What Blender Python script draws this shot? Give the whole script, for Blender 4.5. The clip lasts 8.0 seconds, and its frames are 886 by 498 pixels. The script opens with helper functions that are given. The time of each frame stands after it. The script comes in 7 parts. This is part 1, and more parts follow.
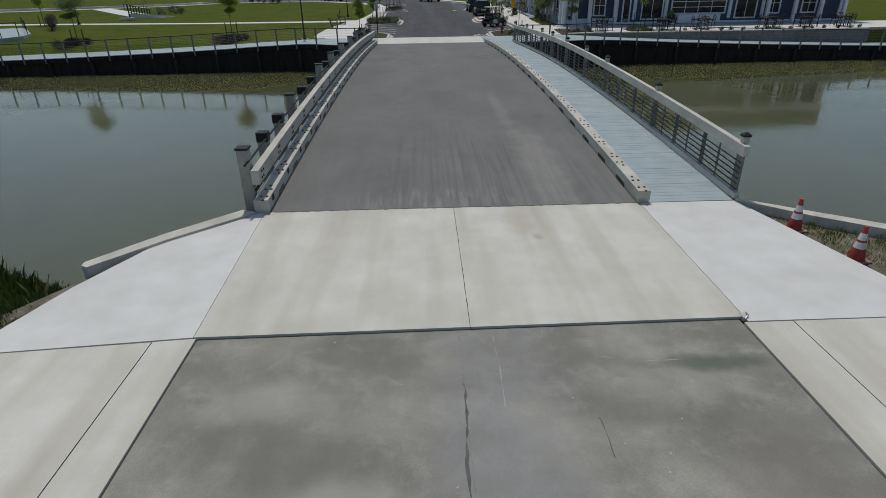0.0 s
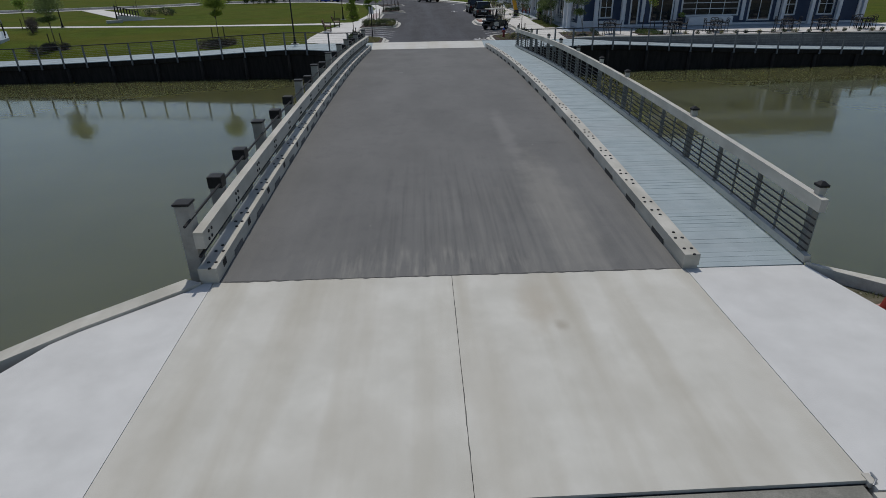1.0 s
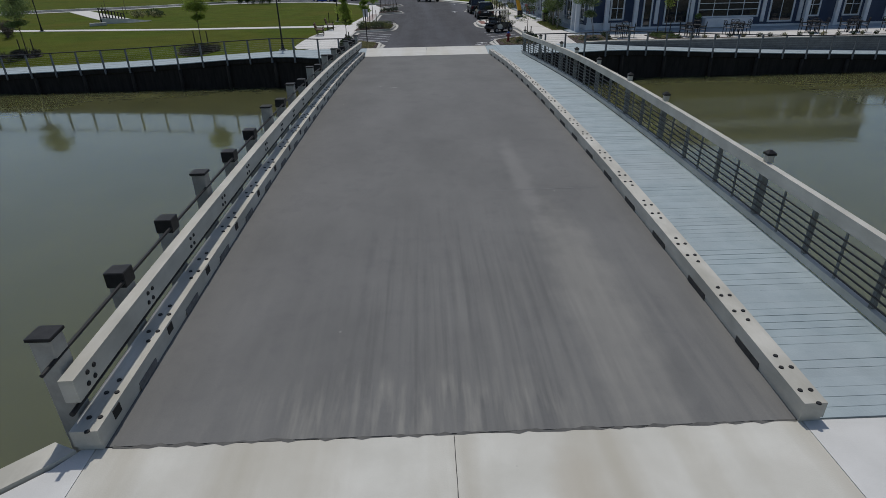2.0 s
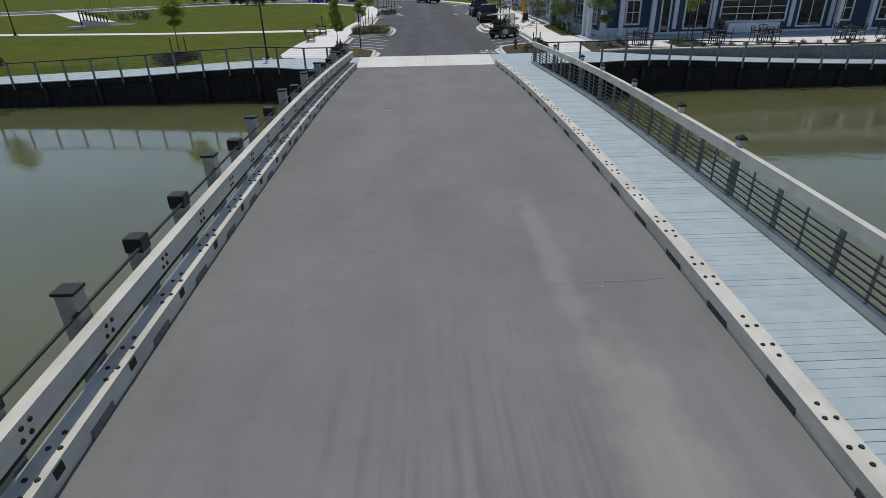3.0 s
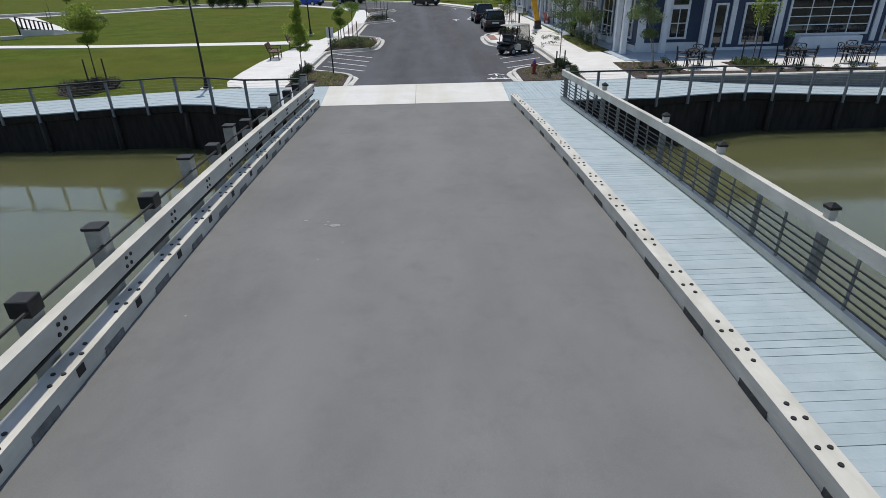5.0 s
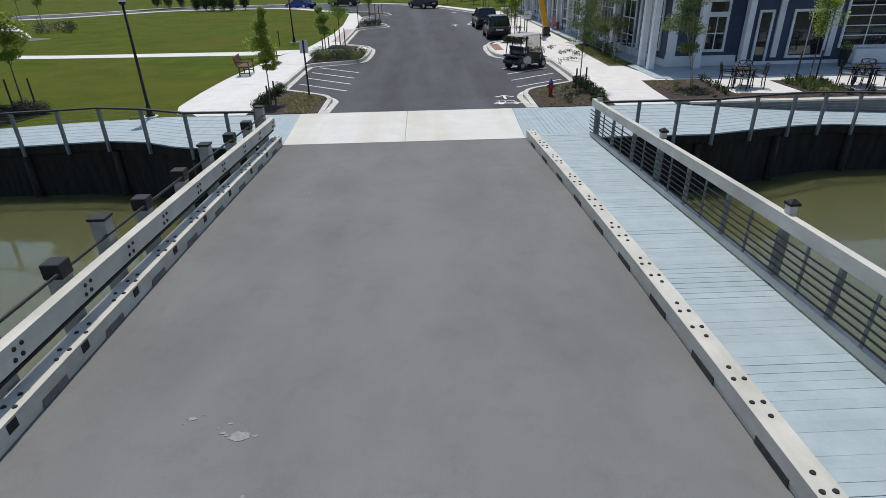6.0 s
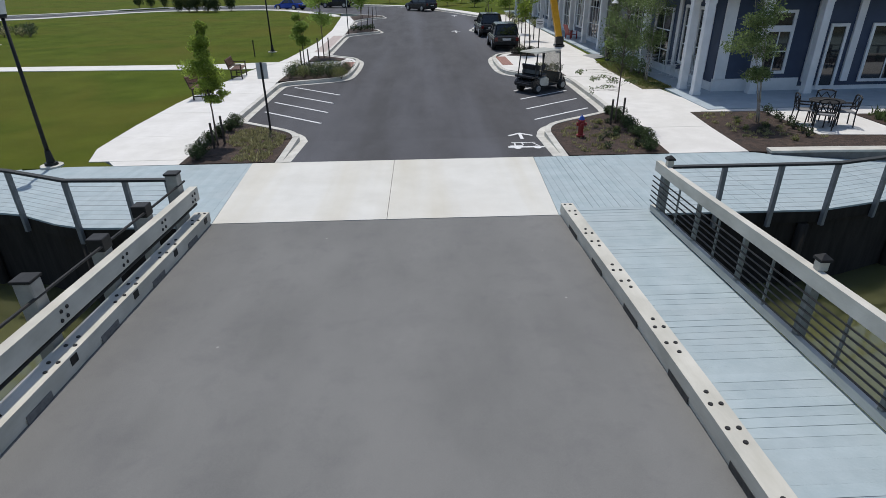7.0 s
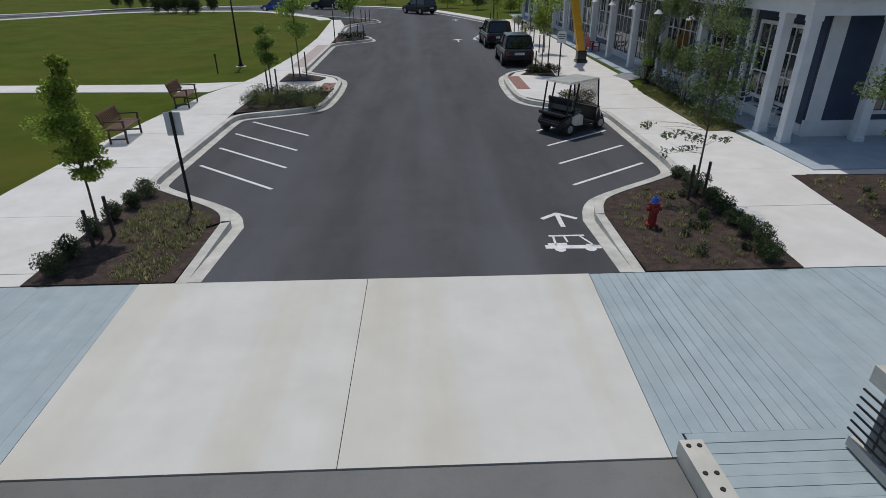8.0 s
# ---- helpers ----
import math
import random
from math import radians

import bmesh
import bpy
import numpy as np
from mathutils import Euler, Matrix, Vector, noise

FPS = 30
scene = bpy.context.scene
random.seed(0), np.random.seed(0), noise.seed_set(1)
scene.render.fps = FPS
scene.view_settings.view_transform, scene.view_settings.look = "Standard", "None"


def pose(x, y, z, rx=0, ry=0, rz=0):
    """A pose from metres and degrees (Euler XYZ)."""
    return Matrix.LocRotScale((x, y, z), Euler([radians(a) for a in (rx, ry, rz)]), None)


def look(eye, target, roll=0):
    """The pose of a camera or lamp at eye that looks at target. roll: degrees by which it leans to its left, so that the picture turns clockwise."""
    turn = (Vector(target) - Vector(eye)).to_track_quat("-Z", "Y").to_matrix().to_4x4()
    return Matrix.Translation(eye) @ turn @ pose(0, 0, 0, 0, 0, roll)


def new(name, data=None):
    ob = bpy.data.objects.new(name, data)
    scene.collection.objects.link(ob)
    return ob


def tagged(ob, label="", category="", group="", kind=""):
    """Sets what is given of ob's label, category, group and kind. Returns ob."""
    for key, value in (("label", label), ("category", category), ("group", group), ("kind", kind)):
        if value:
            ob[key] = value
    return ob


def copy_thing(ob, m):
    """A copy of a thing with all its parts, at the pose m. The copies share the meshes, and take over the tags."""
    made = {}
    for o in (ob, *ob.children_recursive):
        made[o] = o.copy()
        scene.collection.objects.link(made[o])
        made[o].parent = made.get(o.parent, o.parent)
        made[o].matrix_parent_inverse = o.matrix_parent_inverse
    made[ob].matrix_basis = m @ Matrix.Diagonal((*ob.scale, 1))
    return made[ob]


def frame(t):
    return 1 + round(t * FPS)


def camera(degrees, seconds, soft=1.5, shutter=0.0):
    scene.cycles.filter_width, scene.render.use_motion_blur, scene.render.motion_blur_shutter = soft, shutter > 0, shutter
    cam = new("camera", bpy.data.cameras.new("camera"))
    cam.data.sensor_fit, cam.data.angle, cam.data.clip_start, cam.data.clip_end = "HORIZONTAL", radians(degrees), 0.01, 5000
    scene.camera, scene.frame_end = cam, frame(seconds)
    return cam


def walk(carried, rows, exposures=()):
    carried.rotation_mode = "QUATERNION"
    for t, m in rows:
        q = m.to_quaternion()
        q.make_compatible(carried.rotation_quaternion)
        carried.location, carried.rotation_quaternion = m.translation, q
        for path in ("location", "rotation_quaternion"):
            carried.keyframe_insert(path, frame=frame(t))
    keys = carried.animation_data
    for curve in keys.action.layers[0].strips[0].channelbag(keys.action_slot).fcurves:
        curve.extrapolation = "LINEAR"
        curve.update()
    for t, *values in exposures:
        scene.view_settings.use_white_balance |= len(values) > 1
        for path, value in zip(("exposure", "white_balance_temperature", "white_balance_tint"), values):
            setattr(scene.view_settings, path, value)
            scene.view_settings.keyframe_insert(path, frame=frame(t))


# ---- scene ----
cam = camera(76.6, 8.0, 0.8)
PATH = [
    (0, (-0.492, 0.854, 3.978), (-0.442, 2.65, 3.1), -0.9),
    (0.5, (-0.416, 2.028, 4.027), (-0.366, 3.824, 3.148), -0.9),
    (1, (-0.331, 3.36, 4.087), (-0.281, 5.155, 3.206), -1.0),
    (1.5, (-0.251, 4.869, 4.14), (-0.204, 6.662, 3.256), -1.2),
    (3, (-0.077, 10.18, 4.247), (-0.032, 11.972, 3.36), -1.2),
    (3.5, (-0.036, 12.127, 4.277), (0.01, 13.918, 3.39), -1.2),
    (4, (0.056, 14.266, 4.303), (0.102, 16.058, 3.415), -1.2),
    (4.5, (0.219, 16.529, 4.325), (0.264, 18.319, 3.434), -1.2),
    (6, (0.598, 23.806, 4.352), (0.647, 25.6, 3.462), -1.2),
    (6.5, (0.702, 26.434, 4.381), (0.755, 28.225, 3.493), -0.9),
    (7, (0.792, 29.224, 4.448), (0.848, 31.014, 3.557), -0.8),
    (7.5, (0.889, 32.231, 4.473), (0.946, 34.02, 3.581), -0.7),
    (8, (0.955, 35.428, 4.543), (1.017, 37.215, 3.649), -0.4),
]
EXPOSURES = [(0.0, -0.66, 6620, 7), (0.5, -0.70, 6520, 9), (1.0, -0.82, 6480, 9), (1.5, -0.83, 6480, 9), (3.0, -0.3, 6480, 9), (3.5, -0.1, 6480, 9), (4.0, -0.02, 6480, 9), (7.0, -0.10, 6480, 9), (7.5, -0.31, 6480, 9), (8.0, -0.54, 6480, 9)]
walk(cam, [(t, look(eye, target, roll)) for t, eye, target, roll in PATH], EXPOSURES)


# ---- light ----
SUN_AZ, SUN_EL = radians(-10), radians(67)
world = bpy.data.worlds.new("sky")
scene.world = world
world.use_nodes = True
_n, _l = world.node_tree.nodes, world.node_tree.links
_n.clear()
_sky = _n.new("ShaderNodeTexSky")
_sky.sky_type = "NISHITA"
_sky.sun_disc = False
_sky.sun_elevation, _sky.sun_rotation = SUN_EL, SUN_AZ
_sky.dust_density, _sky.air_density = 1.0, 1.0
_bg = _n.new("ShaderNodeBackground")
_bg.inputs["Strength"].default_value = 0.125
_out = _n.new("ShaderNodeOutputWorld")
_l.new(_sky.outputs[0], _bg.inputs[0])
_l.new(_bg.outputs[0], _out.inputs[0])
sun = new("sun", bpy.data.lights.new("sun", "SUN"))
sun.data.energy, sun.data.angle, sun.data.color = 3.35, radians(0.6), (1.0, 0.96, 0.90)
sun_way = Vector((math.sin(SUN_AZ) * math.cos(SUN_EL), math.cos(SUN_AZ) * math.cos(SUN_EL), math.sin(SUN_EL)))
sun.matrix_world = look(sun_way * 100, (0, 0, 0))


# ---- materials ----
def surface(name, a, b, scale=3.0, rough=0.8, bump=0.1, bump_scale=40.0, metal=0.0, stains=None, stain_scale=0.4, stain_amount=0.5,
            stretch=(1, 1, 1), rand=0.0, spec=0.5, contrast=(0.35, 0.65), fine=0.0, streaks=None, specks=None, blots=None):
    """streaks: colour, stretch, amount, and the y range over which they fade; specks: colour, density scale, radius; blots: colour, scale, amount."""
    m = bpy.data.materials.new(name)
    m.use_nodes = True
    nt = m.node_tree
    n, l = nt.nodes, nt.links
    p = n["Principled BSDF"]
    geo = n.new("ShaderNodeNewGeometry")
    mp = n.new("ShaderNodeMapping")
    mp.inputs["Scale"].default_value = stretch
    l.new(geo.outputs["Position"], mp.inputs["Vector"])
    n1 = n.new("ShaderNodeTexNoise")
    n1.inputs["Scale"].default_value, n1.inputs["Detail"].default_value, n1.inputs["Roughness"].default_value = scale, 6, 0.6
    l.new(mp.outputs[0], n1.inputs["Vector"])
    r1 = n.new("ShaderNodeValToRGB")
    r1.color_ramp.elements[0].position, r1.color_ramp.elements[1].position = contrast
    r1.color_ramp.elements[0].color, r1.color_ramp.elements[1].color = (*a, 1), (*b, 1)
    l.new(n1.outputs["Fac"], r1.inputs[0])
    col = r1.outputs[0]
    if stains:
        n2 = n.new("ShaderNodeTexNoise")
        n2.inputs["Scale"].default_value, n2.inputs["Detail"].default_value = stain_scale, 5
        n2.inputs["Distortion"].default_value = 0.6
        l.new(geo.outputs["Position"], n2.inputs["Vector"])
        r2 = n.new("ShaderNodeValToRGB")
        r2.color_ramp.elements[0].position, r2.color_ramp.elements[1].position = 0.42, 0.72
        r2.color_ramp.elements[1].color = (stain_amount,) * 3 + (1,)
        r2.color_ramp.elements[0].color = (0, 0, 0, 1)
        l.new(n2.outputs["Fac"], r2.inputs[0])
        mx = n.new("ShaderNodeMix")
        mx.data_type = "RGBA"
        l.new(r2.outputs[0], mx.inputs["Factor"])
        l.new(col, mx.inputs["A"])
        mx.inputs["B"].default_value = (*stains, 1)
        col = mx.outputs["Result"]
    def blend(fac, base, tint):
        mx2 = n.new("ShaderNodeMix")
        mx2.data_type = "RGBA"
        l.new(fac, mx2.inputs["Factor"])
        l.new(base, mx2.inputs["A"])
        mx2.inputs["B"].default_value = (*tint, 1)
        return mx2.outputs["Result"]

    def ranged(src, lo, hi, out=1.0):
        mr2 = n.new("ShaderNodeMapRange")
        mr2.inputs["From Min"].default_value, mr2.inputs["From Max"].default_value, mr2.inputs["To Max"].default_value = lo, hi, out
        l.new(src, mr2.inputs["Value"])
        return mr2.outputs[0]
    if blots:
        nb = n.new("ShaderNodeTexNoise")
        nb.inputs["Scale"].default_value, nb.inputs["Detail"].default_value, nb.inputs["Roughness"].default_value = blots[1], 8, 0.7
        nb.inputs["Distortion"].default_value = 0.3
        off = n.new("ShaderNodeMapping")
        off.inputs["Location"].default_value = (31, 17, 5)
        l.new(geo.outputs["Position"], off.inputs["Vector"])
        l.new(off.outputs[0], nb.inputs["Vector"])
        col = blend(ranged(nb.outputs["Fac"], 0.5, 0.72, blots[2]), col, blots[0])
    if streaks:
        tint, st, amount, fade = streaks
        ms = n.new("ShaderNodeMapping")
        ms.inputs["Scale"].default_value = st
        l.new(geo.outputs["Position"], ms.inputs["Vector"])
        ns = n.new("ShaderNodeTexNoise")
        ns.inputs["Scale"].default_value, ns.inputs["Detail"].default_value = 1.0, 5
        l.new(ms.outputs[0], ns.inputs["Vector"])
        fac = ranged(ns.outputs["Fac"], 0.44, 0.70, amount)
        if fade:
            xyz = n.new("ShaderNodeSeparateXYZ")
            l.new(geo.outputs["Position"], xyz.inputs[0])
            mu = n.new("ShaderNodeMath")
            mu.operation = "MULTIPLY"
            l.new(fac, mu.inputs[0])
            l.new(ranged(xyz.outputs[1], fade[0], fade[1]), mu.inputs[1])
            fac = mu.outputs[0]
            if len(fade) > 2:
                side = n.new("ShaderNodeMapRange")
                side.inputs["From Min"].default_value, side.inputs["From Max"].default_value, side.inputs["To Min"].default_value = fade[2], fade[3], 0.3
                l.new(xyz.outputs[0], side.inputs["Value"])
                mu2 = n.new("ShaderNodeMath")
                mu2.operation = "MULTIPLY"
                l.new(fac, mu2.inputs[0])
                l.new(side.outputs[0], mu2.inputs[1])
                fac = mu2.outputs[0]
        col = blend(fac, col, tint)
    if specks:
        vo = n.new("ShaderNodeTexVoronoi")
        vo.inputs["Scale"].default_value = specks[1]
        l.new(geo.outputs["Position"], vo.inputs["Vector"])
        col = blend(ranged(vo.outputs["Distance"], specks[2], specks[2] * 0.5, 0.8), col, specks[0])
    if fine:
        n4 = n.new("ShaderNodeTexNoise")
        n4.inputs["Scale"].default_value, n4.inputs["Detail"].default_value = 90, 2
        l.new(geo.outputs["Position"], n4.inputs["Vector"])
        mr = n.new("ShaderNodeMapRange")
        mr.inputs["From Min"].default_value, mr.inputs["From Max"].default_value = 0.3, 0.7
        mr.inputs["To Min"].default_value, mr.inputs["To Max"].default_value = 1 - fine, 1 + fine
        l.new(n4.outputs["Fac"], mr.inputs["Value"])
        hs2 = n.new("ShaderNodeHueSaturation")
        l.new(mr.outputs[0], hs2.inputs["Value"])
        l.new(col, hs2.inputs["Color"])
        col = hs2.outputs[0]
    if rand:
        oi = n.new("ShaderNodeObjectInfo")
        mr = n.new("ShaderNodeMapRange")
        mr.inputs["To Min"].default_value, mr.inputs["To Max"].default_value = 1 - rand, 1 + rand
        l.new(oi.outputs["Random"], mr.inputs["Value"])
        hs = n.new("ShaderNodeHueSaturation")
        l.new(mr.outputs[0], hs.inputs["Value"])
        l.new(col, hs.inputs["Color"])
        col = hs.outputs[0]
    l.new(col, p.inputs["Base Color"])
    p.inputs["Roughness"].default_value, p.inputs["Metallic"].default_value = rough, metal
    p.inputs["Specular IOR Level"].default_value = spec
    if bump:
        n3 = n.new("ShaderNodeTexNoise")
        n3.inputs["Scale"].default_value, n3.inputs["Detail"].default_value = bump_scale, 4
        l.new(mp.outputs[0], n3.inputs["Vector"])
        bp = n.new("ShaderNodeBump")
        bp.inputs["Strength"].default_value, bp.inputs["Distance"].default_value = bump, 0.02
        l.new(n3.outputs["Fac"], bp.inputs["Height"])
        l.new(bp.outputs[0], p.inputs["Normal"])
    return m


def stain_spot(m, centre, radii, tint, amount, lines=None, ragged=0.5):
    """A worn or dirty patch on a slab: its centre and half sizes in plan; lines: the stretch of fine marks that break it up."""
    n, l = m.node_tree.nodes, m.node_tree.links
    p = n["Principled BSDF"]
    src = p.inputs["Base Color"].links[0].from_socket
    geo, mp = n.new("ShaderNodeNewGeometry"), n.new("ShaderNodeMapping")
    mp.inputs["Location"].default_value = (-centre[0] / radii[0], -centre[1] / radii[1], 0)
    mp.inputs["Scale"].default_value = (1 / radii[0], 1 / radii[1], 0)
    l.new(geo.outputs["Position"], mp.inputs["Vector"])
    ln = n.new("ShaderNodeVectorMath")
    ln.operation = "LENGTH"
    l.new(mp.outputs[0], ln.inputs[0])
    no = n.new("ShaderNodeTexNoise")
    no.inputs["Scale"].default_value, no.inputs["Detail"].default_value = 2.2, 6
    l.new(geo.outputs["Position"], no.inputs["Vector"])
    sh = n.new("ShaderNodeMath")
    sh.operation = "MULTIPLY_ADD"
    l.new(no.outputs["Fac"], sh.inputs[0])
    sh.inputs[1].default_value = 2 * ragged
    l.new(ln.outputs["Value"], sh.inputs[2])
    mr = n.new("ShaderNodeMapRange")
    mr.interpolation_type = "SMOOTHSTEP"
    mr.inputs["From Min"].default_value, mr.inputs["From Max"].default_value = 1.0 + ragged, 0.2 + ragged
    mr.inputs["To Max"].default_value = amount
    l.new(sh.outputs[0], mr.inputs["Value"])
    fac = mr.outputs[0]
    if lines:
        ms, ns, rg, mu = n.new("ShaderNodeMapping"), n.new("ShaderNodeTexNoise"), n.new("ShaderNodeMapRange"), n.new("ShaderNodeMath")
        ms.inputs["Scale"].default_value = (lines[0], lines[1], 1)
        ns.inputs["Scale"].default_value, ns.inputs["Detail"].default_value = 1.0, 4
        rg.inputs["From Min"].default_value, rg.inputs["From Max"].default_value = 0.46, 0.66
        mu.operation = "MULTIPLY"
        l.new(geo.outputs["Position"], ms.inputs["Vector"])
        l.new(ms.outputs[0], ns.inputs["Vector"])
        l.new(ns.outputs["Fac"], rg.inputs["Value"])
        l.new(rg.outputs[0], mu.inputs[0])
        l.new(fac, mu.inputs[1])
        fac = mu.outputs[0]
    mx = n.new("ShaderNodeMix")
    mx.data_type = "RGBA"
    l.new(fac, mx.inputs["Factor"])
    l.new(src, mx.inputs["A"])
    mx.inputs["B"].default_value = (*tint, 1)
    l.new(mx.outputs["Result"], p.inputs["Base Color"])


CONC = surface("pale concrete", (0.535, 0.52, 0.465), (0.625, 0.61, 0.555), 1.2, 0.85, 0.08, 60, stains=(0.46, 0.425, 0.365), stain_scale=0.55, stain_amount=0.3, fine=0.04,
               streaks=((0.40, 0.365, 0.29), (1.5, 0.14, 1), 0.65, None), blots=((0.53, 0.51, 0.45), 3.0, 0.4), specks=((0.14, 0.13, 0.12), 1.5, 0.016))
CONC_W = surface("white concrete", (0.57, 0.565, 0.545), (0.655, 0.65, 0.63), 1.5, 0.85, 0.06, 60, stains=(0.5, 0.49, 0.47), stain_scale=0.6, stain_amount=0.4, fine=0.03)
WALKC = surface("sidewalk concrete", (0.60, 0.58, 0.55), (0.68, 0.66, 0.63), 1.5, 0.85, 0.06, 60, stains=(0.52, 0.5, 0.46), stain_scale=0.5, stain_amount=0.4, fine=0.03)
CONC_OLD = surface("weathered grey concrete", (0.205, 0.196, 0.172), (0.34, 0.324, 0.282), 1.4, 0.85, 0.25, 50, stains=(0.130, 0.132, 0.112), stain_scale=0.45, stain_amount=0.8, contrast=(0.3, 0.7), fine=0.14, stretch=(1.0, 0.8, 1),
                   blots=((0.37, 0.355, 0.32), 2.4, 0.65), streaks=((0.12, 0.12, 0.104), (0.45, 1.1, 1), 0.55, None), specks=((0.55, 0.54, 0.50), 2.6, 0.03))
FARSLAB = surface("cream white concrete", (0.555, 0.545, 0.51), (0.62, 0.61, 0.575), 1.2, 0.85, 0.06, 60, stains=(0.53, 0.50, 0.44), stain_scale=0.35, stain_amount=0.4, fine=0.03,
                  streaks=((0.47, 0.425, 0.32), (0.55, 0.03, 1), 0.85, None))
CURBC = surface("kerb concrete", (0.47, 0.455, 0.41), (0.60, 0.585, 0.54), 3, 0.9, 0.15, 40, stains=(0.28, 0.265, 0.24), stain_scale=1.6, stain_amount=0.45, fine=0.06)
WINGC = surface("stained cream concrete", (0.50, 0.48, 0.42), (0.62, 0.60, 0.54), 3, 0.9, 0.2, 40, stains=(0.22, 0.20, 0.15), stain_scale=3.0, stain_amount=0.6, fine=0.06)
DECK = surface("grey deck coating", (0.150, 0.1495, 0.145), (0.182, 0.181, 0.175), 0.8, 0.9, 0.10, 90, spec=0.12, stains=(0.207, 0.205, 0.200), stain_scale=0.3, stain_amount=0.4, stretch=(1.0, 0.45, 1), fine=0.06,
               streaks=((0.30, 0.29, 0.265), (6.5, 0.33, 1), 0.3, (17.5, 11.0, -0.8, 1.8)), blots=((0.136, 0.134, 0.136), 2.2, 0.5), specks=((0.32, 0.31, 0.30), 0.9, 0.022))
stain_spot(DECK, (2.05, 13.3), (0.65, 4.2), (0.30, 0.29, 0.265), 0.5)
stain_spot(DECK, (1.75, 17.8), (0.30, 3.6), (0.25, 0.245, 0.235), 0.5)
stain_spot(DECK, (0.2, 12.8), (2.4, 4.4), (0.105, 0.105, 0.105), 0.42, (11.0, 0.3))
stain_spot(DECK, (0.6, 12.2), (2.6, 3.6), (0.25, 0.245, 0.23), 0.35, (8.0, 0.22))
stain_spot(DECK, (-0.3, 11.1), (3.0, 0.8), (0.31, 0.30, 0.27), 0.6, (8.0, 0.8))
stain_spot(DECK, (-1.2, 24.5), (0.9, 3.5), (0.195, 0.193, 0.188), 0.5)
stain_spot(DECK, (0.5, 32.0), (0.8, 4.5), (0.20, 0.197, 0.190), 0.5)
stain_spot(CONC_OLD, (0.15, 1.0), (1.2, 9.0), (0.265, 0.265, 0.272), 0.6)
stain_spot(CONC_OLD, (2.75, 5.92), (0.95, 0.22), (0.085, 0.10, 0.078), 0.75)
stain_spot(CONC_OLD, (2.7, 4.2), (0.9, 1.0), (0.165, 0.145, 0.125), 0.55)
stain_spot(CONC_OLD, (-1.9, 4.6), (1.3, 0.8), (0.14, 0.14, 0.115), 0.6)
stain_spot(CONC_OLD, (-2.3, 5.5), (0.9, 0.5), (0.38, 0.365, 0.325), 0.5)
stain_spot(CONC_OLD, (-1.2, 4.2), (0.8, 0.4), (0.42, 0.405, 0.365), 0.45)
stain_spot(CONC, (1.35, 9.35), (0.16, 0.20), (0.33, 0.29, 0.23), 0.6)
stain_spot(CONC, (1.1, 9.9), (0.35, 0.9), (0.42, 0.37, 0.29), 0.5)
ASPH = surface("dark asphalt", (0.054, 0.053, 0.056), (0.076, 0.075, 0.080), 0.9, 0.9, 0.3, 120, stains=(0.088, 0.088, 0.095), stain_scale=0.2, stain_amount=0.4, stretch=(1.0, 0.25, 1), fine=0.3, spec=0.25, specks=((0.16, 0.16, 0.16), 1.6, 0.022),
               streaks=((0.110, 0.112, 0.128), (0.42, 0.018, 1), 0.8, None), blots=((0.048, 0.047, 0.048), 1.6, 0.5))
PLANK = surface("blue grey deck boards", (0.285, 0.35, 0.375), (0.345, 0.412, 0.437), 2.5, 0.7, 0.15, 30, stretch=(1, 1, 1), rand=0.035, stains=(0.34, 0.375, 0.39), stain_scale=0.7, stain_amount=0.4)
TIMBER = surface("pale painted timber", (0.46, 0.44, 0.38), (0.58, 0.56, 0.50), 3, 0.7, 0.15, 30, stains=(0.30, 0.29, 0.25), stain_scale=1.4, stain_amount=0.45, stretch=(1, 0.3, 1), rand=0.04)
RAILP = surface("slate grey railing posts", (0.17, 0.175, 0.16), (0.25, 0.255, 0.235), 5, 0.8, 0.2, 30, rand=0.1)
TIMBER_G = surface("grey weathered timber", (0.30, 0.29, 0.26), (0.40, 0.39, 0.355), 4, 0.75, 0.2, 30, stains=(0.22, 0.21, 0.19), stain_scale=2, stain_amount=0.5, rand=0.08)
BLACK = surface("black painted steel", (0.010, 0.010, 0.011), (0.020, 0.020, 0.021), 8, 0.6, 0.05, 80, spec=0.3)
SEAMD = surface("dark seam sealant", (0.07, 0.068, 0.065), (0.12, 0.118, 0.11), 9, 0.8, 0.1, 60)
SEAMG = surface("grey coating lap", (0.141, 0.140, 0.138), (0.163, 0.162, 0.158), 4, 0.75, 0.05, 60)
SPLASH = surface("pale dried splash", (0.208, 0.204, 0.200), (0.288, 0.284, 0.280), 14, 0.9, 0.1, 60)
SCRATCH = surface("pale scraped concrete", (0.28, 0.27, 0.255), (0.36, 0.35, 0.33), 9, 0.85, 0.1, 60)
# drain slots: the dark inside the opening is put into the plate's colour
SCUP = surface("dark scupper opening", (0.03, 0.03, 0.03), (0.06, 0.058, 0.055), 12, 0.9, 0.1, 60)
SCUP_L = surface("grey drain slot", (0.10, 0.10, 0.10), (0.17, 0.168, 0.165), 12, 0.9, 0.1, 60)
HANDRAIL = surface("dark slate handrail", (0.018, 0.02, 0.022), (0.03, 0.033, 0.036), 6, 0.75, 0.03)
BULK = surface("dark tarred bulkhead", (0.017, 0.0145, 0.013), (0.032, 0.028, 0.025), 2, 0.85, 0.2, 20, stretch=(3, 3, 0.5), spec=0.2)
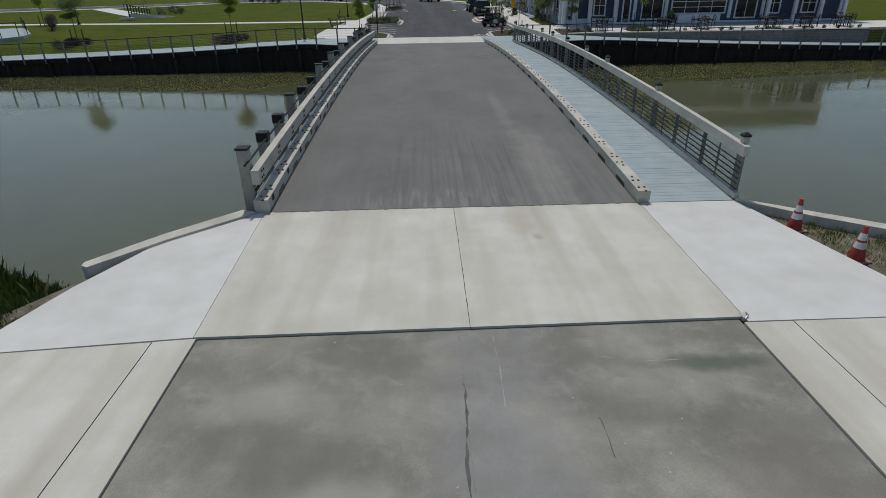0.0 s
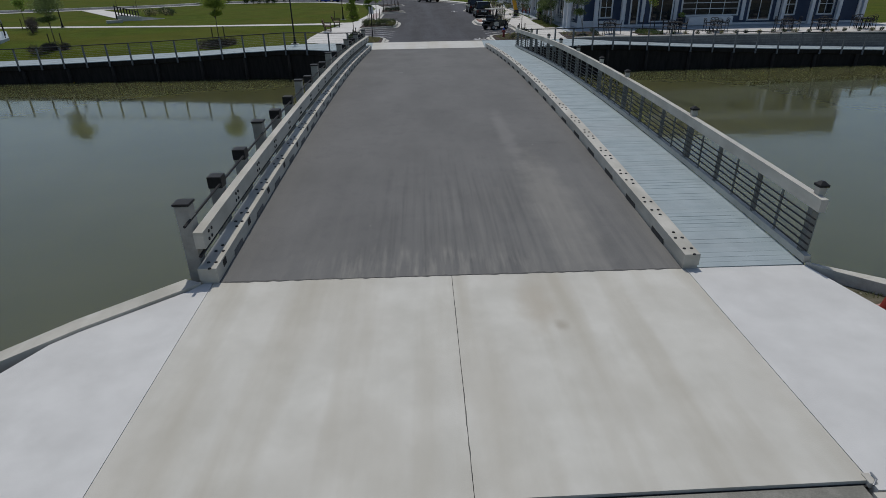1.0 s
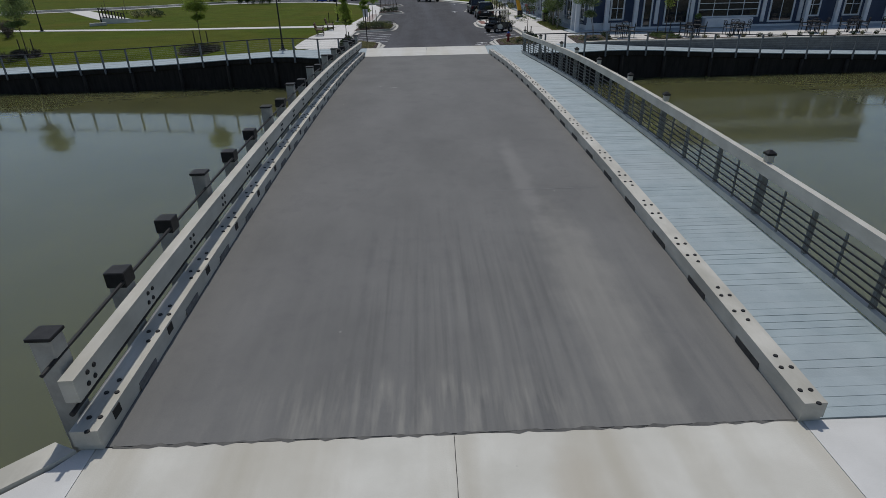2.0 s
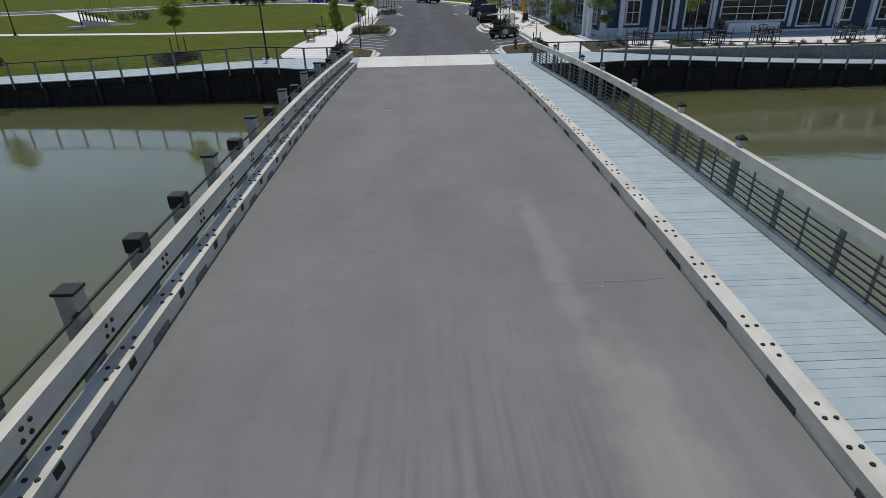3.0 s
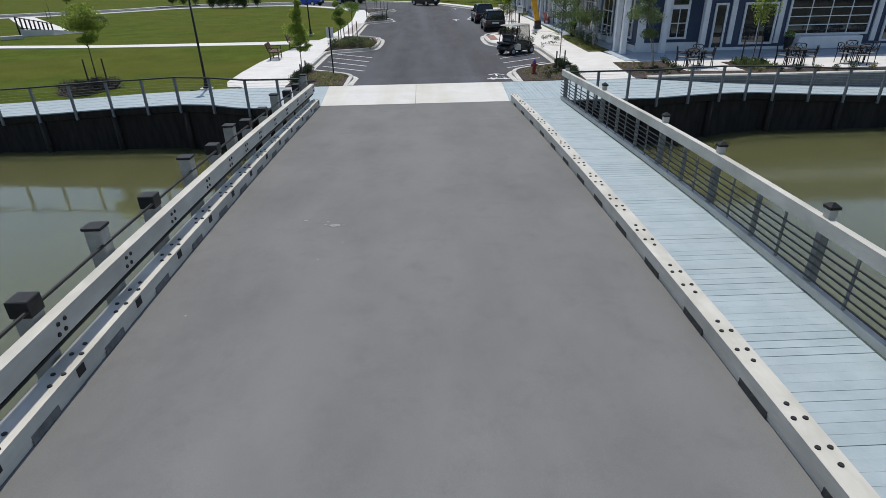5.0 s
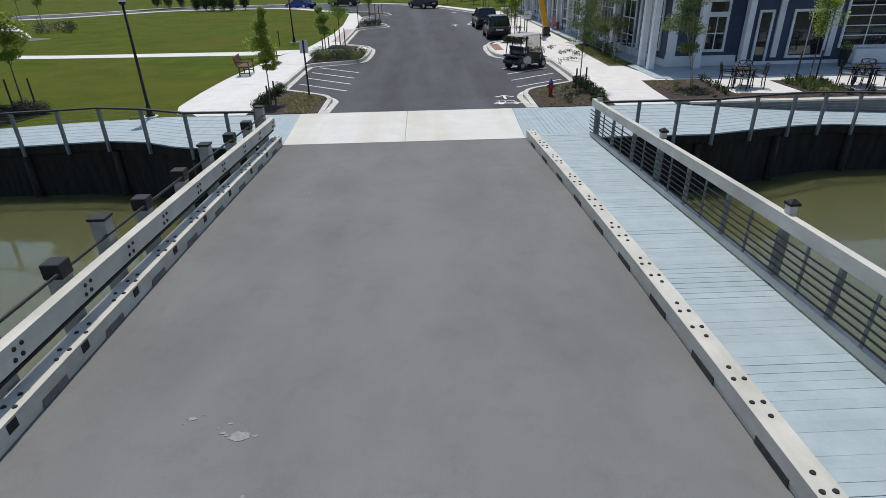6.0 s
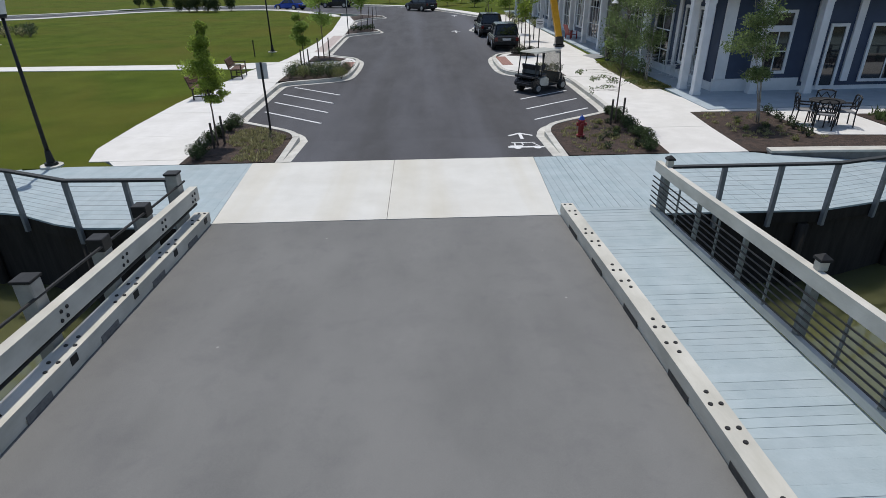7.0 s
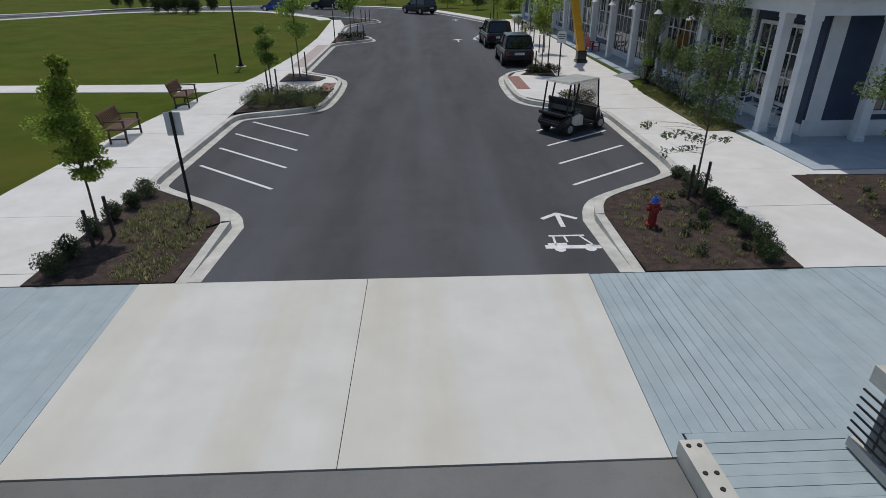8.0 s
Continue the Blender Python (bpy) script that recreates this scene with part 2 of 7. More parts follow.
PILE = surface("brown black bulkhead pile", (0.022, 0.019, 0.016), (0.045, 0.039, 0.033), 3, 0.85, 0.3, 20, stretch=(3, 3, 0.5), spec=0.2)
GRASS = surface("mown lawn", (0.052, 0.074, 0.008), (0.080, 0.106, 0.013), 0.45, 1.0, 0.8, 60, stains=(0.098, 0.088, 0.016), stain_scale=0.12, stain_amount=0.7, fine=0.25, spec=0.06)
SOIL = surface("dark weedy soil", (0.095, 0.078, 0.055), (0.20, 0.175, 0.13), 4, 0.95, 0.8, 30, stains=(0.055, 0.065, 0.025), stain_scale=1.6, stain_amount=0.8, fine=0.25, specks=((0.48, 0.45, 0.40), 7.0, 0.12))
VERGE = surface("thin olive turf", (0.075, 0.075, 0.025), (0.12, 0.11, 0.045), 3, 0.95, 0.8, 60, stains=(0.10, 0.08, 0.05), stain_scale=1.4, stain_amount=0.6, fine=0.3, spec=0.2)
BED = surface("riverbed mud", (0.05, 0.05, 0.03), (0.08, 0.075, 0.05), 1, 0.9, 0.3, 10)
MULCH = surface("brown bark mulch", (0.022, 0.014, 0.010), (0.080, 0.050, 0.036), 6, 0.95, 1.0, 60, stains=(0.022, 0.015, 0.012), stain_scale=1.5, stain_amount=0.6, fine=0.5, contrast=(0.34, 0.66), specks=((0.16, 0.10, 0.07), 9.0, 0.18))


def leafy(name, a, b, scale=5.0, glow=0.4):
    """Thin leaves: they let some of the sun through."""
    m = surface(name, a, b, scale, 0.6, 0, rand=0.1, spec=0.25)
    n, l = m.node_tree.nodes, m.node_tree.links
    p, o = n["Principled BSDF"], n["Material Output"]
    src = p.inputs["Base Color"].links[0].from_socket
    isl = n.new("ShaderNodeHueSaturation")
    geo = n.new("ShaderNodeNewGeometry")
    mr = n.new("ShaderNodeMapRange")
    mr.inputs["To Min"].default_value, mr.inputs["To Max"].default_value = 0.65, 1.35
    l.new(geo.outputs["Random Per Island"], mr.inputs["Value"])
    l.new(mr.outputs[0], isl.inputs["Value"])
    l.new(src, isl.inputs["Color"])
    l.new(isl.outputs[0], p.inputs["Base Color"])
    tr, mx = n.new("ShaderNodeBsdfTranslucent"), n.new("ShaderNodeMixShader")
    l.new(isl.outputs[0], tr.inputs["Color"])
    mx.inputs[0].default_value = glow
    l.new(p.outputs[0], mx.inputs[1])
    l.new(tr.outputs[0], mx.inputs[2])
    l.new(mx.outputs[0], o.inputs[0])
    return m


LEAF = leafy("fresh green leaves", (0.15, 0.235, 0.045), (0.30, 0.40, 0.10), 5, 0.65)
LEAF_D = leafy("olive green leaves", (0.085, 0.130, 0.045), (0.200, 0.255, 0.105), 5, 0.6)
LEAF_Y = leafy("yellow green leaves", (0.20, 0.27, 0.045), (0.34, 0.42, 0.09), 5, 0.65)
SHRUB = leafy("dark green shrub leaves", (0.026, 0.046, 0.016), (0.068, 0.100, 0.040), 7, 0.3)
SHRUB_L = leafy("grey green shrub leaves", (0.040, 0.062, 0.024), (0.095, 0.125, 0.055), 7, 0.3)
SHRUB_B = leafy("reddish shrub leaves", (0.045, 0.037, 0.034), (0.08, 0.072, 0.058), 7, 0.2)
DRYGRASS = leafy("dry grass tufts", (0.22, 0.215, 0.10), (0.42, 0.395, 0.22), 7, 0.6)
REED = leafy("bank grass", (0.060, 0.110, 0.022), (0.13, 0.175, 0.05), 3, 0.5)
WEED = leafy("low bank weeds", (0.13, 0.17, 0.045), (0.27, 0.27, 0.11), 5, 0.5)
PALEFLOWER = leafy("pale flowering leaves", (0.30, 0.32, 0.20), (0.52, 0.52, 0.42), 6, 0.3)
BARK = surface("grey brown bark", (0.06, 0.045, 0.035), (0.13, 0.10, 0.08), 14, 0.9, 0.5, 40)
BARK_W = surface("pale birch bark", (0.30, 0.27, 0.23), (0.45, 0.42, 0.38), 12, 0.85, 0.3, 40, stains=(0.12, 0.09, 0.07), stain_scale=5, stain_amount=0.7)
STAKE = surface("dark timber stake", (0.04, 0.032, 0.026), (0.07, 0.058, 0.045), 10, 0.9, 0.3, 40)
BLUE = surface("navy lap siding paint", (0.021, 0.038, 0.082), (0.029, 0.050, 0.102), 2, 0.55, 0.03, 40)
BLUE_D = surface("dark navy panel paint", (0.014, 0.018, 0.030), (0.020, 0.026, 0.042), 2, 0.5, 0.03, 40)
WHITE = surface("white trim paint", (0.62, 0.64, 0.66), (0.72, 0.73, 0.75), 2, 0.5, 0.03, 30, stains=(0.55, 0.55, 0.55), stain_scale=1.2, stain_amount=0.3)
# porch floor: the blue grey carries the building's cast shade
PORCH = surface("porch floor with blue shade in its tone", (0.32, 0.38, 0.43), (0.40, 0.46, 0.50), 2, 0.6, 0.05, 30, stains=(0.28, 0.32, 0.35), stain_scale=0.8, stain_amount=0.4)
WHITELINE = surface("white road paint", (0.62, 0.62, 0.62), (0.74, 0.74, 0.74), 9, 0.7, 0.1, 60, stains=(0.4, 0.4, 0.4), stain_scale=6, stain_amount=0.4)
REDBRICK = surface("red tactile paving", (0.24, 0.12, 0.09), (0.33, 0.18, 0.145), 6, 0.85, 0.4, 60)
PINKPAVE = surface("faded pinkish paving", (0.36, 0.29, 0.26), (0.46, 0.39, 0.36), 4, 0.85, 0.2, 60)
STONE = surface("grey seat wall", (0.13, 0.13, 0.125), (0.185, 0.182, 0.175), 4, 0.9, 0.4, 25, rand=0.1)
CAPSTONE = surface("pale wall coping", (0.44, 0.42, 0.37), (0.55, 0.53, 0.48), 4, 0.85, 0.2, 30)
WOODRED = surface("red brown bench slats", (0.10, 0.042, 0.022), (0.17, 0.075, 0.04), 9, 0.55, 0.15, 40, stretch=(0.4, 3, 3))
REDPAINT = surface("red enamel", (0.20, 0.012, 0.014), (0.27, 0.022, 0.022), 6, 0.4, 0.03, 40)
BLUEPAINT = surface("blue enamel", (0.015, 0.06, 0.30), (0.02, 0.085, 0.38), 6, 0.4, 0.03, 40)
ORANGE = surface("faded red orange rubber", (0.27, 0.026, 0.018), (0.37, 0.045, 0.028), 8, 0.6, 0.08, 40)
CONEBASE = surface("faded pink rubber", (0.26, 0.13, 0.11), (0.42, 0.25, 0.22), 8, 0.7, 0.08, 40)
CONEWHITE = surface("scuffed reflective white", (0.5, 0.5, 0.5), (0.72, 0.72, 0.72), 9, 0.45, 0.05, 40)
YELLOW = surface("yellow machine paint", (0.60, 0.30, 0.012), (0.70, 0.37, 0.02), 4, 0.4, 0.03, 40)
CARDARK = surface("dark metallic car paint", (0.012, 0.013, 0.015), (0.02, 0.021, 0.024), 3, 0.25, 0)
CARBLUE = surface("bright blue car paint", (0.010, 0.04, 0.26), (0.015, 0.055, 0.33), 3, 0.25, 0)
RUBBER = surface("black tyre rubber", (0.012, 0.012, 0.012), (0.022, 0.022, 0.022), 12, 0.85, 0.1, 60)
CHROME = surface("silver wheel metal", (0.45, 0.45, 0.46), (0.6, 0.6, 0.62), 9, 0.3, 0, metal=1.0)
CARTCREAM = surface("cream cart panels", (0.55, 0.53, 0.46), (0.64, 0.62, 0.55), 5, 0.35, 0)
RAILGREY = surface("grey painted metal", (0.15, 0.158, 0.166), (0.20, 0.208, 0.216), 6, 0.6, 0.02)
SIGNW = surface("sign face", (0.60, 0.60, 0.60), (0.70, 0.70, 0.70), 4, 0.5, 0)
SIGNBACK = surface("grey sign metal", (0.30, 0.31, 0.32), (0.38, 0.39, 0.40), 6, 0.45, 0.02, metal=0.6)
TAIL = surface("dark red lamp lens", (0.09, 0.008, 0.008), (0.13, 0.012, 0.012), 8, 0.2, 0)
LANTERN = surface("frosted lantern glass", (0.6, 0.6, 0.58), (0.7, 0.7, 0.68), 5, 0.3, 0)


def glassy(name, tint, rough=0.03):
    m = surface(name, tuple(0.8 * c for c in tint), tint, 1.5, rough, 0.02, 3, spec=0.9)
    return m


GLASS = glassy("dark window glass", (0.020, 0.025, 0.030))
CARGLASS = glassy("tinted car glass", (0.012, 0.014, 0.016))


def make_water():
    m = bpy.data.materials.new("murky green water")
    m.use_nodes = True
    n, l = m.node_tree.nodes, m.node_tree.links
    p = n["Principled BSDF"]
    geo = n.new("ShaderNodeNewGeometry")
    a = n.new("ShaderNodeTexNoise")
    a.inputs["Scale"].default_value, a.inputs["Detail"].default_value = 0.12, 3
    l.new(geo.outputs["Position"], a.inputs["Vector"])
    r = n.new("ShaderNodeValToRGB")
    r.color_ramp.elements[0].position, r.color_ramp.elements[1].position = 0.3, 0.7
    r.color_ramp.elements[0].color, r.color_ramp.elements[1].color = (0.088, 0.092, 0.040, 1), (0.116, 0.116, 0.052, 1)
    l.new(a.outputs["Fac"], r.inputs[0])
    l.new(r.outputs[0], p.inputs["Base Color"])
    p.inputs["Roughness"].default_value = 0.07
    # silt in the water spreads the daylight
    p.subsurface_method = "BURLEY"
    p.inputs["Subsurface Weight"].default_value = 1.0
    p.inputs["Subsurface Radius"].default_value = (1.0, 1.0, 0.7)
    p.inputs["Subsurface Scale"].default_value = 0.8
    p.inputs["IOR"].default_value = 1.62
    mp = n.new("ShaderNodeMapping")
    mp.inputs["Scale"].default_value = (1.0, 1.1, 1)
    l.new(geo.outputs["Position"], mp.inputs["Vector"])
    b = n.new("ShaderNodeTexNoise")
    b.inputs["Scale"].default_value, b.inputs["Detail"].default_value = 1.7, 1.5
    l.new(mp.outputs[0], b.inputs["Vector"])
    bp = n.new("ShaderNodeBump")
    bp.inputs["Strength"].default_value, bp.inputs["Distance"].default_value = 0.065, 0.05
    l.new(b.outputs["Fac"], bp.inputs["Height"])
    l.new(bp.outputs[0], p.inputs["Normal"])
    return m


WATER = make_water()


# ---- building blocks ----
def box(bm, x0, x1, y0, y1, z0, z1, bevel=0.0):
    r = bmesh.ops.create_cube(bm, size=1.0, matrix=Matrix.Translation(((x0 + x1) / 2, (y0 + y1) / 2, (z0 + z1) / 2))
                              @ Matrix.Diagonal((x1 - x0, y1 - y0, z1 - z0, 1)))
    if bevel:
        es = list({e for v in r["verts"] for e in v.link_edges})
        bmesh.ops.bevel(bm, geom=es, offset=bevel, segments=1, affect="EDGES")
    return bm


def obox(bm, m, sx, sy, sz, bevel=0.0):
    """A box of that size whose base centre stands at the pose m."""
    r = bmesh.ops.create_cube(bm, size=1.0, matrix=m @ Matrix.Translation((0, 0, sz / 2)) @ Matrix.Diagonal((sx, sy, sz, 1)))
    if bevel:
        es = list({e for v in r["verts"] for e in v.link_edges})
        bmesh.ops.bevel(bm, geom=es, offset=bevel, segments=1, affect="EDGES")
    return bm


def rod(bm, p, q, r0, r1=None, seg=8):
    p, q = Vector(p), Vector(q)
    d = q - p
    m = Matrix.Translation((p + q) / 2) @ d.to_track_quat("Z", "Y").to_matrix().to_4x4()
    bmesh.ops.create_cone(bm, cap_ends=True, segments=seg, radius1=r0, radius2=r0 if r1 is None else r1, depth=d.length, matrix=m)
    return bm


def prism(bm, outline, z0, z1):
    """An upright slab over a plan outline. z0 and z1: heights, or functions of x and y."""
    f0 = z0 if callable(z0) else (lambda x, y: z0)
    f1 = z1 if callable(z1) else (lambda x, y: z1)
    lo = [bm.verts.new((x, y, f0(x, y))) for x, y in outline]
    hi = [bm.verts.new((x, y, f1(x, y))) for x, y in outline]
    k = len(outline)
    bm.faces.new(hi)
    bm.faces.new(lo[::-1])
    for i in range(k):
        bm.faces.new((lo[i], lo[(i + 1) % k], hi[(i + 1) % k], hi[i]))
    bmesh.ops.recalc_face_normals(bm, faces=bm.faces[:])
    return bm


def mesh_of(bm, name, material, smooth=False):
    me = bpy.data.meshes.new(name)
    bm.to_mesh(me)
    bm.free()
    for mt in (material if isinstance(material, (list, tuple)) else [material]):
        me.materials.append(mt)
    if smooth:
        for f in me.polygons:
            f.use_smooth = True
    return me


def part(name, bm, material, parent=None, label="", smooth=False):
    ob = new(name, mesh_of(bm, name, material, smooth))
    if parent is not None:
        ob.parent = parent
    return tagged(ob, label)


def piece(name, me, m, parent):
    """A repeated piece on shared mesh data."""
    ob = new(name, me)
    ob.parent = parent
    ob.matrix_basis = m
    return ob


def thing(name, label, category, at=(0, 0, 0), turn=0.0, group="", kind=""):
    ob = new(name)
    ob.empty_display_size = 0.1
    ob.matrix_basis = pose(*at, 0, 0, turn)
    return tagged(ob, label, category, group, kind)


def structure(name, bm, material, label, category, smooth=False):
    return tagged(part(name, bm, material, None, "", smooth), label, category, "", "structure")


def tube(bm, pts, r, seg=8):
    """One bent round bar through the points."""
    pts = [Vector(p) for p in pts]
    rings = []
    for i, p in enumerate(pts):
        t = (pts[min(i + 1, len(pts) - 1)] - pts[max(i - 1, 0)]).normalized()
        u = t.cross(Vector((0, 0, 1)))
        u = u.normalized() if u.length > 1e-4 else Vector((1, 0, 0))
        v = u.cross(t)
        rings.append([bm.verts.new(p + (u * math.cos(6.2832 * k / seg) + v * math.sin(6.2832 * k / seg)) * r) for k in range(seg)])
    for a, b in zip(rings, rings[1:]):
        for k in range(seg):
            bm.faces.new((a[k], a[(k + 1) % seg], b[(k + 1) % seg], b[k]))
    bm.faces.new(rings[0][::-1])
    bm.faces.new(rings[-1])
    bmesh.ops.recalc_face_normals(bm, faces=bm.faces[:])
    return bm


def B():
    return bmesh.new()


def lerp_line(points, x):
    """The height of a polyline in plan at x."""
    if x <= points[0][0]:
        return points[0][1]
    for (a, b), (c, d) in zip(points, points[1:]):
        if x <= c:
            return b + (d - b) * (x - a) / (c - a)
    return points[-1][1]


# ---- plan ----
Y0, Y1, RISE = 10.79, 39.54, 0.36        # the bridge's ends and its camber
WATER_Z = -1.75
SLAB_Y = 43.48
FRONT_L = [(-60, 40.85), (-10.2, 40.75), (-8.9, 40.65), (-7.64, 40.32), (-6.6, 39.75), (-5.9, 39.52), (-3.8, 39.45)]
FRONT_R = [(5.4, 39.5), (8.8, 39.48), (10.0, 39.78), (11.4, 40.3), (12.4, 40.7), (13.5, 40.92), (16.0, 40.85), (60.0, 40.75)]
BACK_L = [(-60, 43.9), (-22, 43.75), (-10, 43.6), (-8.3, 43.55), (-7.0, SLAB_Y), (-3.7, SLAB_Y)]
BACK_R = [(3.65, SLAB_Y), (8.8, SLAB_Y), (9.6, 43.42), (9.9, 43.2), (11.3, 42.95), (13.0, 42.9), (34.0, 42.7), (60, 42.7)]
# the boardwalks ramp down away from the bridge
RAMP_L = [(-45, -1.1), (-24, -0.62), (-17.2, -0.40), (-14.1, -0.27), (-11.5, -0.13), (-10.2, -0.085), (-8.9, -0.02), (-8.0, 0.0)]
RAMP_R = [(10.0, 0.0), (11.4, -0.06), (12.4, -0.13), (13.5, -0.19), (17.2, -0.37), (22.0, -0.56), (30.0, -0.80), (42.0, -1.05)]
NEAR = [(-60, 13.5), (-14, 11.6), (-9, 10.2), (-7, 9.1), (-6.0, 8.75), (-5.75, 8.6), (-3.86, 10.6), (-3.6, 10.7), (5.4, 10.7), (7.1, 9.2), (9.0, 7.85), (14, 5.5), (60, 3.0)]


# the far bend of the street: its inner and outer edge
BEND_IN = [(-90, 88), (-60, 93), (-44, 101.5), (-40.3, 106.0), (-37, 110), (-33, 112.3), (-26.5, 112.8), (-19.5, 112.0), (-15.5, 109.3), (-11, 103.3), (-8.9, 101.3)]
BEND_OUT = [(-90, 95), (-60, 101), (-47, 108.0), (-42.5, 111.5), (-40, 115.5), (-36, 119.5), (-20, 120.8), (-10, 119.3), (-6, 117.3), (0, 112), (2.2, 107), (4.3, 101.5), (5.5, 98), (7.0, 93)]


def camber(y):
    u = (y - (Y0 + Y1) / 2) / ((Y1 - Y0) / 2)
    return RISE * (1 - u * u) ** (1.3 if u > 0 else 1.0) if abs(u) < 1 else 0.0


def ramp(x):
    if x < 0:
        return lerp_line(RAMP_L, max(x, -45)) if x < -8.0 else 0.0
    return lerp_line(RAMP_R, min(x, 42)) if x > 10.0 else 0.0


def lawn_z(x, y):
    """The lawn dips towards the ramp of the boardwalk."""
    if x > -8.46:
        return -0.03
    bk = lerp_line(BACK_L, x)
    return -0.03 + ramp(x) * lerp_line([(bk, 1.0), (bk + 1.0, 0.4), (47, 0.35), (52, 0.15), (60, 0.0)], min(max(y, bk), 60))


def far_front(x):
    if x <= -3.8:
        return lerp_line(FRONT_L, x) + 0.12
    if x >= 5.4:
        return lerp_line(FRONT_R, x) + 0.12
    return 39.55


def road_z(x, y):
    """The street falls a little behind the slab."""
    return -0.12 * min(max((y - SLAB_Y) / (45.9 - SLAB_Y), 0), 1)


# ---- ground, water ----
def build_ground():
    xs = [-3000, -400, -120, -60, -45, -35, -30, -26, -23.5, -21, -18.2, -15.8, -13.2, -11.4, -10.2, -8.9, -8.65, -8.5, -8.45, -8.0, -7.64, -7, -6.6, -6, -5.9, -5.75, -5, -3.86, -3.6, -2, 0, 2, 3.6, 4.6, 5.39, 5.5,
          5.7, 6.4, 7.3, 8.8, 9.6, 9.9, 10.0, 10.2, 10.25, 10.9, 11.3, 11.4, 12.4, 13.0, 13.5, 14.2, 15.0, 16.0, 17.2, 19.2, 20, 23, 26, 32, 40, 60, 120, 400, 3000]
    bm = B()
    cols = []
    for x in xs:
        nr, fr = lerp_line(NEAR, x), far_front(x)
        bk = lerp_line(BACK_L, x) if x < 0 else lerp_line(BACK_R, x)
        street = -8.46 < x < 10.22
        top = -0.26 if street else -0.03
        near_edge = lerp_line(BEND_IN, x) if x < -8.46 else 95.0
        far_edge = lerp_line(BEND_OUT, x)
        dip = -0.26 if x < 10.22 else -0.03
        n_top = -0.22 if -6.2 < x < 6.3 else -0.10
        steep = -5.8 < x < 9.5
        hold = 0.14 if x > 9.9 else 0.0
        edge = top if x > -8.46 else ramp(x) - 0.03
        drop = lambda y: top if x > -8.46 else lawn_z(x, y)
        rows = [(-3000, n_top), (-150, n_top), (-30, n_top), (0, n_top), (3, n_top), (nr - 2.2, n_top - 0.02), (nr - 0.9, n_top - (0.02 if steep else 0.18)), (nr - 0.05, n_top - (0.05 if steep else 0.75)),
                (nr, -2.0 if steep else -0.95), (nr + 0.8, -2.1), (nr + 3, -2.6), (20, -2.8), (30, -2.8), (fr - 0.02, -2.8), (fr, ramp(x) - 0.30), (bk + hold - 0.1, ramp(x) - 0.30), (bk + hold + 0.02, edge), (bk + 1.0, drop(bk + 1.0)),
                (47, drop(47)), (52, drop(52)), (60, top), (75, top), (min(86, near_edge - 3), top), (near_edge - 0.9, top), (near_edge - 0.8, dip), (far_edge + 0.8, dip), (far_edge + 0.9, -0.03), (150, -0.03), (400, -0.03), (3000, -0.03)]
        cols.append([bm.verts.new((x, y, z)) for y, z in rows])
    for i in range(len(cols) - 1):
        for j in range(len(cols[i]) - 1):
            f = bm.faces.new((cols[i][j], cols[i + 1][j], cols[i + 1][j + 1], cols[i][j + 1]))
            f.material_index = 1 if j < 8 else (2 if j < 15 else 0)
    bm.normal_update()
    return structure("ground", bm, [GRASS, SOIL, BED], "mown green lawn beyond a canal, dark weedy soil on the near bank", "ground")


build_ground()

bm = B()
vs = [bm.verts.new(p) for p in ((-3000, 2.0, WATER_Z), (3000, 2.0, WATER_Z), (3000, 60, WATER_Z), (-3000, 60, WATER_Z))]
bm.faces.new(vs)
structure("water", bm, WATER, "calm murky green canal water mirroring the sky", "water")


# ---- near approach ----
def slab_panel(name, outline, material, label, z1=0.0, thick=0.2):
    bm = B()
    prism(bm, outline, (lambda x, y: z1(x, y) - thick) if callable(z1) else z1 - thick, z1)
    return structure(name, bm, material, label, "pavement")


G = 0.0032  # half width of the joints
NY = 6.73


def seal_y(x):
    """The line of the joint across the road."""
    return NY + 0.012 * x


slab_panel("approach_slab_1", [(-3.43 + G, seal_y(-3.43) + 0.013), (-G, seal_y(0) + 0.013), (-G, Y0 - 0.02), (-3.56 + G, Y0 - 0.02)], CONC, "pale concrete approach slab before the bridge")
slab_panel("approach_slab_2", [(G, seal_y(0) + 0.013), (3.51 - G, seal_y(3.5) + 0.013), (3.56 - G, Y0 - 0.02), (G, Y0 - 0.02)], CONC, "pale concrete approach slab before the bridge")
slab_panel("approach_wing_1", [(-5.85, 6.50), (-3.43 - G, 6.70), (-3.56 - G, Y0 - 0.02), (-3.70, Y0 - 0.03), (-3.85, 10.53), (-4.88, 9.57), (-5.11, 9.30), (-5.66, 8.05), (-5.98, 7.0)], CONC_W, "white concrete walk flaring out beside the approach slab")
slab_panel("approach_wing_2", [(3.51 + G, 6.68), (6.2, 6.68), (6.09, 7.55), (5.47, 10.5), (5.42, 10.76), (3.56 + G, Y0 - 0.02)], CONC_W, "white concrete walk flaring out beside the approach slab")
slab_panel("road_near_1", [(-3.30, -40), (-0.1505, -40), (-0.1505, seal_y(-0.15) - 0.013), (-3.38, seal_y(-3.4) - 0.013)], CONC_OLD, "stained grey concrete road panel", -0.03)
slab_panel("road_near_2", [(-0.1495, -40), (3.35, -40), (3.44, seal_y(3.44) - 0.013), (-0.1495, seal_y(-0.15) - 0.013)], CONC_OLD, "stained grey concrete road panel", -0.03)
slab_panel("gutter_strip_1", [(-3.97, -40), (-3.30 - 0.012, -40), (-3.38 - 0.012, 6.68), (-3.90, 6.64)], CONC, "pale concrete strip along the road", -0.005)
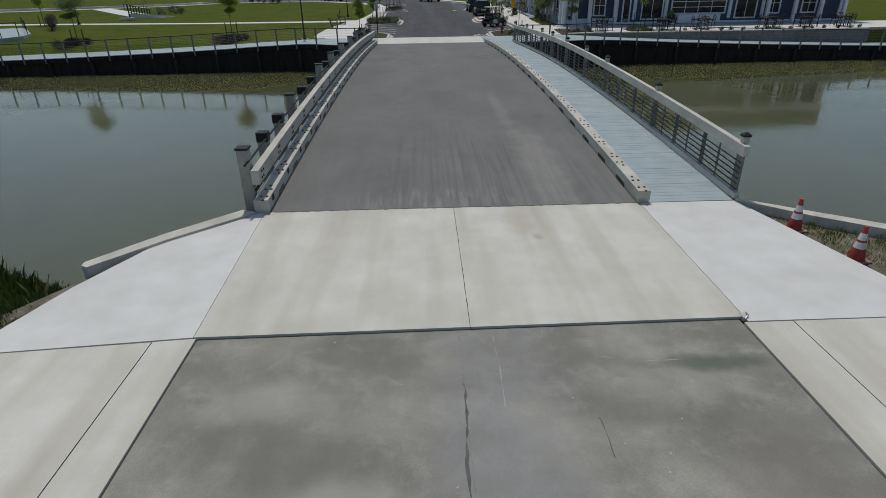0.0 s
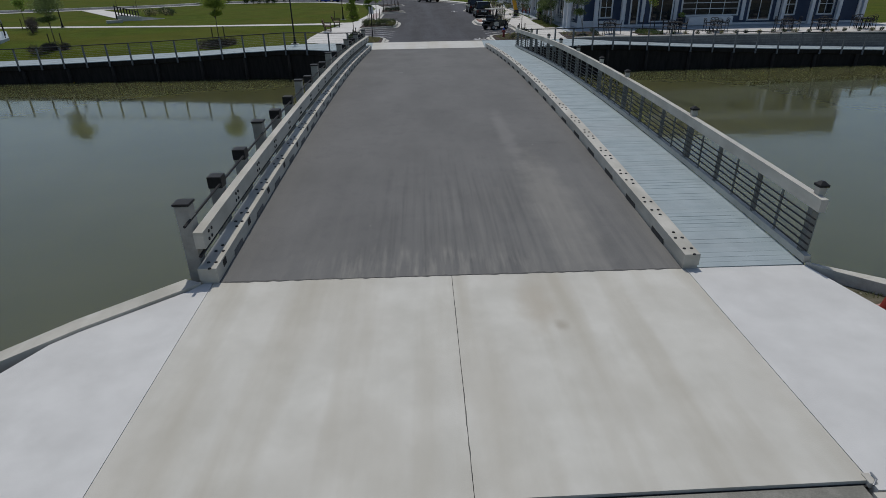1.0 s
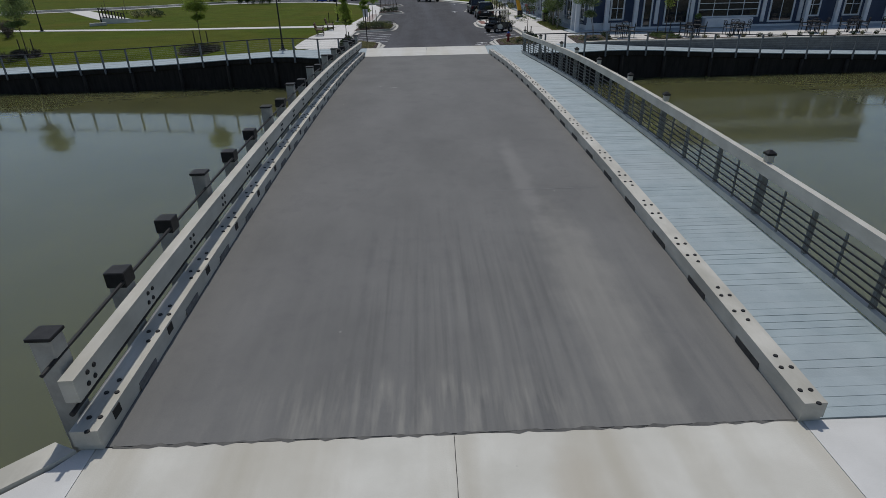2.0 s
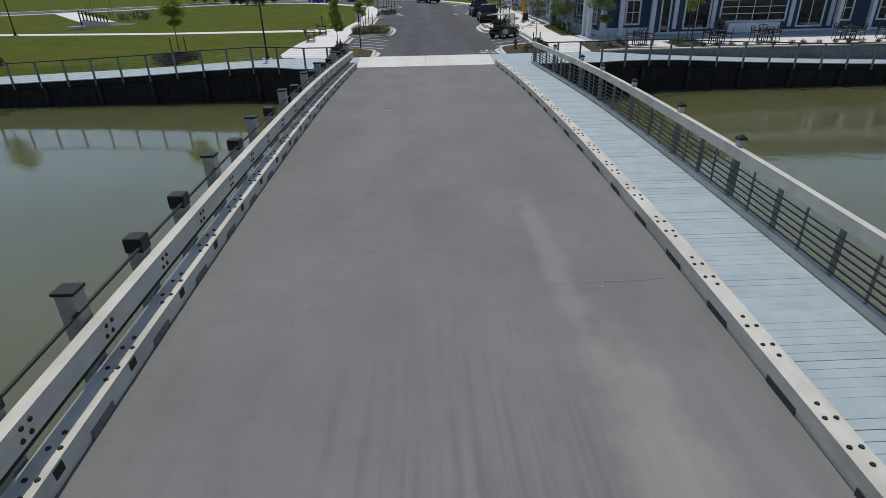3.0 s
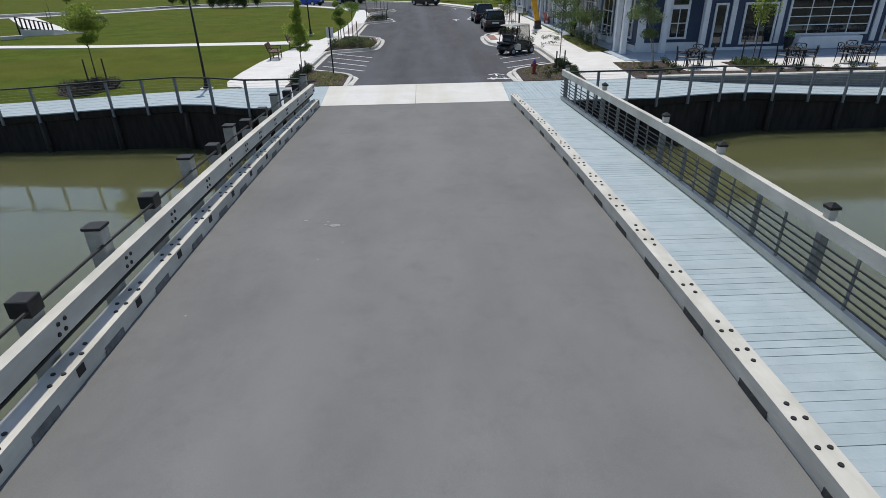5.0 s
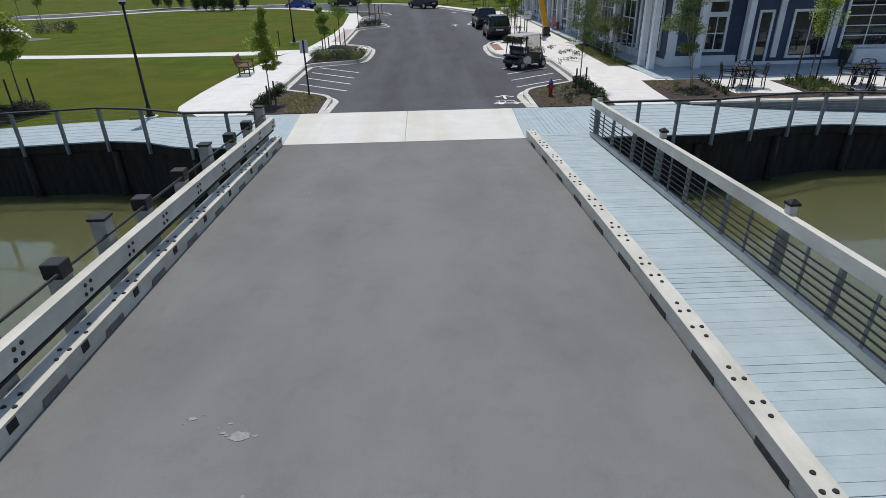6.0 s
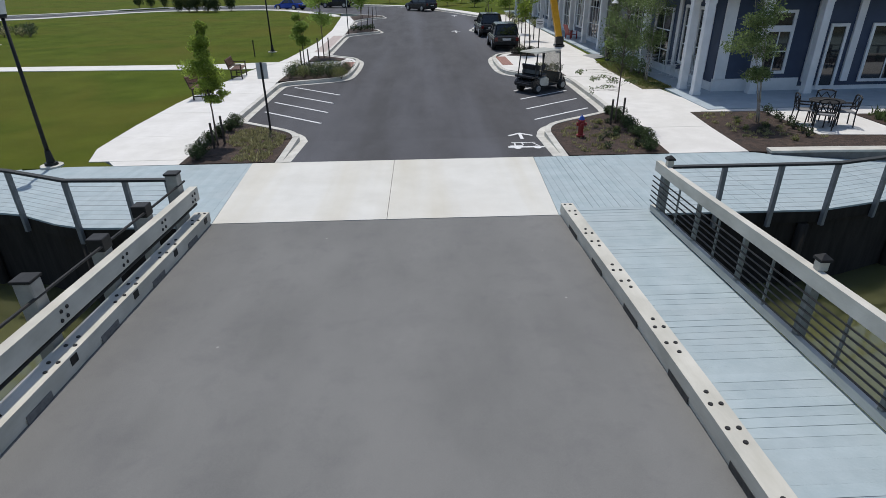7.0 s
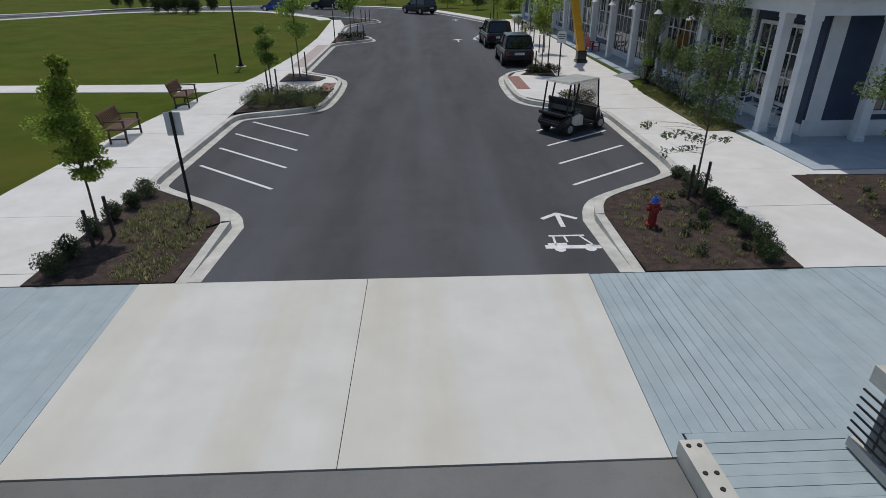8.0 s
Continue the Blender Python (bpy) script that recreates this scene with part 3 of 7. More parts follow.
slab_panel("gutter_strip_2", [(3.35 + 0.012, -40), (3.96, -40), (4.07, 6.66), (3.44 + 0.012, 6.66)], CONC, "pale concrete strip along the road", -0.005)
slab_panel("sidewalk_near_1", [(-7.6, -40), (-3.97 - 0.012, -40), (-3.90 - 0.012, 6.63), (-5.85, 6.48)], CONC, "pale concrete walk beside the road", -0.003)
slab_panel("sidewalk_near_2", [(3.96 + 0.012, -40), (7.6, -40), (6.2, 6.66), (4.07 + 0.012, 6.66)], CONC, "pale concrete walk beside the road", -0.003)
bm = B()
prism(bm, [(-3.44, seal_y(-3.44) - 0.02), (3.5, seal_y(3.5) - 0.02), (3.5, seal_y(3.5) + 0.02), (-3.44, seal_y(-3.44) + 0.02)], -0.16, -0.04)
structure("joint_seal", bm, RUBBER, "black rubber joint seal across the road", "trim")


def ribbon(name, pts, w, material, label, z=0.0015, category="crack", seed=0, kind="structure", under=None):
    """A thin irregular mark along a line on a slab."""
    rnd = random.Random(seed)
    bm = B()
    h = under or (lambda x, y: 0.0)
    rows = []
    for (xa, ya), (xb, yb) in zip(pts, pts[1:]):
        n = max(2, int(math.hypot(xb - xa, yb - ya) / 0.09))
        d = Vector((xb - xa, yb - ya)).normalized()
        for i in range(n + (pts[-1] == (xb, yb))):
            f = i / n
            ww = w * rnd.choice((0.05, 0.3, 0.6, 1.0, 1.0, 0.4))
            j = rnd.uniform(-0.3, 0.3) * w
            x, y = xa + (xb - xa) * f - d.y * j, ya + (yb - ya) * f + d.x * j
            rows.append([bm.verts.new((x - d.y * ww / 2, y + d.x * ww / 2, h(x, y) + z)), bm.verts.new((x + d.y * ww / 2, y - d.x * ww / 2, h(x, y) + z))])
    for a, b in zip(rows, rows[1:]):
        bm.faces.new((a[0], a[1], b[1], b[0]))
    bm.normal_update()
    return structure(name, bm, material, label, category)


ribbon("seam_crack", [(-0.2, 2.0), (-0.2, 3.4), (-0.19, 4.3), (-0.2, 4.6), (-0.15, 5.15), (-0.15, 5.7)], 0.035, SEAMD, "dark worn sealant along the road's centre seam", -0.0285, seed=3)
ribbon("seam_crack", [(1.16, 4.58), (1.17, 4.8), (1.18, 5.05), (1.16, 5.1)], 0.03, SEAMD, "short dark crack in the old concrete", -0.0285, seed=4)
ribbon("seam_crack", [(0.0, 7.0), (0.0, 8.3), (0.0, 9.0), (0.0, 10.7)], 0.012, SEAMD, "dark worn sealant along the slab's centre seam", 0.0015, seed=5)
ribbon("scratch_mark", [(0.26, 6.6), (0.27, 6.0), (0.25, 5.3)], 0.016, SCRATCH, "pale scrape on the old concrete", -0.0285, seed=6)
ribbon("scratch_mark", [(1.45, 6.1), (1.9, 5.98), (2.4, 6.0)], 0.014, SCRATCH, "pale scrape on the old concrete", -0.0285, seed=7)
# bent steel end of the joint
t = thing("joint_hook", "small bent steel end of the road joint", "joint", (3.50, 6.79, 0.0))
bm = B()
box(bm, -0.02, 0.05, -0.05, 0.07, -0.05, 0.012, 0.004)
part("plate", bm, CAPSTONE, t)
part("hook", tube(B(), [(0.0, -0.06, 0.0), (0.05, -0.02, 0.03), (0.06, 0.06, 0.02)], 0.010, 6), SIGNBACK, t)

ribbon("joint_line", [(-3.4, Y0 - 0.012), (-1.2, Y0 - 0.01), (1.4, Y0 - 0.013), (3.5, Y0 - 0.012)], 0.05, SEAMD, "ragged dark joint where the slab meets the deck", 0.0025, seed=9)
# soil between the slabs and the wing walls
for k, o in enumerate(([(-4.92, 9.52), (-5.70, 8.64), (-6.35, 7.6), (-6.7, 6.4), (-5.87, 6.4), (-5.99, 7.0), (-5.67, 8.05), (-5.12, 9.31)],
                       [(5.48, 10.5), (6.10, 7.55), (6.215, 6.7), (7.8, 6.6), (9.0, 7.78), (7.1, 9.17), (5.6, 10.5)])):
    bm = B()
    prism(bm, o, -0.5, -0.13)
    structure("soil_strip_%d" % (k + 1), bm, SOIL, "dark pebbly soil beside the concrete walk", "ground")
# wing kerbs
bm = B()
prism(bm, [(-3.72, 10.72), (-3.99, 10.84), (-5.05, 9.80), (-5.86, 8.80), (-5.84, 8.68), (-5.73, 8.62), (-4.89, 9.58), (-3.86, 10.56)], -1.9, 0.04)
structure("wing_wall_1", bm, TIMBER, "pale concrete wing wall along the water's edge", "wall")
bm = B()
prism(bm, [(5.54, 10.56), (5.42, 10.77), (6.45, 10.02), (7.31, 9.40), (9.25, 8.05), (9.1, 7.83), (7.16, 9.19), (6.35, 9.80)], -1.9, 0.05)
structure("wing_wall_2", bm, WINGC, "stained concrete wing wall beside weeds", "wall")
bm = B()
box(bm, -3.9, 5.5, Y0 - 0.12, Y0 - 0.03, -2.6, -0.21)
structure("abutment_1", bm, CURBC, "concrete abutment below the bridge's near end", "wall")

# ---- bridge ----
def kerb_x(y):
    """The inner face of the eastern kerb."""
    return lerp_line([(10.8, 3.505), (14.0, 3.53), (18.0, 3.57), (23.0, 3.58), (30.0, 3.57), (34.0, 3.56), (36.0, 3.54), (39.5, 3.48)], y)


def rail_x(y):
    """The inner face of the footway's railing."""
    return lerp_line([(10.8, 5.39), (28.0, 5.38), (33.0, 5.34), (39.7, 5.33)], y)


bm = B()
N = 40
rows = []
for i in range(N + 1):
    y = Y0 + 0.0 + (Y1 - Y0) * i / N
    z = camber(y)
    rows.append([bm.verts.new(v) for v in ((-3.5, y, z - 0.5), (-3.5, y, z), (0, y, z + 0.03 * min(1, 6 * i / N * (1 - i / N))), (kerb_x(y) + 0.03, y, z), (kerb_x(y) + 0.03, y, z - 0.5))])
for a, b in zip(rows, rows[1:]):
    for k in range(4):
        bm.faces.new((a[k], b[k], b[k + 1], a[k + 1]))
    bm.faces.new((a[4], b[4], b[0], a[0]))
bm.faces.new(rows[0])
bm.faces.new(rows[-1][::-1])
bmesh.ops.recalc_face_normals(bm, faces=bm.faces[:])
structure("bridge_deck", bm, DECK, "smooth grey coated bridge roadway, gently arched", "bridge")


def beam(bm, x0, x1, za, zb, ya=Y0, yb=Y1, n=40):
    """A timber that follows the camber."""
    r = []
    for i in range(n + 1):
        y = ya + (yb - ya) * i / n
        c = camber(y)
        a, b = (x0(y), x1(y)) if callable(x0) else (x0, x1)
        r.append([bm.verts.new(v) for v in ((a, y, c + za), (b, y, c + za), (b, y, c + zb), (a, y, c + zb))])
    for a, b in zip(r, r[1:]):
        for k in range(4):
            bm.faces.new((a[k], b[k], b[(k + 1) % 4], a[(k + 1) % 4]))
    bm.faces.new(r[0][::-1])
    bm.faces.new(r[-1])
    bmesh.ops.recalc_face_normals(bm, faces=bm.faces[:])
    return bm


def tilt(y):
    """The deck's slope at y, in degrees."""
    return math.degrees(math.atan((camber(y + 0.1) - camber(y - 0.1)) / 0.2))


bolt_bm = B()
rod(bolt_bm, (0, 0, 0), (0, 0, 0.012), 0.027, 0.023, 10)
BOLT = mesh_of(bolt_bm, "bolt_head", BLACK)
# thin plates on the kerb faces stand for the openings, paler on the west
scup_bm = B()
box(scup_bm, -0.004, 0.004, -0.26, 0.26, 0.0, 0.085)
SCUPPER = mesh_of(scup_bm, "scupper", SCUP)
scup_bm = B()
box(scup_bm, -0.004, 0.004, -0.22, 0.22, 0.0, 0.10)
SCUPPER_L = mesh_of(scup_bm, "scupper", SCUP_L)
# timber joints along the kerbs, where bolts and posts sit
STATIONS = [11.1, 12.5, 13.92, 15.38, 16.85, 18.26, 19.75, 21.1, 22.49, 23.87, 25.26, 26.64, 28.03, 29.33, 30.62, 31.98, 33.35, 34.8, 36.4, 37.85, 39.3]
RAIL_STATIONS = [11.1, 12.5, 13.92, 15.38, 16.87, 18.3, 19.82, 21.2, 22.52, 24.0, 25.53, 27.0, 28.58, 29.9, 31.02, 32.18, 33.68, 35.08, 36.6, 37.95, 39.3]

# kerbs
kerb_r = thing("bridge_kerb", "pale painted timber kerb with recessed bolt heads", "kerb")
part("kerb_timber", beam(B(), kerb_x, lambda y: kerb_x(y) + 0.238, 0.065, 0.25, Y0 - 0.05, Y1 + 0.02), TIMBER, kerb_r)
part("kerb_sill", beam(B(), lambda y: kerb_x(y) + 0.012, lambda y: kerb_x(y) + 0.228, 0.003, 0.064, Y0 - 0.03, Y1), TIMBER, kerb_r)
kerb_l = thing("bridge_kerb", "weathered pale timber kerb with bolt heads under the guard rail", "kerb")
part("kerb_timber", beam(B(), -3.735, -3.46, 0.065, 0.255, Y0 - 0.05, Y1 + 0.02), TIMBER, kerb_l)
part("kerb_sill", beam(B(), -3.725, -3.472, 0.003, 0.064, Y0 - 0.03, Y1), TIMBER, kerb_l)
for k, y in enumerate(STATIONS):
    for yy, tri in ((y - 0.175, ((-0.055, 0.0), (0.055, 0.0), (0.02, -0.19))), (y + 0.175, ((-0.055, 0.0), (0.055, 0.0), (-0.01, 0.19)))):
        for dx, dy in tri:
            if yy + dy > Y1 - 0.03:
                continue
            for side, par in ((kerb_x(yy) + 0.118, kerb_r), (-3.575, kerb_l)):
                piece("bolt_head", BOLT, pose(side + dx, yy + dy, camber(yy + dy) + (0.2505 if side > 0 else 0.2555)), par)
    for par in (kerb_r, kerb_l):
        if k < len(STATIONS) - 1:
            ys = (y + STATIONS[k + 1]) / 2
            side = kerb_x(ys) - 0.003 if par is kerb_r else -3.457
            piece("scupper", SCUPPER if par is kerb_r else SCUPPER_L, pose(side, ys, camber(ys) + 0.006, tilt(ys)), par)
plate_bm = B()
box(plate_bm, -0.004, 0.004, -0.07, 0.07, 0, 0.11)
PLATE = mesh_of(plate_bm, "plate", BLACK)
for y in STATIONS:
    piece("plate", PLATE, pose(-3.457, y, camber(y) + 0.12, tilt(y)), kerb_l)

# left railing
rail_l = thing("bridge_railing", "heavy pale timber guard rail on grey posts with black caps", "railing")
part("rail", beam(B(), -3.73, -3.585, 0.53, 0.79, Y0 + 0.05, Y1 + 0.02), TIMBER, rail_l)
for nm, x, z, r in (("upper_bar", -3.79, 0.915, 0.021), ("lower_bar", -3.66, 0.445, 0.026)):
    bm = B()
    ys = [Y0 - 0.02 + (Y1 - Y0) * i / 24 for i in range(25)]
    tube(bm, [(x, y, camber(y) + z) for y in ys], r)
    part(nm, bm, BLACK, rail_l, "black steel bar")
pb = B()
box(pb, -0.105, 0.105, -0.105, 0.105, -2.2, 1.125, 0.012)
POST_T = mesh_of(pb, "post", TIMBER_G)
cb = B()
box(cb, -0.118, 0.118, -0.118, 0.118, 0.83, 1.03, 0.01)
CAP_B = mesh_of(cb, "post_cap", BLACK)
cb = B()
box(cb, -0.122, 0.122, -0.122, 0.122, 1.126, 1.165, 0.006)
CAP_G = mesh_of(cb, "post_cap", BLACK)
TALL = {0, 3, 6, 8, 10, 12, 14, 17, 20}
bb = B()
rod(bb, (0, 0, 0), (0.012, 0, 0), 0.028, 0.024, 10)
BOLT_S = mesh_of(bb, "bolt_head", BLACK)
pb = B()
box(pb, -0.105, 0.105, -0.105, 0.105, -2.2, 0.95, 0.012)
POST = mesh_of(pb, "post", TIMBER_G)
for k, y in enumerate(RAIL_STATIONS):
    c = camber(y)
    piece("post", POST_T if k in TALL else POST, pose(-3.88, y, c), rail_l)
    piece("post_cap", CAP_G if k in TALL else CAP_B, pose(-3.88, y, c), rail_l)
    for dy in (-0.06, 0.06):
        for dz in (0.60, 0.71):
            piece("bolt_head", BOLT_S, pose(-3.585, y + dy + (dz - 0.655) * 0.3, c + dz), rail_l)

ribbon("deck_seam", [(-0.6, 17.05), (1.2, 17.0), (3.3, 17.08)], 0.04, SEAMG, "faint transverse seam in the deck coating", 0.004, "seam", 8, "structure", lambda x, y: camber(y) + 0.03 * (1 - abs(x) / 3.5) * 0.8)


def blob(name, x, y, r, material, label, seed, z=0.0, squash=0.6):
    """A flat splash with an uneven rim and a few drops."""
    rnd = random.Random(seed)
    bm = B()
    for cx, cy, rr in [(x, y, r)] + [(x + rnd.uniform(-2.2, 2.2) * r, y + rnd.uniform(-1.6, 1.6) * r, r * rnd.uniform(0.12, 0.35)) for _ in range(6)]:
        pts = []
        for k in range(14):
            a = 6.2832 * k / 14
            q = rr * rnd.uniform(0.65, 1.15)
            px, py = cx + q * math.cos(a), cy + q * squash * math.sin(a)
            pts.append(bm.verts.new((px, py, camber(py) + 0.03 * (1 - abs(px) / 3.5) + z)))
        bm.faces.new(pts)
    bm.normal_update()
    return structure(name, bm, material, label, "stain")


blob("pale_stain", -1.30, 27.93, 0.11, SPLASH, "pale dried splash on the deck coating", 3, 0.004)
blob("pale_stain", -1.84, 28.2, 0.05, SPLASH, "pale dried splash on the deck coating", 4, 0.004)
# walkway and right railing
walkway = tagged(new("bridge_walkway"), "blue grey boarded footway on the bridge", "walkway", "", "structure")
part("stringer", beam(B(), lambda y: kerb_x(y) + 0.25, lambda y: rail_x(y) - 0.01, -0.30, -0.045), TIMBER_G, walkway)
n_pl = 198
step = (Y1 + 0.35 - Y0) / n_pl
pl = B()
box(pl, 0, 1, -step / 2, step / 2, -0.04, 0.0)
PL = mesh_of(pl, "plank", PLANK)
for i in range(n_pl):
    y = Y0 + step * (i + 0.5)
    xa, xb = kerb_x(y) + 0.241, rail_x(y) + (0.02 if y < 39.2 else 0.09)
    piece("plank", PL, pose(xa, y, camber(y) + random.uniform(-0.0015, 0.0015), tilt(y), 0, random.uniform(-0.10, 0.10)) @ Matrix.Diagonal((xb - xa, 1 - random.choice((0.005, 0.01, 0.025, 0.05, 0.075)), 1, 1)), walkway)

rail_r = thing("footway_railing", "pale timber handrail with black horizontal bars beside the footway", "railing")
part("top_rail", beam(B(), lambda y: rail_x(y) - 0.01, lambda y: rail_x(y) + 0.10, 0.86, 1.055, Y0 - 0.02, Y1 + 0.12), TIMBER, rail_r)
part("bottom_rail", beam(B(), rail_x, lambda y: rail_x(y) + 0.10, 0.03, 0.14, Y0, Y1 + 0.10), TIMBER, rail_r)
for j in range(6):
    bm = B()
    ys = [Y0 + 0.0 + (Y1 - Y0 + 0.14) * i / 16 for i in range(17)]
    tube(bm, [(rail_x(y) - 0.004, y, camber(y) + 0.225 + 0.103 * j) for y in ys], 0.013, 6)
    part("bar", bm, BLACK, rail_r)
pb = B()
box(pb, -0.058, 0.058, -0.058, 0.058, -1.9, 0.87, 0.008)
RPOST = mesh_of(pb, "post", RAILP)
pb = B()
box(pb, -0.033, 0.033, -0.033, 0.033, 0.1, 0.87, 0.005)
RMID = mesh_of(pb, "mid_post", RAILP)
pb = B()
box(pb, -0.012, 0.012, -0.018, 0.018, 0.14, 0.87)
RSP = mesh_of(pb, "spindle", RAILP)
pb = B()
box(pb, -0.058, 0.058, -0.058, 0.058, 1.05, 1.175, 0.008)
RTOP = mesh_of(pb, "post_top", TIMBER)
pb = B()
rod(pb, (0, 0, 1.175), (0, 0, 1.21), 0.105, 0.105, 4)
rod(pb, (0, 0, 1.21), (0, 0, 1.26), 0.105, 0.02, 4)
bmesh.ops.rotate(pb, verts=pb.verts[:], cent=(0, 0, 0), matrix=Matrix.Rotation(radians(45), 3, "Z"))
RCAP = mesh_of(pb, "post_cap", BLACK)
RAIL_POSTS = [11.0, 15.35, 19.75, 22.3, 25.3, 28.2, 30.6, 34.9, 39.3]
for k, y in enumerate(RAIL_POSTS):
    RP = RAIL_POSTS[k + 1] - y if k < 8 else 0
    c = camber(y)
    piece("post", RPOST, pose(rail_x(y) + 0.09, y, c), rail_r)
    piece("post_top", RTOP, pose(rail_x(y) + 0.10, y, c), rail_r)
    piece("post_cap", RCAP, pose(rail_x(y) + 0.10, y, c), rail_r)
    steps = 2 * round(RP / 1.42)
    for j in range(1, steps):
        ym = y + RP * j / steps
        if j % 2:
            piece("spindle", RSP, pose(rail_x(ym) + 0.04, ym, camber(ym)), rail_r)
        else:
            piece("mid_post", RMID, pose(rail_x(ym) + 0.065, ym, camber(ym)), rail_r)

# ---- far bank ----
slab_panel("far_slab_1", [(-3.46, Y1 + 0.03), (-1.4 * G, Y1 + 0.03), (-1.4 * G, SLAB_Y), (-3.69, SLAB_Y)], FARSLAB, "clean white concrete slab beyond the bridge", 0.0, 0.25)
slab_panel("far_slab_2", [(1.4 * G, Y1 + 0.03), (3.46, Y1 + 0.03), (3.65, SLAB_Y), (1.4 * G, SLAB_Y)], FARSLAB, "clean white concrete slab beyond the bridge", 0.0, 0.25)


def build_boardwalk(name, front, back, x0, x1, label):
    w = tagged(new(name), label, "boardwalk", "", "structure")
    xs, x = [], x0
    wid = 0.142
    cnt = int((x1 - x0) / wid)
    rest = B()
    for i in range(cnt):
        gap = random.choice((0.0003, 0.0003, 0.0004, 0.0005, 0.0022)) if x0 > 0 else random.choice((0.0003, 0.0003, 0.0003, 0.0003, 0.0012))
        a, b = x0 + wid * i + gap, x0 + wid * (i + 1) - gap
        near_bridge = min(abs(a + 3.6), abs(a - 3.6)) < 26
        bm = B() if near_bridge else rest
        prism(bm, [(a, lerp_line(front, a)), (b, lerp_line(front, b)), (b, lerp_line(back, b) - 0.01), (a, lerp_line(back, a) - 0.01)], lambda x, y: ramp(x) - 0.04, lambda x, y, lift=random.uniform(-0.002, 0.001): ramp(x) + lift)
        if near_bridge:
            part("plank", bm, PLANK, w)
    if rest.verts:
        tagged(part("far_planks", rest, PLANK, w), kind="stuff")
    else:
        rest.free()
    fb = B()
    cuts = sorted({p[0] for p in front + RAMP_L + RAMP_R if x0 - 0.2 <= p[0] <= x1 + 0.2} | {x0, x1})
    pts = [(x, lerp_line(front, x)) for x in cuts]
    for (xa, ya), (xb, yb) in zip(pts, pts[1:]):
        prism(fb, [(xa, ya + 0.005), (xb, yb + 0.005), (xb, yb + 0.06), (xa, ya + 0.06)], lambda x, y: ramp(x) - 0.28, lambda x, y: ramp(x) - 0.043)
    part("fascia", fb, BULK, w)
    return w


build_boardwalk("boardwalk_west", FRONT_L, BACK_L, -44.98, -3.7999, "blue grey boardwalk along the canal bank")
build_boardwalk("boardwalk_east", FRONT_R, BACK_R, 5.42, 45.0, "blue grey boardwalk along the canal bank")
# boards between the slab and the footway's end
for nm, xa, xb, lean in (("boardwalk_apron_1", 3.66, 5.42, 0.0), ("boardwalk_apron_2", -3.80, -3.47, -0.22)):
    w = tagged(new(nm), "blue grey boards beside the slab", "boardwalk", "", "structure")
    cnt = max(2, int(abs(xb - xa) / 0.145))
    for i in range(cnt):
        half = random.choice((0.0005, 0.0015, 0.003, 0.004)) if xa > 0 else 0.0004
        a, b = xa + (xb - xa) * i / cnt + half, xa + (xb - xa) * (i + 1) / cnt - half
        bm = B()
        y_lo = Y1 + 0.352 if nm.endswith("1") else Y1 + 0.03
        if nm.endswith("1"):
            o = [(a, y_lo), (b, y_lo), (b, SLAB_Y - 0.01), (a, SLAB_Y - 0.01)]
        else:
            o = [(a, y_lo), (b, y_lo), (b + lean * (i + 1) / cnt, SLAB_Y - 0.01), (a + lean * i / cnt, SLAB_Y - 0.01)]
        prism(bm, o, -0.04, random.uniform(-0.002, 0.001))
        part("plank", bm, PLANK, w)
bm = B()
prism(bm, [(3.468, Y1 + 0.03), (3.694, Y1 + 0.03), (3.694, Y1 + 0.348), (3.657, Y1 + 0.355), (3.657, SLAB_Y - 0.01)], -0.04, 0.0)
structure("apron_board", bm, PLANK, "tapered blue grey board beside the slab", "boardwalk")
bm = B()
prism(bm, [(3.5, Y1 + 0.02), (5.5, Y1 + 0.02), (5.5, SLAB_Y - 0.02), (3.72, SLAB_Y - 0.02)], -0.2, -0.05)
structure("apron_base", bm, BULK, "dark framing under the boards", "boardwalk")


def build_bulkhead(name, front, xa, xb, first):
    w = tagged(new(name), "dark timber bulkhead rising from the water", "wall", "", "structure")
    bm = B()
    pts = [(x, lerp_line(front, x)) for x in sorted({p[0] for p in front + RAMP_L + RAMP_R if xa < p[0] < xb} | {xa, xb})]
    for (x_a, y_a), (x_b, y_b) in zip(pts, pts[1:]):
        prism(bm, [(x_a, y_a + 0.10), (x_b, y_b + 0.10), (x_b, y_b + 0.25), (x_a, y_a + 0.25)], -2.6, lambda x, y: ramp(x) - 0.31)
    part("sheeting", bm, BULK, w)
    x = xa + first
    while x < xb - 0.5:
        bm = B()
        y = lerp_line(front, x)
        rod(bm, (x, y + 0.02, -2.6), (x, y + 0.02, ramp(x) - 0.31), 0.12, 0.11, 8)
        part("pile", bm, PILE, w, smooth=True)
        x += 2.78
    return w


build_bulkhead("bulkhead_west", FRONT_L, -45, -3.8, 0.09)
build_bulkhead("bulkhead_east", FRONT_R, 5.45, 45, 0.3)
bm = B()
box(bm, -3.8, 5.44, Y1 + 0.05, Y1 + 0.22, -2.6, -0.31)
structure("abutment_2", bm, BULK, "dark wall under the bridge's far end", "wall")


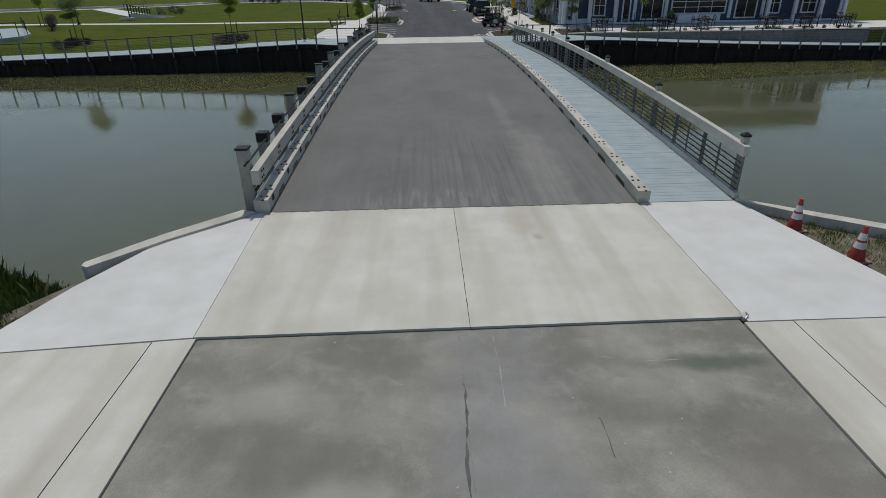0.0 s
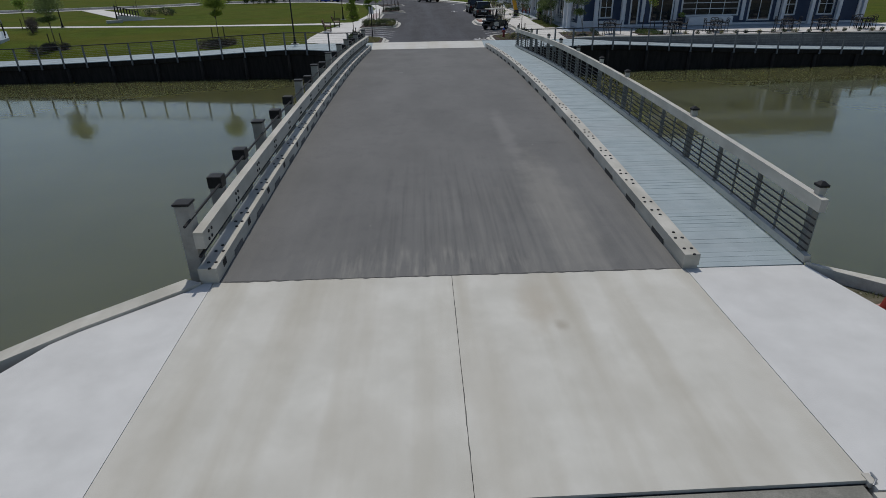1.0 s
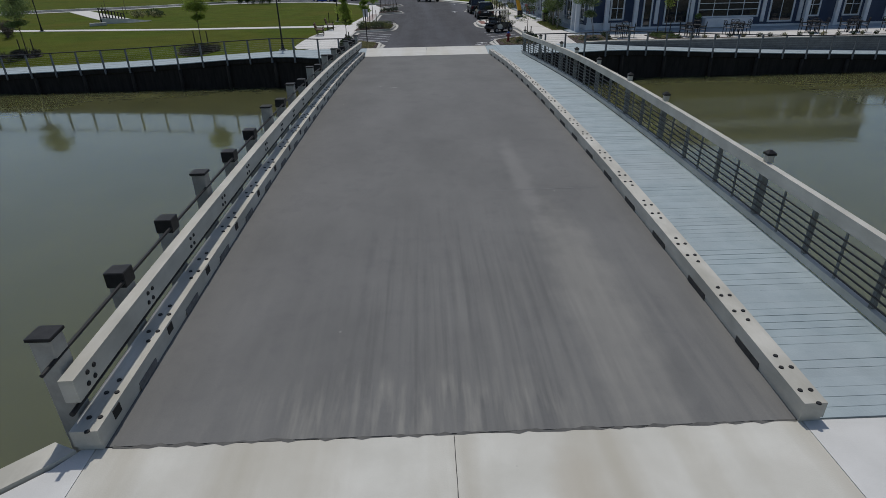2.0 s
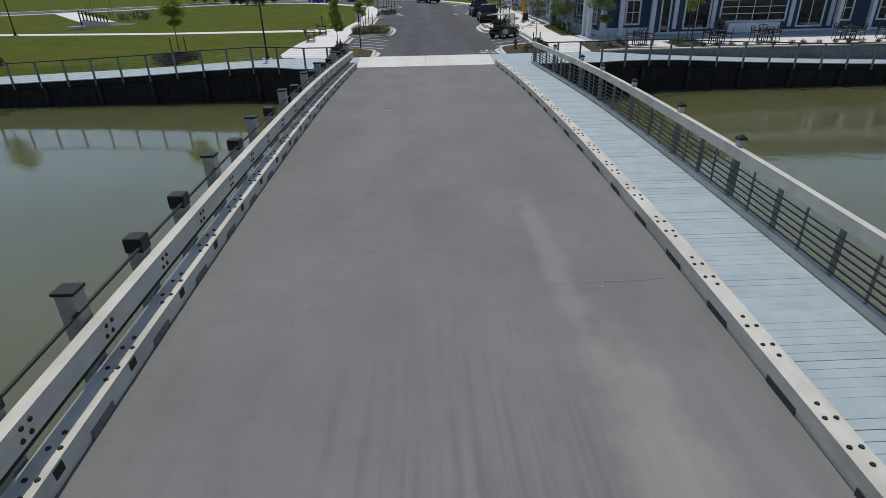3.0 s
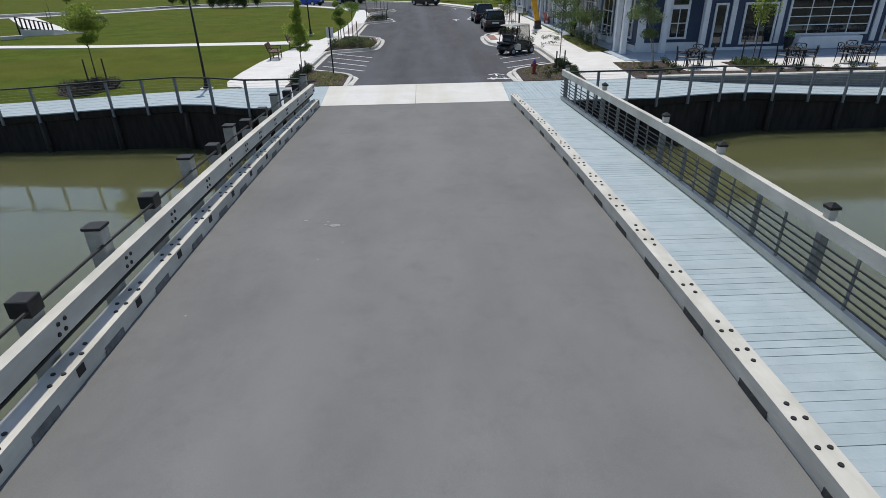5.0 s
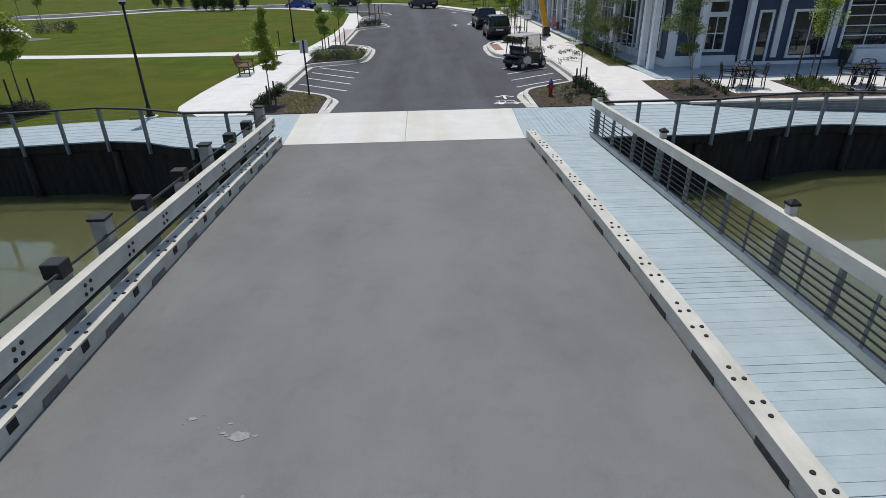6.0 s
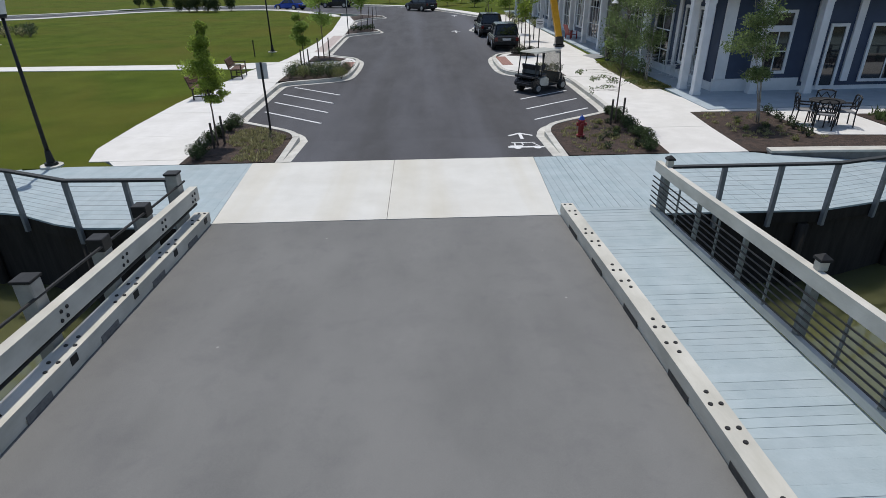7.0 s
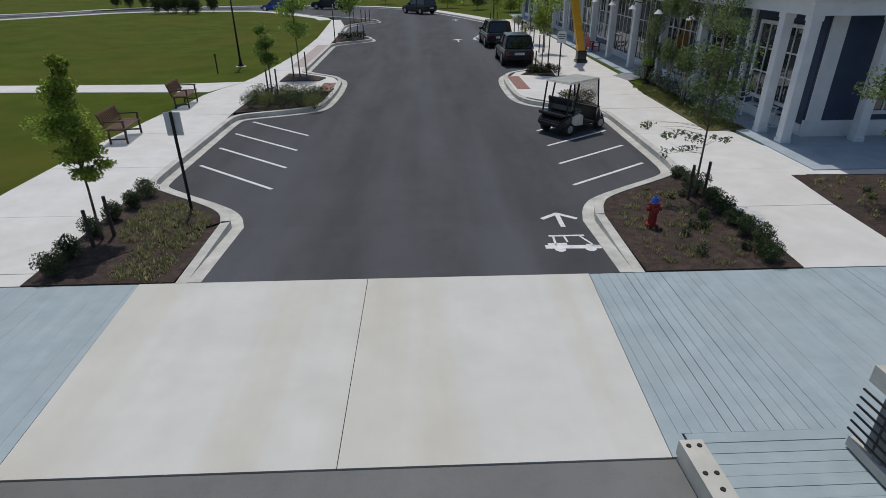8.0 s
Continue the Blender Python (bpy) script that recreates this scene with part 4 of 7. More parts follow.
def build_cable_rail(front, xa, xb, label, step, head=(), tail=()):
    t = thing("cable_railing", label, "railing")
    pb = B()
    box(pb, -0.04, 0.04, -0.045, 0.045, -0.32, 0.97, 0.005)
    me = mesh_of(pb, "post", RAILGREY)
    pts = [(x, lerp_line(front, x) - 0.06) for x in head]
    x = xa
    while x <= xb + 0.01:
        y = lerp_line(front, x) - 0.06
        pts.append((x, y))
        x += step
    pts += [(x, lerp_line(front, x) - 0.06) for x in tail]
    for (x, y), (x2, y2) in zip(pts, pts[1:] + [pts[-1]]):
        piece("post", me, pose(x, y, ramp(x), 0, 0, math.degrees(math.atan2(y2 - y, x2 - x + 1e-6))), t)
    hb = B()
    rings = [[hb.verts.new((x, y + dy, ramp(x) + z)) for dy, z in ((-0.055, 0.97), (0.055, 0.97), (0.055, 1.015), (-0.055, 1.015))] for x, y in pts]
    for a, b in zip(rings, rings[1:]):
        for k in range(4):
            hb.faces.new((a[k], b[k], b[(k + 1) % 4], a[(k + 1) % 4]))
    hb.faces.new(rings[0])
    hb.faces.new(rings[-1][::-1])
    bmesh.ops.recalc_face_normals(hb, faces=hb.faces[:])
    part("handrail", hb, HANDRAIL, t, "dark handrail")
    for j in range(9):
        part("cable", tube(B(), [(x, y, ramp(x) + 0.1 + 0.097 * j) for x, y in pts], 0.003, 4), SIGNBACK, t, "thin steel cable")
    return t


build_cable_rail(FRONT_L, -43.92, -12.85, "cable railing with grey posts and a dark handrail on the boardwalk", 1.41, (), (-11.5, -10.18, -8.9, -7.5, -6.0, -4.85, -4.05))
build_cable_rail(FRONT_R, 14.02, 44.0, "cable railing with grey posts and a dark handrail on the boardwalk", 1.42, (5.42, 6.6, 7.72, 8.84, 10.16, 11.62, 12.84))


# ---- street ----
KL_OUT = [(-2.70, SLAB_Y), (-2.70, 45.9), (-2.92, 46.55), (-3.45, 47.1), (-5.15, 48.3), (-5.25, 48.6), (-5.28, 54.8), (-5.1, 55.1), (-3.98, 55.5), (-2.83, 56.05), (-2.45, 56.8),
          (-2.33, 59.6), (-2.42, 62.2), (-2.95, 63.2), (-4.5, 64.4), (-4.66, 64.9), (-4.8, 75.8), (-4.3, 76.5), (-2.55, 77.9), (-2.22, 78.7), (-2.75, 80.5), (-4.9, 82.6), (-5.2, 83.2),
          (-5.5, 89.6), (-4.1, 92.8), (-2.95, 93.9), (-2.81, 95.2), (-3.75, 96.7), (-5.6, 98.4)] + BEND_IN[::-1]
KR_OUT = [(4.18, SLAB_Y), (4.20, 45.9), (4.38, 46.65), (4.80, 47.25), (6.75, 48.5), (7.05, 48.9), (7.10, 54.8), (6.9, 55.3), (5.67, 56.05), (4.75, 56.8), (4.4, 57.9), (4.38, 60.8), (4.58, 62.8), (5.2, 63.9),
          (6.9, 64.9), (7.05, 65.4), (7.05, 76.0), (6.5, 77.0), (4.9, 78.2), (4.7, 79.5), (5.4, 81.2), (7.0, 82.5), (7.05, 91.5)] + BEND_OUT[::-1]


def offset_line(pts, d):
    """The polyline moved d to its left."""
    out = []
    for i, p in enumerate(pts):
        a, b = Vector(pts[max(i - 1, 0)]), Vector(pts[min(i + 1, len(pts) - 1)])
        t = (b - a).normalized()
        out.append((p[0] - t.y * d, p[1] + t.x * d))
    return out


def rounded(pts, times=2):
    """Corners of a polyline cut twice, to a smooth bend."""
    for _ in range(times):
        out = [pts[0]]
        for (xa, ya), (xb, yb) in zip(pts, pts[1:]):
            q = min(0.25, 0.5 / max(0.01, math.hypot(xb - xa, yb - ya)))
            out += [(xa + (xb - xa) * q, ya + (yb - ya) * q), (xb - (xb - xa) * q, yb - (yb - ya) * q)]
        pts = out + [pts[-1]]
    return [pts[0]] + [b for a, b in zip(pts, pts[1:]) if math.hypot(b[0] - a[0], b[1] - a[1]) > 0.02]


KL_OUT, KR_OUT = [KL_OUT[0], KL_OUT[1]] + rounded(KL_OUT[1:])[1:], [KR_OUT[0], KR_OUT[1]] + rounded(KR_OUT[1:])[1:]
bm = B()
prism(bm, KL_OUT[:0:-1] + KR_OUT[1:], -0.25, -0.12)
bmesh.ops.triangulate(bm, faces=bm.faces[:])
prism(bm, [(-2.70, SLAB_Y), (4.18, SLAB_Y), (4.20, 45.9), (-2.70, 45.9)], -0.25, road_z)
structure("road", bm, ASPH, "dark smooth asphalt street with parking bays", "road")


def kerb_strip(name, pts, side, label):
    """Gutter pan, upright kerb and its top along the street's edge."""
    w = tagged(new(name), label, "kerb", "", "structure")
    gut, face, back = pts, offset_line(pts, side * 0.24), offset_line(pts, side * 0.42)
    for nm, a, b, h in (("gutter", gut, face, 0.012), ("kerb_stone", face, back, None)):
        bm = B()
        for i in range(len(a) - 1):
            q = [a[i], a[i + 1], b[i + 1], b[i]]
            if side > 0:
                q = q[::-1]
            def top(x, y, h=h):
                if h is None:
                    return 0.035 * min(1, (y - SLAB_Y) / 1.5) + 0.004
                return road_z(x, y) + h
            lo = [bm.verts.new((x, y, -0.24)) for x, y in q]
            hi = [bm.verts.new((x, y, top(x, y))) for x, y in q]
            bm.faces.new(hi)
            for k in range(4):
                bm.faces.new((lo[k], lo[(k + 1) % 4], hi[(k + 1) % 4], hi[k]))
        bmesh.ops.remove_doubles(bm, verts=bm.verts[:], dist=0.0005)
        bmesh.ops.recalc_face_normals(bm, faces=bm.faces[:])
        part(nm, bm, CURBC, w)
    return back


KL_BACK = kerb_strip("kerb_west", KL_OUT, 1, "pale concrete kerb and gutter round the planted islands")
KR_BACK = kerb_strip("kerb_east", KR_OUT, -1, "pale concrete kerb and gutter round the planted islands")


def flat(name, outline, z0, z1, material, label, category="pavement", kind="structure"):
    bm = B()
    prism(bm, outline, z0, z1)
    bmesh.ops.triangulate(bm, faces=[f for f in bm.faces if len(f.verts) > 4])
    ob = part(name, bm, material)
    return tagged(ob, label, category, "", kind)


# beds in the islands
bed_l1 = [(-5.58, SLAB_Y + 0.01)] + [(-3.14, SLAB_Y + 0.01)] + [p for p in KL_BACK[1:] if p[1] < 48.25] + [(-5.60, 48.35)]
flat("planting_bed_1", bed_l1, -0.24, 0.02, MULCH, "brown mulch bed in the kerbed island", "bed")
bed_l2 = [(-5.75, 55.65), (-4.05, 55.97), (-3.15, 56.45), (-2.9, 57.0), (-2.80, 58.9), (-5.75, 58.9)]
flat("planting_bed_2", bed_l2, -0.24, 0.02, MULCH, "brown mulch bed in the kerbed island", "bed")
bed_l3 = [(-5.48, 61.8), (-3.7, 61.8), (-3.5, 62.6), (-4.75, 63.75), (-5.48, 63.85)]
flat("planting_bed_3", bed_l3, -0.24, 0.035, MULCH, "brown mulch bed in the kerbed island", "bed")
bed_l4 = [(-5.2, 77.0), (-4.5, 77.0), (-3.0, 78.15), (-2.72, 78.75), (-3.1, 80.2), (-5.05, 82.0), (-5.4, 82.2)]
flat("planting_bed_12", [(-5.95, 90.2), (-4.4, 93.1), (-3.4, 94.15), (-3.28, 95.2), (-4.0, 96.35), (-5.8, 97.6), (-6.9, 95.5)], -0.24, 0.035, MULCH, "brown mulch bed in the far island", "bed")
flat("planting_bed_4", bed_l4, -0.24, 0.02, MULCH, "brown mulch bed in the kerbed island", "bed")
bed_r1 = [(4.63, SLAB_Y + 0.01), (7.30, SLAB_Y + 0.01), (7.45, 46.5), (7.42, 48.6)] + [p for p in KR_BACK[1:] if p[1] < 48.55][::-1]
flat("planting_bed_5", bed_r1, -0.24, 0.02, MULCH, "brown mulch bed in the kerbed island", "bed")
bed_r2 = [(7.42, 55.75), (7.3, 56.9), (6.2, 57.0), (5.75, 56.75), (5.97, 56.42)]
flat("planting_bed_6", bed_r2, -0.24, 0.02, MULCH, "brown mulch bed in the kerbed island", "bed")
flat("planting_bed_7", [(5.65, 62.8), (7.2, 62.2), (7.45, 64.7), (6.4, 64.15)], -0.24, 0.02, MULCH, "brown mulch bed at a parking bay", "bed")


def panels(name, outline_left, outline_right, ys, material, label):
    """Sidewalk panels between two edges given as functions of y."""
    w = tagged(new(name), label, "pavement", "", "structure")
    for a, b in zip(ys, ys[1:]):
        bm = B()
        n = max(1, int((b - a) / 1.2))
        yy = [a + 0.008 + (b - a - 0.016) * i / n for i in range(n + 1)]
        o = [(outline_left(y), y) for y in yy] + [(outline_right(y), y) for y in reversed(yy)]
        prism(bm, o[::-1], -0.24, random.uniform(-0.003, 0.002) + 0.004)
        part("panel", bm, material, w)
    return w


def w_left(y):
    return lerp_line([(43.4, -7.25), (43.9, -7.35), (43.93, -8.36), (44.2, -8.43), (45.2, -8.53), (47.8, -8.65), (51.5, -8.62), (55.7, -8.25), (57.3, -8.0), (59.5, -7.9), (62.0, -7.0), (66, -6.75), (72, -6.5), (80, -6.7), (88, -7.3), (92.8, -7.65), (97, -8.0)], y)


def w_right(y):
    if y < 48.4:
        return -5.60
    return lerp_line([(48.4, -5.66), (55.4, -5.72), (55.45, -5.78), (58.9, -5.78), (58.95, -2.76), (61.6, -2.80), (62.2, -2.86), (63.3, -3.35), (64.4, -4.85), (65.0, -5.08), (75.8, -5.22), (76.4, -5.2), (82.7, -5.45), (83.3, -5.62), (89.7, -5.95), (91, -6.0), (97, -7.0)], y)


panels("sidewalk_west", w_left, w_right, [SLAB_Y + 0.01, 43.915, 46.4, 49.6, 53.0, 55.45, 58.92, 61.6, 65.0, 68, 72, 76, 80, 84, 88, 92, 96.5], WALKC, "bright concrete sidewalk beside the lawn")


def e_left(y):
    if y < 48.6:
        return lerp_line([(43.4, 7.30), (46.5, 7.45), (48.6, 7.44)], y)
    return lerp_line([(48.6, 7.46), (55.2, 7.52), (56.2, 5.95), (57.0, 5.1), (57.9, 4.84), (60.8, 4.82), (62.7, 5.0), (63.6, 5.45), (64.6, 7.0), (65.4, 7.48), (66, 7.48), (95, 7.48)], y)


def e_right(y):
    return lerp_line([(43.4, 9.45), (46.0, 9.63), (48.1, 9.86), (48.15, 10.6), (50.4, 10.6), (50.45, 10.5), (52.2, 10.45), (57.5, 9.75), (62.0, 10.3), (66.2, 10.35), (75, 10.5), (95, 10.6)], y)


panels("sidewalk_east", e_left, e_right, [SLAB_Y + 0.01, 46.2, 48.62, 52.1, 55.5, 57.9, 61.99, 65.4, 68.5, 72, 76, 80, 84, 88, 95], WALKC, "bright concrete sidewalk along the building")

# tactile ramps
for x0, x1, y0, y1 in ((-3.4, -2.85, 59.4, 61.3), (4.95, 5.5, 59.3, 62.4)):
    t = thing("tactile_paving", "faded red tactile paving plate at the crossing", "paving")
    bm = B()
    prism(bm, [(x0, y0), (x1, y0), (x1, y1), (x0, y1)], 0.004, 0.014)
    part("plate", bm, REDBRICK, t)
    dm = B()
    rod(dm, (0, 0, 0), (0, 0, 0.006), 0.03, 0.022, 6)
    dome = mesh_of(dm, "dome", REDBRICK)
    for i in range(int((x1 - x0) / 0.11)):
        for j in range(int((y1 - y0) / 0.11)):
            piece("dome", dome, pose(x0 + 0.06 + 0.11 * i, y0 + 0.06 + 0.11 * j, 0.0135), t)
bm = B()
prism(bm, [(-5.85, 66), (-5.12, 66), (-5.24, 75.4), (-5.95, 75.4)], 0.0, 0.011)
structure("paving_strip", bm, PINKPAVE, "worn pinkish paving strip in the sidewalk", "pavement")

# lawn paths
flat("lawn_path_1", [(-60, 65.0), (-37, 62.6), (-22, 60.4), (-10.5, 59.75), (-7.95, 59.6), (-7.05, 61.95), (-10.7, 61.5), (-22, 61.85), (-37, 64.2), (-60, 66.7)], -0.2, 0.0, WALKC, "narrow concrete path across the lawn")
flat("lawn_path_2", [(-33.2, 71.6), (-31.2, 71.2), (-29.6, 73.4), (-31.3, 73.9), (-35.3, 79.5), (-49, 97.5), (-50.8, 95.6), (-39.8, 80.5)], -0.2, 0.0, WALKC, "concrete path curving up to a footbridge")
def along_edge(name, edge, side, d0, d1, z, label):
    """A walk that follows an edge of the street, between two distances from it."""
    a, b = offset_line(edge, side * d0), offset_line(edge, side * d1)
    w = tagged(new(name), label, "pavement", "", "structure")
    for i in range(len(edge) - 1):
        bm = B()
        prism(bm, [a[i], a[i + 1], b[i + 1], b[i]], -0.24, z)
        part("panel", bm, WALKC, w)


along_edge("far_walk_1", [(-7.5, 96.6), (-8.5, 99.6)] + BEND_IN[:-1][::-1], 1, 0.43, 1.75, 0.004, "concrete walk along the far street")
along_edge("far_walk_2", [(7.05, 91.5)] + BEND_OUT[::-1], -1, 0.43, 1.9, 0.004, "concrete walk beyond the street's bend")
# turf up to the sidewalk's edge
edge_y = [43.5, 43.91, 43.935, 44.1, 44.3, 44.5, 44.7, 44.85] + [45.0 + 1.5 * i for i in range(35)]
flat("lawn_verge", [(-9.6, y) for y in reversed(edge_y)] + [(w_left(y) + (0.5 if 43.92 < y < 47 else -0.004), y) for y in edge_y], -0.24, -0.014, GRASS, "mown green lawn along the sidewalk", "ground")
flat("lawn_corner", [(-8.6, 99.5), (-9.6, 96.0), (-8.0, 96.0)], -0.24, -0.014, GRASS, "mown green lawn at the far corner", "ground")

# parking lines and markings
def paint_line(name, a, b, w, label):
    bm = B()
    a, b = Vector(a), Vector(b)
    n = Vector((-(b - a).y, (b - a).x)).normalized() * w / 2
    prism(bm, [tuple(a - n), tuple(b - n), tuple(b + n), tuple(a + n)], -0.14, -0.114)
    return tagged(part(name, bm, WHITELINE), label, "road marking", "parking lines", "")


for a, b in (((-5.0, 50.05), (-2.66, 48.12)), ((-5.0, 51.68), (-2.66, 49.72)), ((-5.0, 53.27), (-2.68, 51.3)), ((-4.85, 54.8), (-2.64, 52.9)),
             ((4.54, 48.02), (6.78, 49.6)), ((4.56, 49.66), (6.78, 51.27)), ((4.6, 51.36), (6.78, 52.95)), ((4.6, 53.05), (6.6, 54.5))):
    paint_line("parking_line", a, b, 0.085, "white painted parking bay line")


def marking():
    """A small cart drawn in road paint, with an arrow ahead of it."""
    t = thing("cart_marking", "white painted cart symbol with an arrow on asphalt", "road marking", (3.67, 44.62, 0.0))
    z = lambda y: road_z(0, 44.62 + y) + 0.006

    def stroke(bm, pts, w):
        for (x0, y0), (x1, y1) in zip(pts, pts[1:]):
            a, b = Vector((x0, y0)), Vector((x1, y1))
            d = (b - a).normalized() * w * 0.2
            n = Vector((-(b - a).y, (b - a).x)).normalized() * w / 2
            q = [a - d - n, b + d - n, b + d + n, a - d + n]
            bm.faces.new([bm.verts.new((p.x, p.y, z(p.y))) for p in q])
    bm = B()
    stroke(bm, [(-0.33, 0.50), (0.33, 0.50)], 0.07)
    stroke(bm, [(-0.26, 0.50), (-0.30, 0.02)], 0.045)
    stroke(bm, [(0.24, 0.50), (0.38, 0.08)], 0.045)
    stroke(bm, [(-0.05, 0.48), (-0.05, 0.20)], 0.04)
    part("roof_mark", bm, WHITELINE, t)
    bm = B()
    stroke(bm, [(-0.48, -0.02), (0.48, -0.06)], 0.16)
    stroke(bm, [(-0.42, 0.10), (-0.10, 0.10)], 0.09)
    stroke(bm, [(0.28, 0.05), (0.50, -0.04)], 0.07)
    part("body_mark", bm, WHITELINE, t)
    for cx in (-0.26, 0.30):
        bm = B()
        bmesh.ops.create_circle(bm, cap_ends=True, segments=18, radius=0.10, matrix=Matrix.Translation((cx, -0.15, z(-0.15) + 0.003)))
        part("wheel_mark", bm, WHITELINE, t)
    bm = B()
    stroke(bm, [(0.05, 0.98), (0.07, 1.66)], 0.10)
    stroke(bm, [(-0.28, 1.42), (0.07, 1.68), (0.42, 1.40)], 0.10)
    part("arrow_mark", bm, WHITELINE, t)


marking()


# ---- plants ----
def leaf_cloud(bm, centre, radii, n, size, rnd, hollow=0.35, up=0.3):
    cx, cy, cz = centre
    for _ in range(n):
        d = Vector((rnd.gauss(0, 1), rnd.gauss(0, 1), rnd.gauss(0, 1))).normalized() * (hollow + (1 - hollow) * rnd.random() ** 0.5)
        p = Vector((cx + d.x * radii[0], cy + d.y * radii[1], cz + d.z * radii[2]))
        s = size * rnd.uniform(0.6, 1.3)
        e = Euler((rnd.uniform(-1.2, 1.2), rnd.uniform(-1.2, 1.2), rnd.uniform(0, 6.28))).to_matrix()
        q = [e @ Vector(v) for v in ((-s * 0.5, 0, 0), (0, -s * 0.28, s * 0.08), (s * 0.5, 0, 0), (0, s * 0.28, s * 0.08))]
        bm.faces.new([bm.verts.new(p + v) for v in q])


def tree(x, y, h, clumps, leaf=LEAF, bark=BARK, trunk=0.035, stems=1, n=900, size=0.11, seed=1, label="", stakes=(), limb=0.008, name="tree", base=0.0, lean_to=(0, 0)):
    """clumps: (dx, dy, z, rx, ry, rz, share) of the crown's leaf masses."""
    rnd = random.Random(seed)
    t = thing(name, label, "tree", (x, y, base))
    tb = B()
    for s in range(stems):
        a = 6.28 * s / max(stems, 1) + 0.4
        lean = 0.0 if stems == 1 else 0.10
        prev = Vector((0.05 * math.cos(a) * (stems > 1), 0.05 * math.sin(a) * (stems > 1), -0.1))
        k = 6
        for i in range(1, k + 1):
            f = i / k
            p = Vector((lean * math.cos(a) * f * h * 0.6 + rnd.uniform(-0.02, 0.02), lean * math.sin(a) * f * h * 0.6 + rnd.uniform(-0.02, 0.02), f * h * 0.92)) + Vector((lean_to[0], lean_to[1], 0)) * f
            rod(tb, prev, p, trunk * (1 - 0.8 * (i - 1) / k), trunk * (1 - 0.8 * i / k), 7)
            prev = p
    for dx, dy, z, rx, ry, rz, share in clumps:
        for j in range(7 if share > 0.4 else 3):
            a = rnd.uniform(0, 6.28)
            zr = max(0.3, z - rz * rnd.uniform(0.4, 1.1))
            root = Vector((lean_to[0] * min(1, zr / h), lean_to[1] * min(1, zr / h), zr))
            tip = Vector((dx + rx * 0.6 * math.cos(a), dy + ry * 0.6 * math.sin(a), z + rz * rnd.uniform(-0.3, 0.5)))
            mid = (root + tip) / 2 + Vector((0, 0, 0.04))
            thin = limb if share > 0.4 else limb * 0.45
            rod(tb, root, mid, thin, thin * 0.7, 5)
            rod(tb, mid, tip, thin * 0.7, thin * 0.25, 5)
    part("trunk", tb, bark, t, smooth=True)
    cb = B()
    total = sum(c[6] for c in clumps)
    for dx, dy, z, rx, ry, rz, share in clumps:
        m = int(n * share / total)
        subs = max(3, int(6 * share / total * len(clumps)))
        for s in range(subs):
            d = Vector((rnd.gauss(0, 1), rnd.gauss(0, 1), rnd.gauss(0, 1))).normalized() * rnd.uniform(0.2, 0.75)
            leaf_cloud(cb, (dx + d.x * rx, dy + d.y * ry, z + d.z * rz), (rx * 0.5, ry * 0.5, rz * 0.42), m // subs, size, rnd, 0.1)
    part("crown", cb, leaf, t)
    for sx, sy, sh in stakes:
        sb = B()
        rod(sb, (sx, sy, -0.1), (sx, sy, sh), 0.035, 0.032, 8)
        part("stake", sb, STAKE, t, "dark timber stake")
    return t


def shrub(x, y, r, h, material, seed, label, n=560, size=0.058, name="shrub", base=0.0, rx=1.0, ry=1.0):
    rnd = random.Random(seed)
    t = thing(name, label, "shrub", (x, y, base))
    sb = B()
    for i in range(7):
        a = 6.28 * i / 7 + rnd.random()
        rod(sb, (0, 0, -0.03), (r * 0.6 * math.cos(a), r * 0.6 * math.sin(a), h * rnd.uniform(0.5, 0.9)), 0.012, 0.004, 5)
    part("branchwork", sb, BARK, t)
    lb = B()
    for s in range(6):
        a, q = rnd.uniform(0, 6.28), rnd.uniform(0, 0.55)
        leaf_cloud(lb, (q * r * rx * math.cos(a), q * r * ry * math.sin(a), h * rnd.uniform(0.35, 0.7)), (r * 0.6 * rx, r * 0.6 * ry, h * 0.38), n // 6, size, rnd, 0.4)
    part("foliage", lb, material, t)
    return t


def tufts(name, spots, h, material, label, seed, blades=16, spread=0.08, width=0.012):
    """Grass clumps as one body of blades."""
    rnd = random.Random(seed)
    bm = B()
    for x, y, z, s in spots:
        for _ in range(blades):
            a, lean = rnd.uniform(0, 6.28), rnd.uniform(0.05, 0.55)
            hh = h * s * rnd.uniform(0.5, 1.15)
            bx, by = x + rnd.uniform(-spread, spread), y + rnd.uniform(-spread, spread)
            w = width * rnd.uniform(0.7, 1.4)
            n = Vector((math.cos(a + 1.57), math.sin(a + 1.57), 0)) * w
            p0, p1, p2 = Vector((bx, by, z - 0.02)), Vector((bx + math.cos(a) * lean * hh * 0.35, by + math.sin(a) * lean * hh * 0.35, z + hh * 0.6)), Vector((bx + math.cos(a) * lean * hh, by + math.sin(a) * lean * hh, z + hh))
            v = [bm.verts.new(q) for q in (p0 - n, p0 + n, p1 + n * 0.8, p2, p1 - n * 0.8)]
            bm.faces.new(v)
    return tagged(part(name, bm, material), label, "grass", "", "stuff")


rng = random.Random(5)
